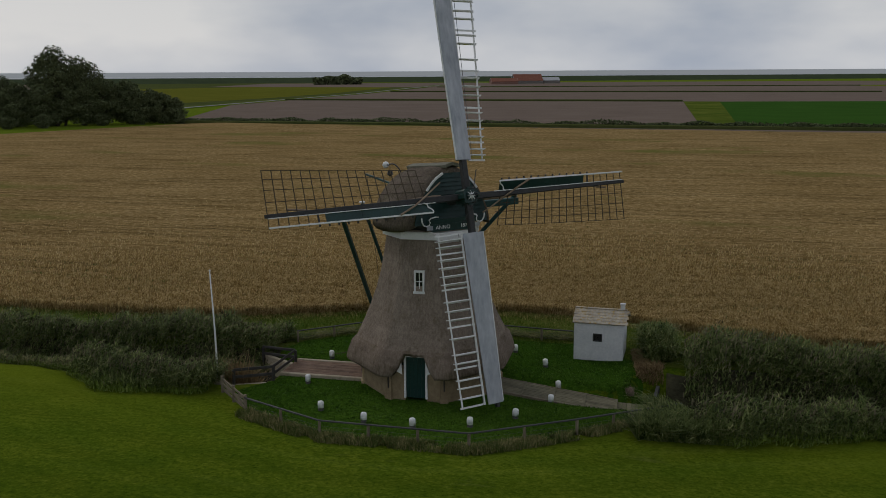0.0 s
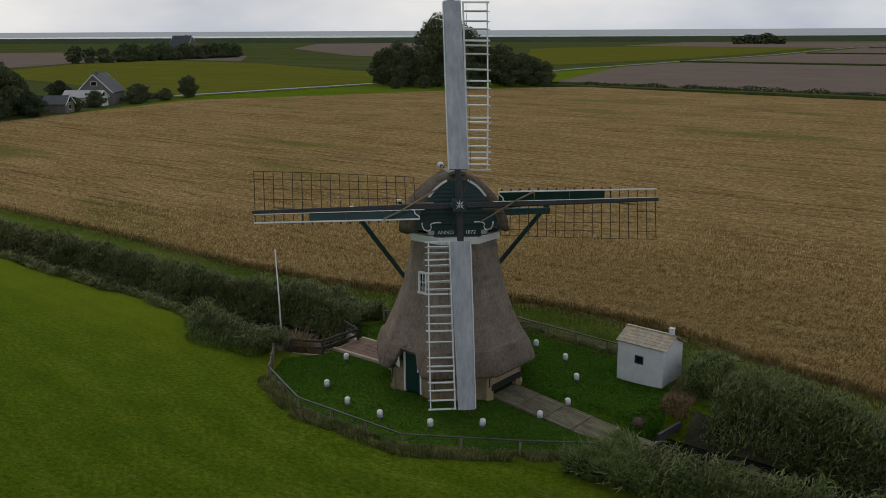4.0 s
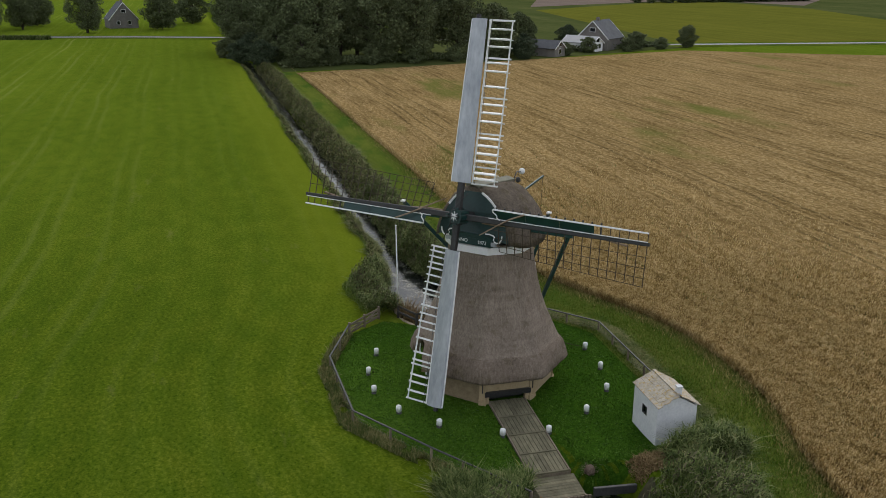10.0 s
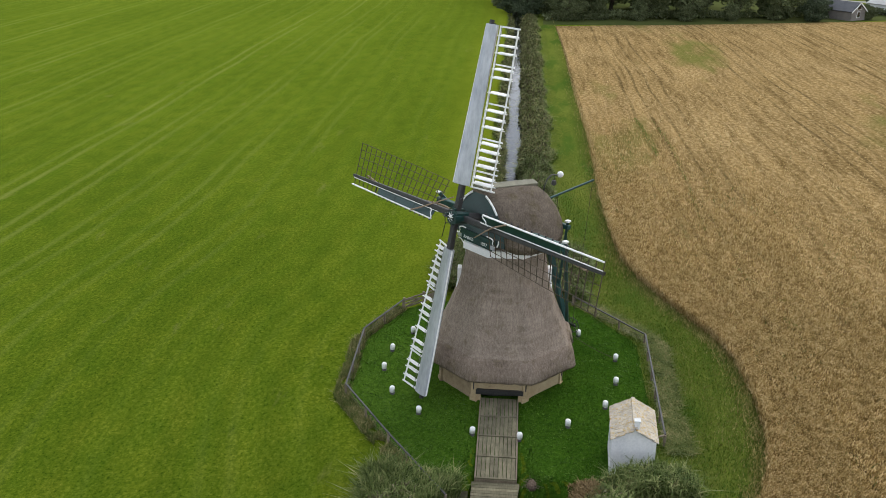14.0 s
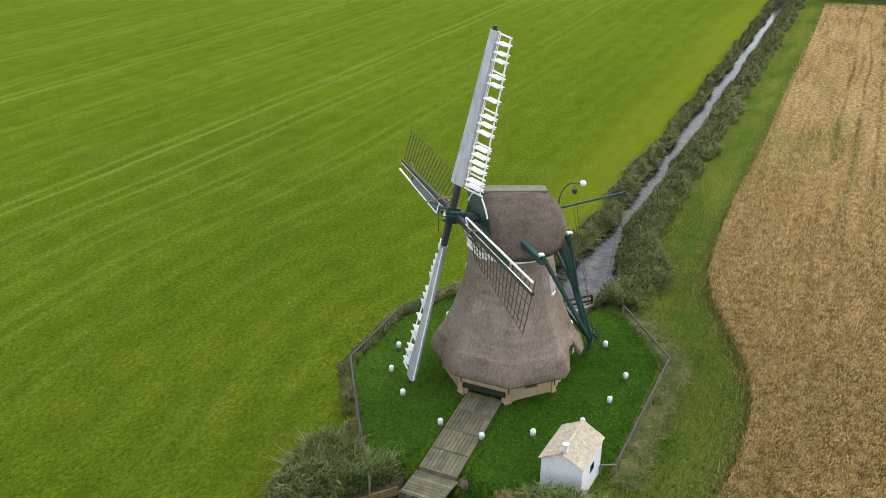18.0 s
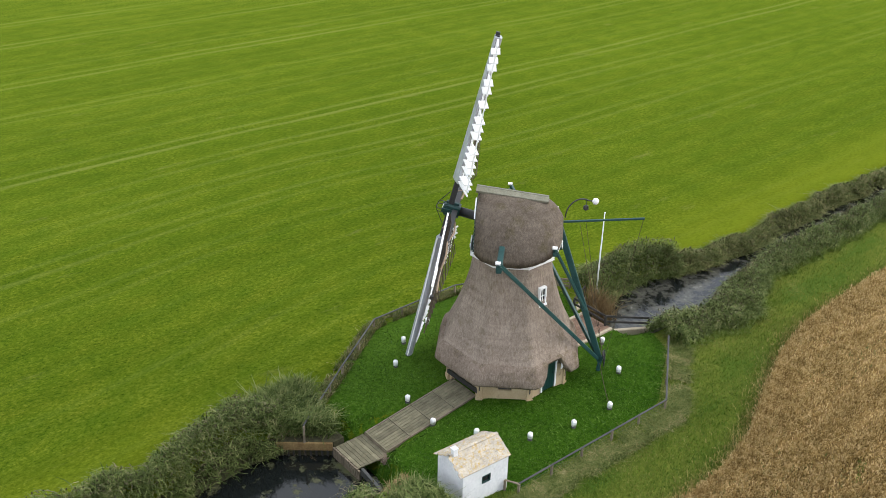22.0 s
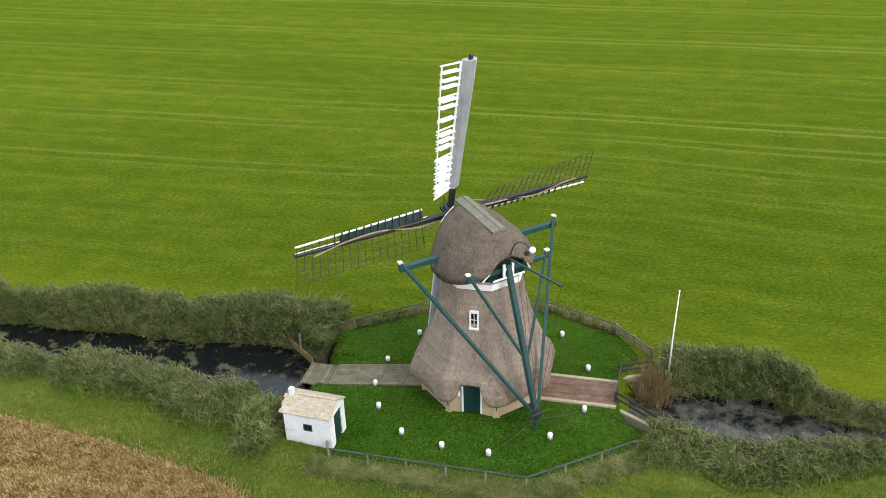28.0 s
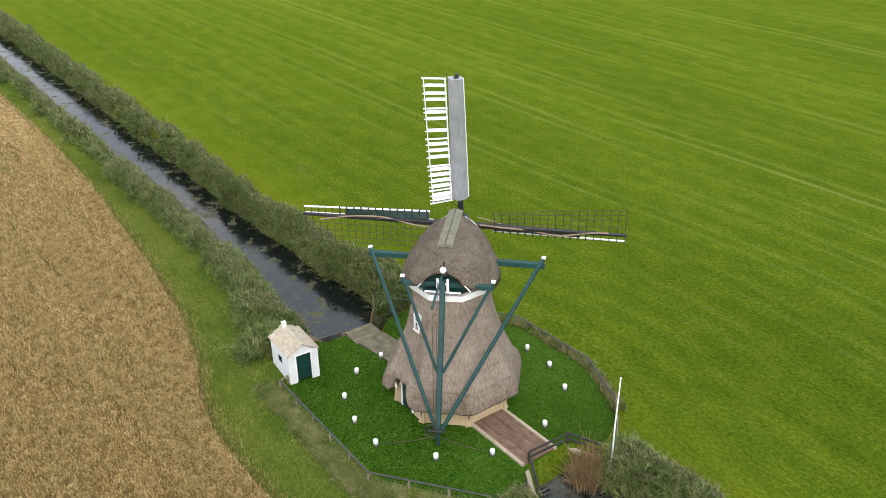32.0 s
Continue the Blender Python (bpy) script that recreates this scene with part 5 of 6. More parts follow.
for s in (-1, 1):
    m.tube([HUB + SU * s * 0.32 + SN * 0.34, HUB + SU * s * 0.3 + SN * 0.72, HUB + SU * s * 0.02 + SN * 0.8], 0.022, 6)
    m.tube([HUB + SR * s * 0.32 + SN * 0.34, HUB + SR * s * 0.3 + SN * 0.72, HUB + SR * s * 0.02 + SN * 0.8], 0.022, 6)
    m.tube([HUB + SU * s * 0.3 + SN * 0.7, HUB + SU * s * 1.15 + SR * s * 0.5 + SN * 0.3], 0.02, 6)
part("shutter_spider", m, M_BLACK, hub, "black iron shutter linkage")


def wing_axes(a):
    a = radians(a + TURNED)
    return SU * math.cos(a) + SR * math.sin(a), SR * math.cos(a) - SU * math.sin(a)


SPAN = 9.2


def stock(a0, shift, material, label):
    R, T = wing_axes(a0)
    m = Mesh()
    c = HUB + SN * shift
    m.beam(c, c + R * SPAN, 0.30, 0.30, up=SN, w2=0.15, h2=0.15)
    m.beam(c, c - R * SPAN, 0.30, 0.30, up=SN, w2=0.15, h2=0.15)
    return part("stock", m, material, mill, label)


def wing_place(a0, shift):
    """Places on a wing by radius, distance behind the stock and depth; the wing twists flatter towards its tip."""
    R, T = wing_axes(a0)
    c = HUB + SN * shift

    def P(r, t, n=0.0):
        th = radians(np.interp(r, [1.2, 5, 9], [24, 13, 3]))
        return c + R * r + (T * math.cos(th) - SN * math.sin(th)) * t + (SN * math.cos(th) + T * math.sin(th)) * n
    return R, T, P


def shutter_wing(a0, shift):
    R, T, P = wing_place(a0, shift)
    lo, hi = 1.6, 9.12

    def rail(t0, t1, w, d, n=0.0):
        rings = []
        for r, t in zip(np.linspace(lo, hi, 7), np.linspace(t0, t1, 7)):
            rings.append([P(r, t - w / 2, n - d / 2), P(r, t + w / 2, n - d / 2), P(r, t + w / 2, n + d / 2), P(r, t - w / 2, n + d / 2)])
        return Mesh().loft(rings)

    wing = part("sail", rail(0.5, 0.5, 0.07, 0.08), M_WHITE, mill, "sail with a grey sheet-metal leading edge and white open shutters")
    # leading edge panels, rounded at the front and open behind
    rr = np.linspace(lo, 9.15, 7)
    for i in range(6):
        ring = []
        for r in (rr[i] + 0.006, rr[i + 1] - 0.006):
            k = 1 - 0.14 * (r - 1.4) / 7.5
            sec = [(-0.46, 0.02), (-0.47, 0.07), (-0.42, 0.13), (-0.3, 0.17), (0.0, 0.185), (0.44, 0.15), (0.44, 0.10), (0.22, -0.18), (0.0, -0.2), (-0.3, -0.16), (-0.42, -0.07)]
            ring.append([P(r, t * k, n) for t, n in sec])
        panel = part("leading_panel", Mesh().loft(ring), M_SHEET, wing)
        if i:
            part("lap_joint", Mesh().loft([[P(rr[i] + d, t * (1 - 0.14 * (rr[i] - 1.4) / 7.5) * 1.008, n * 1.03) for t, n in sec] for d in (-0.01, 0.01)]), M_SHEET, panel)
    part("edge_strip", rail(-0.485, -0.42, 0.045, 0.06, 0.03), M_WHITE, wing)
    # outer rail, rungs and shutters
    part("outer_rail", rail(1.52, 1.6, 0.055, 0.06), M_WHITE, wing)
    for r in (lo, 2.4, 3.95, 5.6, 7.4, 9.1):
        part("rung", Mesh().beam(P(r, 0.45), P(r, 1.70), 0.075, 0.08, up=SN), M_WHITE, wing)
    for r in (8.72, 8.28, 7.93, 7.2, 6.82, 6.12, 5.3, 4.92, 4.52, 3.75, 3.4, 3.03, 2.68, 2.12, 1.85):
        m = Mesh()
        m.beam(P(r, 0.55, 0.0), P(r, 1.54, 0.0), 0.42, 0.045, up=R + SN * 0.22)
        m.beam(P(r - 0.03, 0.45, -0.02), P(r - 0.03, 1.70, -0.02), 0.045, 0.05, up=SN)
        part("shutter", m, M_WHITE, wing)
    part("control_rod", rail(0.62, 0.62, 0.016, 0.016, 0.08), M_WIRE, wing)
    part("tip_fitting", Mesh().beam(P(9.1, -0.1, 0.05), P(9.34, -0.1, 0.05), 0.16, 0.2, up=SN), M_BLACK, wing, "dark iron tip of the stock")
    return wing


def lattice_wing(a0, shift, bare_from):
    R, T, P = wing_place(a0, shift)
    wing = part("sail", Mesh().beam(P(1.8, -0.62, 0.06), P(9.12, -0.48, 0.06), 0.07, 0.10, up=SN), M_WHITE, mill, "dark lattice sail with green leading boards edged in white")
    # leading boards in three lengths, then bare bars
    cuts = np.linspace(1.8, bare_from, 4)
    for a, b in zip(cuts[:-1], cuts[1:]):
        m = Mesh()
        m.loft([[P(r, t * (1 - 0.2 * (r - 1.5) / 7.4), n) for t, n in ((-0.6, 0.09), (-0.13, 0.03), (-0.13, 0.0), (-0.6, 0.06))] for r in (a + 0.01, b - 0.01)])
        part("leading_board", m, M_GREEN, wing)
    part("hem_strip", Mesh().beam(P(1.55, -0.16, 0.05), P(9.12, -0.1, 0.05), 0.035, 0.05, up=SN), M_WHITE, wing)
    n = 18
    for i in range(n):
        r = 1.95 + (9.08 - 1.95) * i / (n - 1)
        part("cross_bar", Mesh().beam(P(r, -0.64 + 0.1 * (r - 1.9) / 7, -0.05), P(r, 1.52 + 0.33 * (r - 1.9) / 7, -0.03), 0.034, 0.034, up=SN), M_LATTICE, wing)
        if r < bare_from + 0.3:
            part("stud", Mesh().beam(P(r, -0.73 + 0.13 * (r - 1.9) / 7, -0.01), P(r, -0.1, -0.02), 0.07, 0.05, up=SN), M_BLACK, wing)
    for t in (0.45, 0.85, 1.2, 1.5):
        m = Mesh()
        rs = np.linspace(1.75 if t < 1.4 else 1.95, 9.1, 8)
        for a, b in zip(rs[:-1], rs[1:]):
            g = lambda q: t * (1 + 0.22 * (q - 1.9) / 7)
            m.beam(P(a, g(a), 0.0), P(b, g(b), 0.0), 0.026, 0.026, up=SN)
        part("lattice_bar", m, M_LATTICE, wing)
    # curled white end of the boards, and the cloth drawn across to the shaft
    m = Mesh()
    m.tube([P(1.8 + d, t, 0.1) for d, t in ((0.0, -0.6), (0.02, -0.5), (0.12, -0.42), (0.2, -0.34), (0.2, -0.22), (0.34, -0.15))], 0.03, 6)
    part("board_scroll", m, M_WHITE, wing)
    m = Mesh()
    m.tube([P(r, t, n) for r, t, n in ((3.4, -0.58, 0.16), (2.7, -0.3, 0.24), (2.0, 0.12, 0.2), (1.5, 0.45, 0.16), (1.0, 0.78, 0.1))], 0.045, 6, 0.03)
    part("cloth_roll", m, M_ROPE, wing, "rolled brown sailcloth drawn across the stock")
    # furled cloth rope along the stock
    m = Mesh()
    m.tube([P(r, 0.02 + 0.22 * math.sin(r * 0.9), -0.12 + 0.05 * math.sin(r * 2)) for r in np.linspace(1.1, 8.2, 24)], 0.05, 6)
    part("rope", m, M_ROPE, wing, "furled brown sailcloth and rope")
    return wing


stock(0, 0.1, M_BLACK, "black iron sail stock")
stock(90, -0.18, M_BLACK, "black iron sail stock")
shutter_wing(0, 0.1)
shutter_wing(180, 0.1)
lattice_wing(90, -0.18, 6.7)
lattice_wing(270, -0.18, 6.7)

# ---- tail ----
C = lambda x, y, z: CAP @ Vector((x, y, z))
FOOT = C(-5.05, -0.05, 0.92)


def tail_beam(name, a, b, w, h, label="", material=None):
    return part(name, Mesh().beam(a, b, w, h), material or M_TEAL, mill, label)


tail_beam("tail_pole", C(-2.35, 0.0, 8.7), FOOT, 0.27, 0.32, "heavy weathered green tail pole")
tail_beam("long_cross_beam", C(0.45, -5.0, 8.42), C(0.45, 4.62, 8.52), 0.28, 0.32, "long weathered green cross beam")
tail_beam("short_cross_beam", C(-2.15, -2.62, 8.34), C(-2.15, 2.25, 8.34), 0.22, 0.24, "short weathered green cross beam")
for s in (-1, 1):
    tail_beam("long_strut", C(0.47, s * 4.72 - 0.19, 8.82), C(-4.9, s * 0.16 - 0.08, 1.1), 0.17, 0.19)
    tail_beam("short_strut", C(-2.12, s * 2.36 - 0.2, 8.62), C(-4.0, s * 0.14 - 0.05, 4.1), 0.13, 0.14)
    for x, y, z in ((0.5, s * 4.74 - 0.19, 8.87), (-2.12, s * 2.38 - 0.2, 8.67)):
        part("beam_cap", Mesh().box((x, y, z), (0.24, 0.22, 0.08), CAP), M_WHITE, mill, "white painted beam end cap")
# rear of the cap: green boarding, white trim and sill
for i in range(5):
    z = 8.02 + 0.17 * i
    part("rear_board", Mesh().box((-2.06 - 0.01 * (i % 2), 0, z + 0.08), (0.08, 2 * (1.42 - 0.09 * i), 0.16), CAP), M_GREEN, mill)
part("rear_sill", Mesh().beam(C(-2.36, -1.05, 8.06), C(-2.36, 1.05, 8.06), 0.3, 0.09), M_GREEN, mill, "green sill of the cap's rear opening")
part("rear_trim", Mesh().beam(C(-2.5, -0.95, 8.06), C(-2.5, 0.95, 8.06), 0.05, 0.1), M_WHITE, mill)
for s in (-1, 1):
    part("rear_trim", Mesh().beam(C(-2.26, s * 1.42, 8.06), C(-2.42, s * 1.12, 8.5), 0.09, 0.07), M_WHITE, mill)
    part("rear_trim", Mesh().box((-2.44, s * 0.26, 8.45), (0.07, 0.13, 0.72), CAP), M_WHITE, mill)
part("rear_trim", Mesh().box((-2.45, 0, 8.52), (0.07, 0.42, 0.11), CAP), M_WHITE, mill)
# winch wheel at the tail pole's foot
m = Mesh()
pts = [C(-5.25, 0.2 + 0.42 * math.cos(t), 1.25 + 0.42 * math.sin(t)) for t in np.linspace(0, 2 * math.pi, 19)]
m.tube(pts, 0.025, 6)
for t in np.linspace(0, 2 * math.pi, 9)[:-1]:
    m.beam(C(-5.25, 0.2, 1.25), C(-5.25, 0.2 + 0.5 * math.cos(t), 1.25 + 0.5 * math.sin(t)), 0.03, 0.03)
wheel = part("winch_wheel", m, M_BLACK, mill, "black iron spoked winch wheel")
part("winch_axle", Mesh().tube([C(-5.25, -0.45, 1.25), C(-5.25, 0.4, 1.25)], 0.07, 8), M_BLACK, wheel)
part("foot_post", Mesh().beam(C(-5.0, -0.05, 0.25), C(-5.1, -0.05, 1.2), 0.2, 0.2), M_TEAL, mill)
# control boom with curved weight arm
tail_beam("control_boom", C(-2.4, 0.0, 9.08), C(-6.5, -0.22, 9.46), 0.1, 0.1, "green control boom behind the cap")
m = Mesh()
arc = [C(-2.55 - 0.78 * (1 - math.cos(t)), -0.05 - 0.15 * t, 9.3 + 0.98 * math.sin(t)) for t in np.linspace(0, 2.0, 14)] + [C(-4.0, -0.33, 10.18)]
m.tube(arc, 0.035, 6)
arm = part("weight_arm", m, M_BLACK, mill, "curved black iron weight arm")
tip = arc[-1]
part("weight_disc", Mesh().lathe(tip, [(0.02, 0.17), (0.12, 0.13), (0.18, 0.0), (0.12, -0.13), (0.02, -0.17)], 12), M_WHITE, arm, "white painted round weight", True)
part("weight_block", Mesh().lathe(arc[-3] + Vector((0, 0, -0.45)), [(0.01, 0.42), (0.02, 0.16), (0.12, 0.12), (0.15, -0.06), (0.02, -0.16)], 10), M_BLACK, arm)
for a, b in ((C(-6.45, -0.22, 9.42), C(-5.3, 0.1, 1.2)), (C(-3.6, -0.1, 9.15), C(-5.2, 0.0, 1.1)), (C(-3.3, 0.1, 9.1), C(-5.25, 0.05, 1.0))):
    part("control_rope", Mesh().tube([a, b], 0.012, 5), M_LATTICE, mill)
# anchor chains from the winch to the posts
for x, y in ((-0.05, 6.35), (-5.2, 3.15)):
    m = Mesh()
    a, b = FOOT - Vector((0, 0, 0.1)), Vector((x, y, 0.3))
    pts = [a.lerp(b, t) - Vector((0, 0, 0.55 * t * (1 - t))) for t in np.linspace(0, 1, 10)]
    m.tube(pts, 0.018, 5)
    part("anchor_chain", m, M_LATTICE, mill)

# ---- hut ----
HA = -17.0
hut = thing("hut", "small whitewashed hut with a lichened slate roof and green door", "hut", at=(8.94, 4.10, 0), rz=HA)
HL, HW, HE, HR = 2.56, 1.9, 1.84, 2.36     # length along the ridge, width, eave and ridge height


# long walls with a small window each
for s in (-1, 1):
    m = Mesh()
    y = s * (HW / 2 - 0.08)
    wx = -0.05 if s < 0 else -0.03
    for x0, x1, z0, z1 in ((-HL / 2, wx - 0.24, -0.35, HE), (wx + 0.24, HL / 2, -0.35, HE), (wx - 0.24, wx + 0.24, -0.35, 0.89), (wx - 0.24, wx + 0.24, 1.29, HE)):
        m.box(((x0 + x1) / 2, y, (z0 + z1) / 2), (x1 - x0, 0.16, z1 - z0))
    part("wall", m, M_HUTWALL, hut)
    f = Mesh()
    for dx in (-1, 1):
        f.box((wx + dx * 0.22, y + s * 0.04, 1.09), (0.05, 0.1, 0.42))
    for dz in (-1, 1):
        f.box((wx, y + s * 0.04, 1.09 + dz * 0.19), (0.46, 0.1, 0.05))
    win = part("window", f, M_BLACK if s < 0 else M_GREEN, hut, "small dark square window")
    part("pane", Mesh().box((wx, y, 1.09), (0.42, 0.03, 0.36)), M_GLASS, win)
for s in (-1, 1):
    x = s * (HL / 2 - 0.08)
    m = Mesh()
    y = HW / 2 - 0.16
    if s > 0:
        m.prism([(-y, -0.35), (y, -0.35), (y, HE), (0, HR - 0.05), (-y, HE)], -0.08, 0.08, pose(x, 0, 0) @ Matrix(((0, 0, 1, 0), (1, 0, 0, 0), (0, 1, 0, 0), (0, 0, 0, 1))))
    else:
        f = pose(x, 0, 0) @ Matrix(((0, 0, 1, 0), (1, 0, 0, 0), (0, 1, 0, 0), (0, 0, 0, 1)))
        m.prism([(-y, -0.35), (-0.48, -0.35), (-0.48, 1.74), (-y, 1.74)], -0.08, 0.08, f)
        m.prism([(0.48, -0.35), (y, -0.35), (y, 1.74), (0.48, 1.74)], -0.08, 0.08, f)
        m.prism([(-y, 1.74), (y, 1.74), (y, HE), (0, HR - 0.05), (-y, HE)], -0.08, 0.08, f)
    part("wall", m, M_HUTWALL, hut)
m = Mesh()
for i in range(5):
    m.box((-HL / 2 + 0.06, -0.364 + 0.182 * i, 0.86), (0.05, 0.174, 1.66))
door = part("door", m, M_GREEN, hut, "dark green boarded door")
m = Mesh()
for s in (-1, 1):
    m.box((-HL / 2 + 0.02, s * 0.49, 0.88), (0.1, 0.06, 1.74))
m.box((-HL / 2 + 0.02, 0, 1.76), (0.1, 1.04, 0.06))
part("door_frame", m, M_WHITE, door)
part("door_handle", Mesh().box((-HL / 2, -0.28, 0.9), (0.05, 0.03, 0.12)), M_BLACK, door)
slope = math.atan2(HR - HE, HW / 2)
for s in (-1, 1):
    m = Mesh()
    m.box((0, 0, 0), (HL + 0.16, (HW / 2 + 0.1) / math.cos(slope), 0.05), pose(0, s * (HW / 4 + 0.02), (HE + HR) / 2 + 0.03, -s * math.degrees(slope)))
    roof = part("roof_slope", m, M_SLATE, hut, "pale slates spotted with orange lichen")
    tile = Mesh().box((0, 0, 0), (0.27, 0.24, 0.022)).data("slate", M_SLATE)
    for i in range(10):
        for j in range(5):
            ob = new("slate", tile)
            ob.parent = roof
            d = 0.12 + j * 0.212
            ob.matrix_basis = pose(-HL / 2 - 0.02 + 0.14 + (i - 0.25 * (j % 2)) * 0.285 * 0.98, s * (HW / 2 + 0.08 - d * math.cos(slope)), HE - 0.04 + d * math.sin(slope) + 0.062 + random.uniform(-0.004, 0.004), -s * (math.degrees(slope) - 4) , random.uniform(-1, 1), random.uniform(-1.5, 1.5))
part("ridge_cap", Mesh().beam((-HL / 2 - 0.08, 0, HR + 0.075), (HL / 2 + 0.08, 0, HR + 0.075), 0.16, 0.035), M_SLATE, hut)
m = Mesh()
m.box((HL / 2 - 0.16, 0.06, HR + 0.14), (0.22, 0.22, 0.42))
m.box((HL / 2 - 0.16, 0.06, HR + 0.365), (0.27, 0.27, 0.06))
part("chimney", m, M_HUTWALL, hut, "short white chimney")

# ---- bollards ----
BOLLARDS = [(3.65, -4.9), (5.5, -2.55), (6.15, -0.35), (5.8, 2.1), (4.45, 4.4), (2.35, 5.65), (0.0, 6.4), (-3.2, 5.25), (-5.25, 3.1), (-6.0, -0.6), (-4.93, -4.15), (-2.93, -5.55), (-0.8, -6.2), (1.63, -6.0)]
first = thing("bollard", "short white-topped round mooring post in the grass", "bollard", "ring of bollards round the mill")
part("head", Mesh().lathe((0, 0, 0), [(0.135, 0.14), (0.14, 0.36), (0.125, 0.42), (0.08, 0.455), (0.02, 0.465)], 12), M_WHITE, first, "white painted head", True)
part("stem", Mesh().lathe((0, 0, 0), [(0.125, -0.3), (0.125, 0.145)], 12), M_RAIL, first, "dark timber stem", True)
for k, (x, y) in enumerate(BOLLARDS):
    z = float(height(np.array(x), np.array(y)))
    mm = pose(x, y, z, random.uniform(-3, 3), random.uniform(-3, 3), random.uniform(0, 90))
    if k == 0:
        first.matrix_basis = mm
    else:
        copy_thing(first, mm)


# ---- fence ----
def fence(points, label, rail_mat, top=0.86, gap=2.0, post=0.11, wires=3, rails=1, post_mat=None):
    f = thing("fence", label, "fence")
    hz = lambda p: float(height(np.array(p[0]), np.array(p[1])))
    for a, b in zip(points[:-1], points[1:]):
        d = math.hypot(b[0] - a[0], b[1] - a[1])
        n = max(1, round(d / gap))
        pa, pb = Vector((*a, max(hz(a), -0.3))), Vector((*b, max(hz(b), -0.3)))
        for i in range(n + 1 if b == points[-1] else n):
            p = pa.lerp(pb, i / n)
            m = Mesh()
            lean = Vector((random.uniform(-0.03, 0.03), random.uniform(-0.03, 0.03), 0))
            m.beam(p + Vector((0, 0, -0.4)), p + Vector((0, 0, top - 0.02)) + lean, post, post, bevel=0.2)
            part("post", m, post_mat or M_POST, f)
        for k in range(rails):
            z = top - 0.36 * k
            part("rail", Mesh().beam(pa + Vector((0, 0, z)), pb + Vector((0, 0, z)), 0.09 if rails == 1 else 0.05, 0.06 if rails == 1 else 0.14, bevel=0.2), rail_mat, f)
        for k in range(wires):
            z = 0.12 + k * (top - 0.2) / max(1, wires)
            part("wire", Mesh().beam(pa + Vector((0, 0, z)), pb + Vector((0, 0, z)), 0.006, 0.006), M_WIRE, f)
    return f


fence([(-8.25, -4.35), (-4.65, -7.0), (1.5, -8.35), (6.1, -6.65), (11.0, -4.7)], "low yard fence of weathered posts, dark top rail and wire mesh", M_RAIL, 0.70, 2.0)
fence([(-7.5, 6.15), (-1.7, 8.7), (8.05, 6.08)], "low yard fence of weathered posts and a dark top rail", M_RAIL, 0.66, 2.0)
fence([(8.05, 6.08), (8.2, 5.4)], "short timber rail joining the fence to the hut", M_POST, 0.62, 0.8, 0.1, 0, 1)
fence([(-9.6, -0.5), (-7.75, -0.2), (-7.05, 2.35), (-9.05, 4.2)], "dark timber barrier rail round the inlet weir", M_TARRED, 0.72, 1.9, 0.13, 0, 2, M_TARRED)
gate = thing("field_gate", "grey wooden gate with a diagonal brace closing the yard", "gate")
ga, gb = Vector((-8.25, -4.3, 0)), Vector((-9.85, -1.7, 0))
for z in (0.15, 0.4, 0.66):
    part("gate_rail", Mesh().beam(ga + Vector((0, 0, z)), gb + Vector((0, 0, z)), 0.05, 0.10), M_POST, gate)
part("gate_brace", Mesh().beam(ga + Vector((0, 0, 0.16)), gb + Vector((0, 0, 0.64)), 0.04, 0.09), M_POST, gate)
part("gate_brace", Mesh().beam(ga + Vector((0, 0, 0.64)), gb + Vector((0, 0, 0.16)), 0.04, 0.09), M_POST, gate)
for p in (ga, gb, ga.lerp(gb, 0.5)):
    part("gate_post", Mesh().beam(p + Vector((0, 0, -0.4)), p + Vector((0, 0, 0.8)), 0.13, 0.13), M_POST, gate)

# ---- decks ----
deck = thing("landing_deck", "sloping weathered plank deck from the mill down to the ditch", "deck", rz=TURN)
for i in range(4):
    for j in range(9):
        m = Mesh()
        x0, x1 = 3.05 + i * 1.46, 3.05 + (i + 1) * 1.46 - 0.04
        zf = lambda x: 0.0 - 0.13 * (x - 3.05)
        y = -0.78 + 0.195 * j
        m.beam((x0, y, zf(x0) + random.uniform(-0.006, 0.006)), (x1, y, zf(x1)), 0.174, 0.05)
        part("plank", m, M_PLANK, deck)
    x = 3.05 + (i + 1) * 1.46
    part("batten", Mesh().beam((x - 0.02, -0.93, zf(x) + 0.03), (x - 0.02, 0.93, zf(x) + 0.03), 0.09, 0.08), M_PLANK, deck)
for s in (-0.93, 0.93):
    part("side_beam", Mesh().beam((3.05, s, -0.06), (8.9, s, -0.82), 0.08, 0.2), M_POST, deck)
low = thing("lower_landing", "low weathered plank landing above the sheet piling", "deck", rz=TURN)
for i in range(8):
    x = 9.02 + 0.213 * i
    part("plank", Mesh().beam((x, -1.08, -0.93 + random.uniform(-0.008, 0.008)), (x, 1.08 - 0.02 * i, -0.93), 0.2, 0.06), M_PLANK, low)
part("riser", Mesh().beam((8.9, -0.95, -0.87), (8.9, 0.95, -0.87), 0.06, 0.2), M_POST, low)
pil = thing("sheet_piling", "dark wooden sheet piling at the end of the ditch", "piling", rz=TURN)
for i in range(14):
    y = -1.06 + 0.165 * i
    part("piling_plank", Mesh().beam((10.68, y, -2.0), (10.68, y, -0.88 - random.uniform(0, 0.05)), 0.125, 0.09), M_POST, pil)
part("backing_board", Mesh().beam((10.6, -1.1, -1.45), (10.6, 1.2, -1.45), 0.05, 0.95), M_TARRED, pil)
part("waling", Mesh().beam((10.72, -1.15, -0.86), (12.9, -2.95, -0.86), 0.1, 0.46), M_RUSTY, pil, "rusty steel edge beam along the bank")
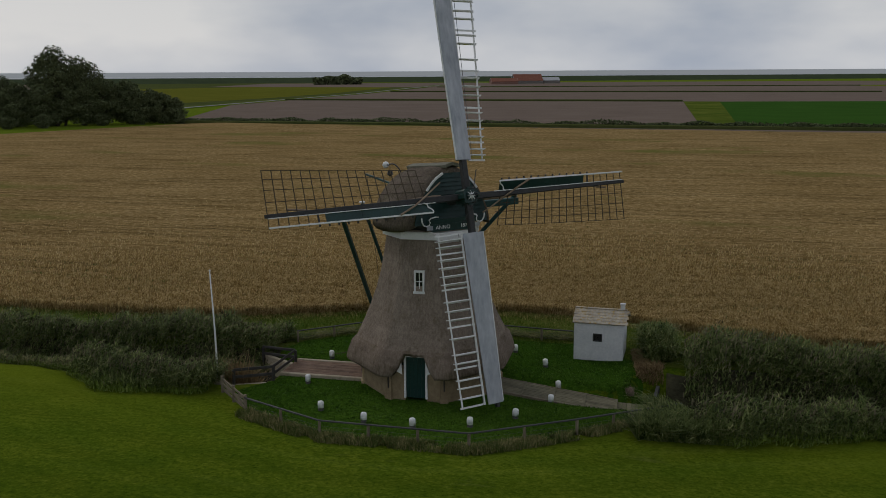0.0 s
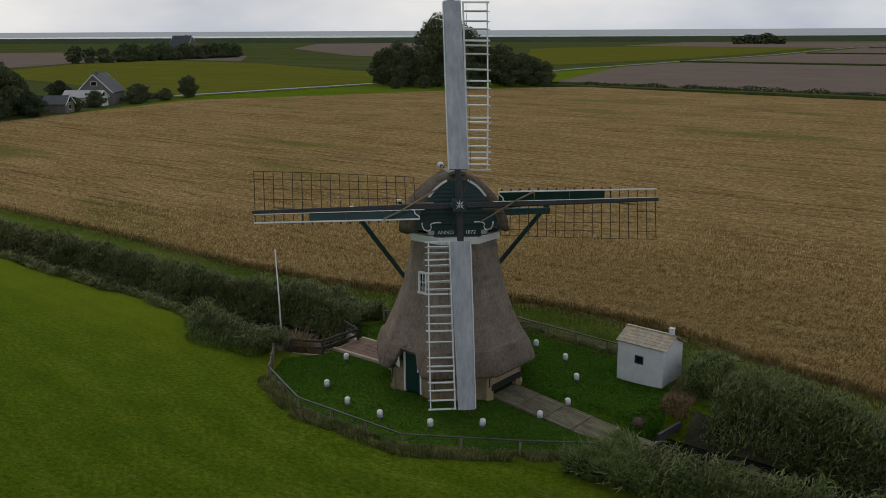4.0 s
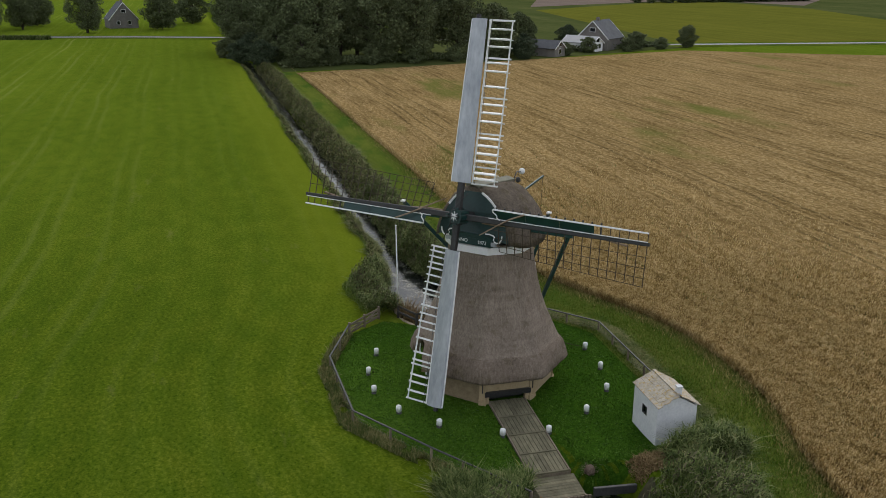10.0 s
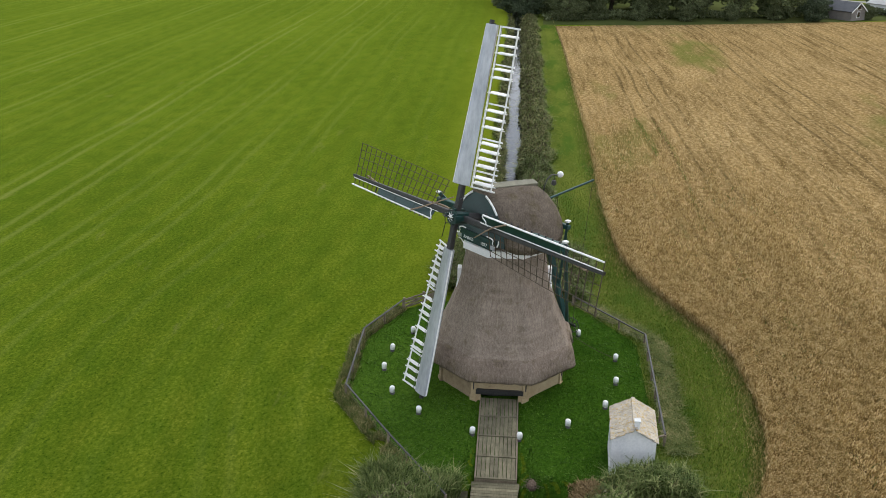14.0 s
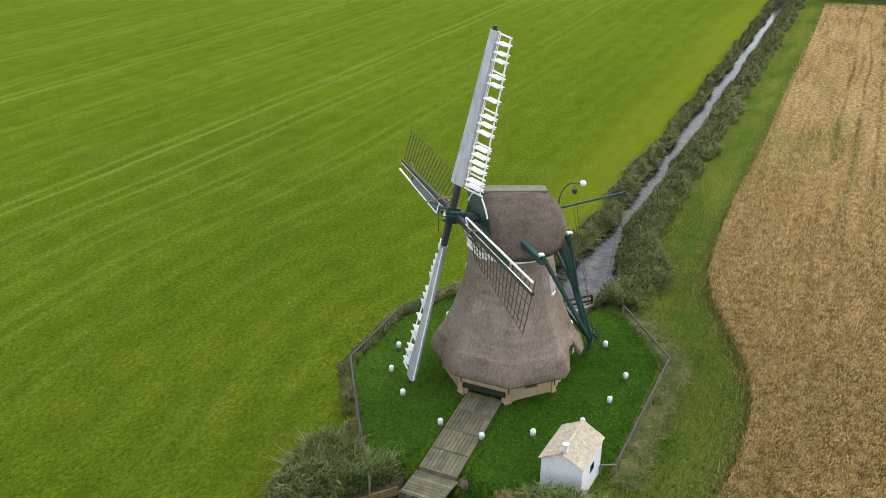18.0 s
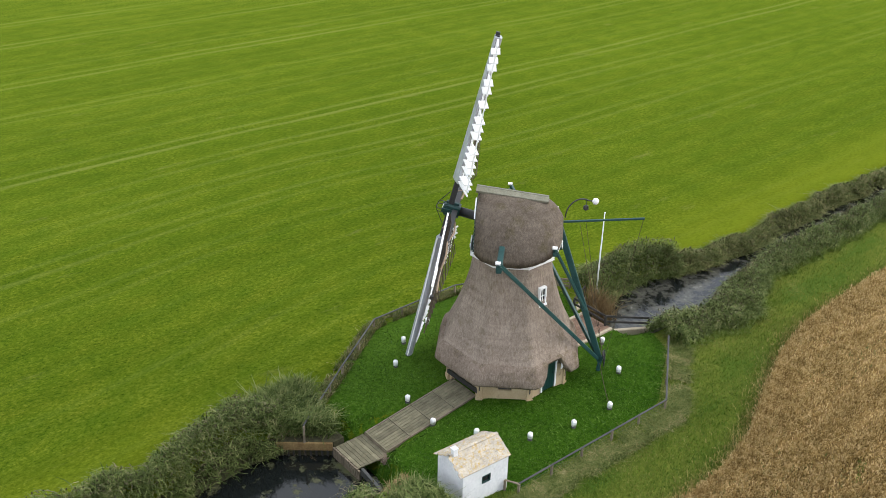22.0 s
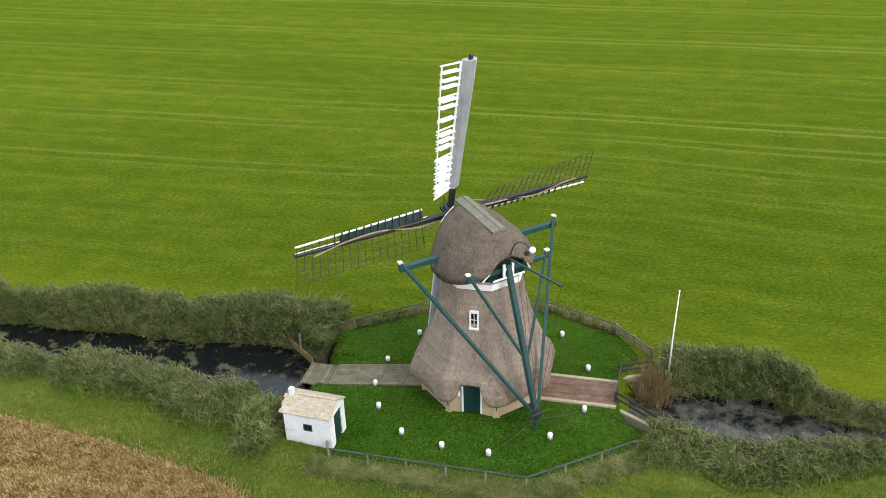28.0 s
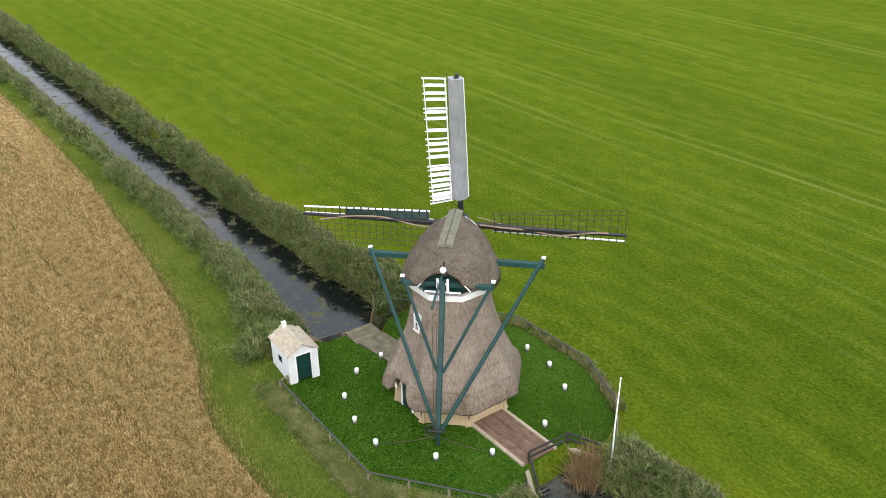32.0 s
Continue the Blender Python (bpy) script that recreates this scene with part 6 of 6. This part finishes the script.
part("waling", Mesh().beam((10.62, 1.3, -0.86), (10.8, 3.2, -0.86), 0.16, 0.4), M_RAIL, pil)
for i in range(11):
    f = i / 10
    part("piling_plank", Mesh().beam((10.66 + 2.2 * f, -1.22 - 1.8 * f, -2.0), (10.66 + 2.2 * f, -1.22 - 1.8 * f, -1.04), 0.2, 0.06), M_TARRED, pil)
bank_fill = new("bank_5", Mesh().prism([xy_of(u_, v_) for u_, v_ in ((10.62, -1.2), (12.85, -3.02), (13.3, -3.6), (13.0, -5.0), (10.0, -5.0), (10.0, -1.2))], -2.2, -0.66).data("bank_5", M_SHADED_LITTER))
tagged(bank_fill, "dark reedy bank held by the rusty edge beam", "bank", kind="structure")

bridge = thing("intake_bridge", "brown plank bridge over the mill's intake with a beige kerb", "bridge", rz=TURN)
for i in range(10):
    y = -0.9 + 0.2 * i
    for x0, x1 in ((-2.9, -5.1 - 0.3 * (i % 2)), (-5.13 - 0.3 * (i % 2), -7.45)):
        part("plank", Mesh().beam((x0, y, 0.14 + random.uniform(-0.008, 0.008)), (x1, y, 0.14 + random.uniform(-0.008, 0.008)), 0.186, 0.06), M_PLANK2, bridge)
for s in (-1.12, 1.1):
    part("kerb", Mesh().beam((-2.9, s, 0.06), (-7.45, s, 0.06), 0.2, 0.3), M_CONCRETE, bridge, "beige concrete kerb")
wing_wall = thing("weir_wall", "pale stained concrete weir wall at the inlet", "wall")
for a, b in (((-7.0, 2.55), (-8.95, 4.4)), ((-7.7, -0.1), (-9.7, -0.45)), ((-7.0, 2.5), (-7.6, 0.0))):
    part("wall_run", Mesh().beam((*a, -0.62), (*b, -0.62), 0.24, 1.1), M_CONCRETE, wing_wall)

# ---- flagpole ----
fp = thing("flagpole", "plain white flagpole leaning a little beside the weir", "flagpole", at=(-10.45, -0.1, 0))
part("pole", Mesh().tube([(0, 0, -0.4), (-0.03, -0.02, 2.6), (-0.12, -0.05, 5.5)], 0.055, 10, 0.03), M_WHITE, fp, smooth=True)
part("finial", Mesh().lathe((-0.12, -0.05, 5.5), [(0.01, 0.08), (0.05, 0.04), (0.05, 0.0), (0.02, -0.03)], 10), M_WHITE, fp)
part("socket", Mesh().box((0, 0, 0.0), (0.34, 0.34, 0.5)), M_CONCRETE, fp)

tuft = thing("reed_stump", "round brown stump of dead reed by the landing", "reed stump", at=(9.55, -0.55, -0.75))
M_STRAW = plain("dead_reed_straw", (0.12, 0.085, 0.06), (0.27, 0.205, 0.16), 24, 3, 0.95, bump=0.9, dist=0.05, stretch=(1, 1, 0.2))
part("stump", Mesh().lathe((0, 0, 0), [(0.2, 0.0), (0.24, 0.2), (0.18, 0.36), (0.1, 0.44), (0.02, 0.46)], 14), M_STRAW, tuft, smooth=True)
trng = np.random.default_rng(21)
ta, tr = trng.uniform(0, 6.283, 900), trng.uniform(0.02, 0.26, 900)
tp = np.stack([tr * np.cos(ta), tr * np.sin(ta), 0.42 - 1.1 * tr - trng.uniform(0, 0.12, 900)], -1)
part("straw", blades("straw", tp, trng.uniform(0.12, 0.3, 900), np.full(900, 0.022), M_STRAW, 0.8, 2, 2.0, trng), M_STRAW, tuft)


# ---- trees ----
def limb(m, a, b, r0, r1, rng, n=4):
    pts = [Vector(a).lerp(Vector(b), i / n) + Vector(rng.normal(0, 0.03 * (Vector(b) - Vector(a)).length, 3)) * (0 if i in (0, n) else 1) for i in range(n + 1)]
    m.tube(pts, r0, 7, r1)
    return pts


def make_tree(kind, h, w, seed, leaf, leaves=5200, size=0.42, clear=0.18, group="trees"):
    """A trunk with limbs and a crown of many small leaf clumps."""
    rng = np.random.default_rng(seed)
    t = thing("tree", kind, "tree", group)
    m = Mesh()
    top = Vector((rng.normal(0, 0.03) * h, rng.normal(0, 0.03) * h, h * 0.82))
    limb(m, (0, 0, -0.3), top, 0.028 * h, 0.006 * h, rng, 6)
    lobes = []
    for k in range(30):
        f = clear + (0.94 - clear) * (k + 0.5) / 30
        a = k * 2.4 + rng.uniform(-0.5, 0.5)
        reach = w * 0.5 * (math.sin(math.pi * min(1, (f - clear * 0.55) / (1.02 - clear * 0.55))) ** 0.6) * rng.uniform(0.35, 1.0)
        e = Vector((math.cos(a) * reach, math.sin(a) * reach, h * f))
        limb(m, top * (f * 0.8), e, 0.009 * h, 0.003 * h, rng, 3)
        lobes.append((e * 0.9 + Vector((0, 0, 0)), rng.uniform(0.13, 0.22) * w, rng.uniform(0.07, 0.12) * h))
    lobes.append((Vector((top.x, top.y, h * 0.9)), 0.17 * w, 0.10 * h))
    part("trunk", m, M_BARK, t, "dark trunk and limbs")
    c = []
    per = leaves // len(lobes)
    for o, rw, rh in lobes:
        d = rng.normal(0, 1, (per, 3))
        d /= np.linalg.norm(d, axis=1)[:, None]
        d *= (rng.uniform(0.25, 1.12, per) ** 0.6)[:, None]
        c.append(np.array(o) + d * np.array([rw, rw, rh]))
    c = np.concatenate(c)
    n = len(c)
    a, b = rng.normal(0, 1, (n, 3)), rng.normal(0, 1, (n, 3))
    a /= np.linalg.norm(a, axis=1)[:, None]
    b -= a * np.sum(a * b, 1)[:, None]
    b /= np.linalg.norm(b, axis=1)[:, None]
    s = rng.uniform(0.5, 1.25, n)[:, None] * size
    vs = np.stack([c - a * s, c + b * s * 0.6, c + a * s, c - b * s * 0.6], 1).reshape(-1, 3)
    part("crown", sheet_mesh("crown", vs, np.arange(n * 4).reshape(-1, 4), leaf, False), leaf, t, "uneven leafy crown")
    return t


T_BIG = make_tree("tall dark broad-leaved tree at the field's edge", 17, 13, 1, M_LEAF, 15000, 0.27, 0.12)
T_BIG2 = make_tree("tall dark slender tree at the field's edge", 18, 12, 2, M_LEAF, 14000, 0.26, 0.2)
T_MID = make_tree("dark rounded tree at the field's edge", 11, 10, 3, M_LEAF, 11000, 0.25, 0.08)
T_SHRUB = make_tree("pale grey-green willow bush by the wood", 5.5, 7, 4, M_LEAF2, 6000, 0.19, 0.03)
T_BUSH = make_tree("dark low bush at the field's edge", 3.6, 5, 5, M_LEAF, 4000, 0.16, 0.02)
T_FAR = make_tree("dark rounded tree in a far farm row", 12, 12, 6, M_LEAF, 1500, 0.75, 0.04, group="far farm trees")
T_FARBUSH = make_tree("dark low bush by a far farm", 5, 8, 7, M_LEAF, 700, 0.5, 0.02, group="far farm trees")
used = set()


def plant(src, x, y, s=1.0, sz=None):
    mm = pose(x, y, 0, 0, 0, random.uniform(0, 360))
    if src not in used:
        used.add(src)
        ob = src
        ob.matrix_basis = mm
    else:
        ob = copy_thing(src, mm)
    ob.scale = (s, s, sz or s)
    return ob


# cluster by the road to the north
for src, x, y, s in ((T_BIG, -110, 226, 1.34), (T_MID, -120, 222, 1.15), (T_BIG2, -104, 230, 1.12), (T_MID, -94, 238, 1.2), (T_MID, -86, 240, 0.95), (T_MID, -80, 240, 0.72), (T_MID, -130, 226, 1.1), (T_BUSH, -98, 228, 1.0), (T_BUSH, -110, 216, 1.1), (T_BUSH, -118, 212, 1.0), (T_BUSH, -77, 236, 0.9), (T_BUSH, -88, 233, 0.9), (T_MID, -112, 230, 1.3), (T_BIG, -126, 228, 0.85), (T_MID, -100, 234, 1.3), (T_MID, -113, 224, 1.25), (T_MID, -103, 229, 1.2), (T_MID, -90, 236, 1.05), (T_MID, -83, 238, 0.85), (T_BIG2, -109, 229, 0.9)):
    plant(src, x, y, s)
# wood west of the wheat
for src, x, y, s in ((T_BIG, -152, 50, 1.1), (T_BIG2, -158, 58, 1.05), (T_BIG, -150, 64, 1.05), (T_BIG2, -147, 72, 1.0), (T_BIG, -156, 76, 1.1), (T_BIG2, -150, 84, 1.0), (T_MID, -148, 92, 1.15), (T_BIG2, -164, 46, 1.0), (T_BIG, -166, 66, 1.0), (T_BIG2, -168, 84, 1.0), (T_MID, -146, 45, 0.8), (T_SHRUB, -152, 38, 1.0), (T_SHRUB, -143, 98, 0.9), (T_SHRUB, -148, 101, 1.0),
                      (T_MID, -176, 50, 1.2), (T_BIG2, -186, 62, 1.0), (T_BIG, -190, 46, 0.9), (T_SHRUB, -160, 36, 0.9), (T_BUSH, -147, 52, 1.0), (T_BUSH, -145, 60, 1.0), (T_BUSH, -144, 70, 1.0), (T_BUSH, -144, 80, 1.0), (T_BUSH, -145, 90, 0.9), (T_MID, -158, 44, 0.9)):
    plant(src, x, y, s)
# round the farm house and along the road
for src, x, y, s in ((T_MID, -168, 114, 0.85), (T_BUSH, -150, 122, 1.1), (T_BUSH, -153, 140, 1.3), (T_BUSH, -149, 134, 1.0), (T_BUSH, -150, 146, 0.9), (T_MID, -151, 156, 0.55), (T_SHRUB, -172, 132, 1.0), (T_BUSH, -160, 146, 1.1), (T_BUSH, -146, 112, 0.9),
                      (T_BIG, -262, 20, 0.85), (T_BIG2, -270, -6, 0.85), (T_MID, -284, -30, 1.2), (T_BIG, -292, -60, 0.85), (T_MID, -300, 10, 1.2), (T_BIG, -252, 60, 0.8), (T_MID, -240, 76, 1.0), (T_BIG2, -310, -20, 0.9), (T_SHRUB, -224, 70, 1.0), (T_MID, -296, 60, 1.2), (T_BIG, -276, 78, 0.8), (T_MID, -258, 94, 1.0),
                      (T_BIG, -268, -40, 0.8), (T_MID, -276, -14, 1.3), (T_BIG, -284, 4, 0.8), (T_MID, -270, 44, 1.2), (T_BIG2, -262, 66, 0.8), (T_MID, -290, -84, 1.3), (T_BIG, -300, -110, 0.8), (T_MID, -306, -140, 1.3), (T_SHRUB, -195, 54, 1.1), (T_SHRUB, -184, 48, 1.2), (T_MID, -176, 41, 0.7), (T_SHRUB, -166, 40, 1.1), (T_MID, -212, 66, 0.9), (T_MID, -200, 70, 1.0), (T_BIG, -214, 84, 0.8), (T_BUSH, -206, 50, 1.2), (T_BUSH, -172, 36, 1.2)):
    plant(src, x, y, s)


def far_wood(cx, cy, length, depth, h, bearing, n, seed, label):
    rng = np.random.default_rng(seed)
    a = radians(bearing)
    p = rng.uniform(-0.5, 0.5, (n, 2)) * [length, depth]
    hh = h * (0.65 + 0.35 * np.array([noise.noise((x * 0.06, seed, 0)) for x in p[:, 0]]))
    z = rng.uniform(0, 1, n) ** 0.7 * hh
    x, y = cx + p[:, 0] * math.cos(a) - p[:, 1] * math.sin(a), cy + p[:, 0] * math.sin(a) + p[:, 1] * math.cos(a)
    c = np.stack([x, y, z], -1)
    d1, d2 = rng.normal(0, 1, (n, 3)), rng.normal(0, 1, (n, 3))
    d1 /= np.linalg.norm(d1, axis=1)[:, None]
    d2 /= np.linalg.norm(d2, axis=1)[:, None]
    s = h * 0.12
    vs = np.stack([c - d1 * s, c + d2 * s, c + d1 * s, c - d2 * s], 1).reshape(-1, 3)
    return tagged(new("far_wood", sheet_mesh("far_wood", vs, np.arange(n * 4).reshape(-1, 4), M_LEAF, False)), label, "trees", kind="stuff")


far_wood(-130, 1180, 62, 26, 15, 15, 2200, 1, "small dark square wood far off in the fields")
# farm rows far off to the north-west
row = random.Random(8)
for (ax, ay), (bx, by), n, lo, hi in (((-407, 410), (-402, 500), 15, 0.75, 1.1), ((-414, 405), (-410, 495), 11, 0.8, 1.2), ((-407, 362), (-408, 392), 4, 0.7, 1.15)):
    for k in range(n):
        f = (k + row.uniform(-0.4, 0.4)) / (n - 1)
        plant(T_FAR, ax + (bx - ax) * f + row.uniform(-4, 4), ay + (by - ay) * f, row.uniform(lo, hi) * 0.85)
for k in range(12):
    plant(T_FARBUSH, -400 + row.uniform(-2, 2), 366 + 11.5 * k + row.uniform(-3, 3), row.uniform(0.8, 1.3))


def hedge(points, h, w, n, seed, label):
    rng = np.random.default_rng(seed)
    seg = rng.integers(0, len(points) - 1, n)
    pts = np.array(points, float)
    f = rng.uniform(0, 1, n)[:, None]
    p = pts[seg] * (1 - f) + pts[seg + 1] * f + rng.normal(0, w / 3, (n, 2))
    z = rng.uniform(0, 1, n) ** 0.7 * h * (0.7 + 0.5 * np.array([noise.noise((a * 0.15, b * 0.15, seed)) for a, b in p]))
    c = np.stack([p[:, 0], p[:, 1], z], -1)
    d1, d2 = rng.normal(0, 1, (n, 3)), rng.normal(0, 1, (n, 3))
    d1 /= np.linalg.norm(d1, axis=1)[:, None]
    d2 /= np.linalg.norm(d2, axis=1)[:, None]
    vs = np.stack([c - d1 * 0.3, c + d2 * 0.22, c + d1 * 0.3, c - d2 * 0.22], 1).reshape(-1, 3)
    return tagged(new("hedge", sheet_mesh("hedge", vs, np.arange(n * 4).reshape(-1, 4), M_LEAF, False)), label, "hedge", kind="stuff")


hedge([(-146, 40), (-150, 92), (-155, 128), (-158, 152)], 2.2, 2.4, 9000, 11, "dark hedge along the far edge of the wheat")
hedge([(-84, 241), (-11, 222), (63, 199), (112, 184)], 2.3, 2.2, 16000, 12, "dark reedy bank along the far edge of the wheat")


# ---- houses ----
def house(name, label, x, y, rz, length, width, eave, ridge, wall, roof, windows=2, hip=0.0, chimney=True, barn=False):
    t = thing(name, label, "house", at=(x, y, 0), rz=rz)
    m = Mesh()
    hw, hl = width / 2, length / 2
    m.prism([(-hw, -0.3), (hw, -0.3), (hw, eave), (0, ridge - 0.1), (-hw, eave)], -hl, hl, Matrix(((0, 0, 1, 0), (1, 0, 0, 0), (0, 1, 0, 0), (0, 0, 0, 1))))
    part("wall", m, wall, t)
    sl = math.atan2(ridge - eave, hw)
    for s in (-1, 1):
        r = Mesh()
        r.box((0, 0, 0), (length + 0.6, (hw + 0.35) / math.cos(sl), 0.16), pose(0, s * (hw / 2 + 0.12), (eave + ridge) / 2 + 0.02, -s * math.degrees(sl)))
        part("roof_slope", r, roof, t)
    for k in range(windows):
        for s in (-1, 1):
            yy = (k - (windows - 1) / 2) * width / (windows + 0.6)
            win = part("window", Mesh().box((s * (hl + 0.02), yy, eave * 0.62), (0.08, 1.1, 1.3)), M_WHITE, t)
            part("pane", Mesh().box((s * (hl + 0.06), yy, eave * 0.62), (0.06, 0.9, 1.1)), M_GLASS, win)
    for s in (-1, 1):
        win = part("window", Mesh().box((s * (hl + 0.02), 0, (eave + ridge) / 2), (0.08, 1.5, 1.1)), M_WHITE, t)
        part("pane", Mesh().box((s * (hl + 0.06), 0, (eave + ridge) / 2), (0.06, 1.3, 0.9)), M_GLASS, win)
        part("barge_board", Mesh().beam((s * (hl + 0.3), -hw - 0.3, eave - 0.2), (s * (hl + 0.3), 0, ridge + 0.1), 0.12, 0.22), M_WHITE, t)
        part("barge_board", Mesh().beam((s * (hl + 0.3), hw + 0.3, eave - 0.2), (s * (hl + 0.3), 0, ridge + 0.1), 0.12, 0.22), M_WHITE, t)
    if chimney:
        part("chimney", Mesh().box((hl * 0.4, 0, ridge + 0.3), (0.7, 0.7, 1.3)), M_GREYWALL, t)
    return t


house("farm_house", "grey farmhouse with a dark tiled roof and white window", -158, 132, -60, 11, 8.5, 3.0, 7.2, M_GREYWALL, M_DARKTILE)
house("annex", "low white annex with a pale roof beside the farmhouse", -155, 124, 20, 9, 5, 2.2, 3.6, M_WHITE, plain("pale_roof_sheet", (0.4, 0.4, 0.4), (0.5, 0.5, 0.5), 3, 0.5), 2, chimney=False)
house("shed", "low dark-roofed shed by the wood", -148, 107, 25, 9, 5, 2.0, 3.6, M_GREYWALL, M_DARKTILE, 1, chimney=False)
house("shed", "small weathered shed at the end of the ditch", -203, 58, -40, 7, 5, 2.2, 4.0, M_GREYWALL, plain("weathered_shed_roof", (0.25, 0.26, 0.27), (0.36, 0.36, 0.36), 3, 0.5), 1, chimney=False)
house("cottage", "dark-roofed cottage with white trim behind the road", -284, 34, 0, 9, 9, 2.8, 8.0, M_GREYWALL, M_DARKTILE)
house("farm", "far farmhouse with a steep dark roof among trees", -418, 462, 0, 16, 16, 3, 15, M_GREYWALL, M_DARKTILE, 1)
house("barn", "large far barn with a red tiled roof", 118, 1180, 10, 38, 20, 4, 12, M_GREYWALL, M_REDTILE, 1, chimney=False)
house("barn", "far arched brown shed beside the barn", 84, 1130, 10, 34, 14, 3.5, 7.5, plain("rusty_shed", (0.2, 0.1, 0.08), (0.27, 0.15, 0.12), 2, 0.3), M_REDTILE, 1, chimney=False)
house("barn", "far grey shed with a pale roof beside the barn", 150, 1190, 10, 22, 14, 4, 8, M_GREYWALL, plain("pale_far_roof", (0.4, 0.42, 0.45), (0.5, 0.5, 0.5), 2, 0.3), 1, chimney=False)
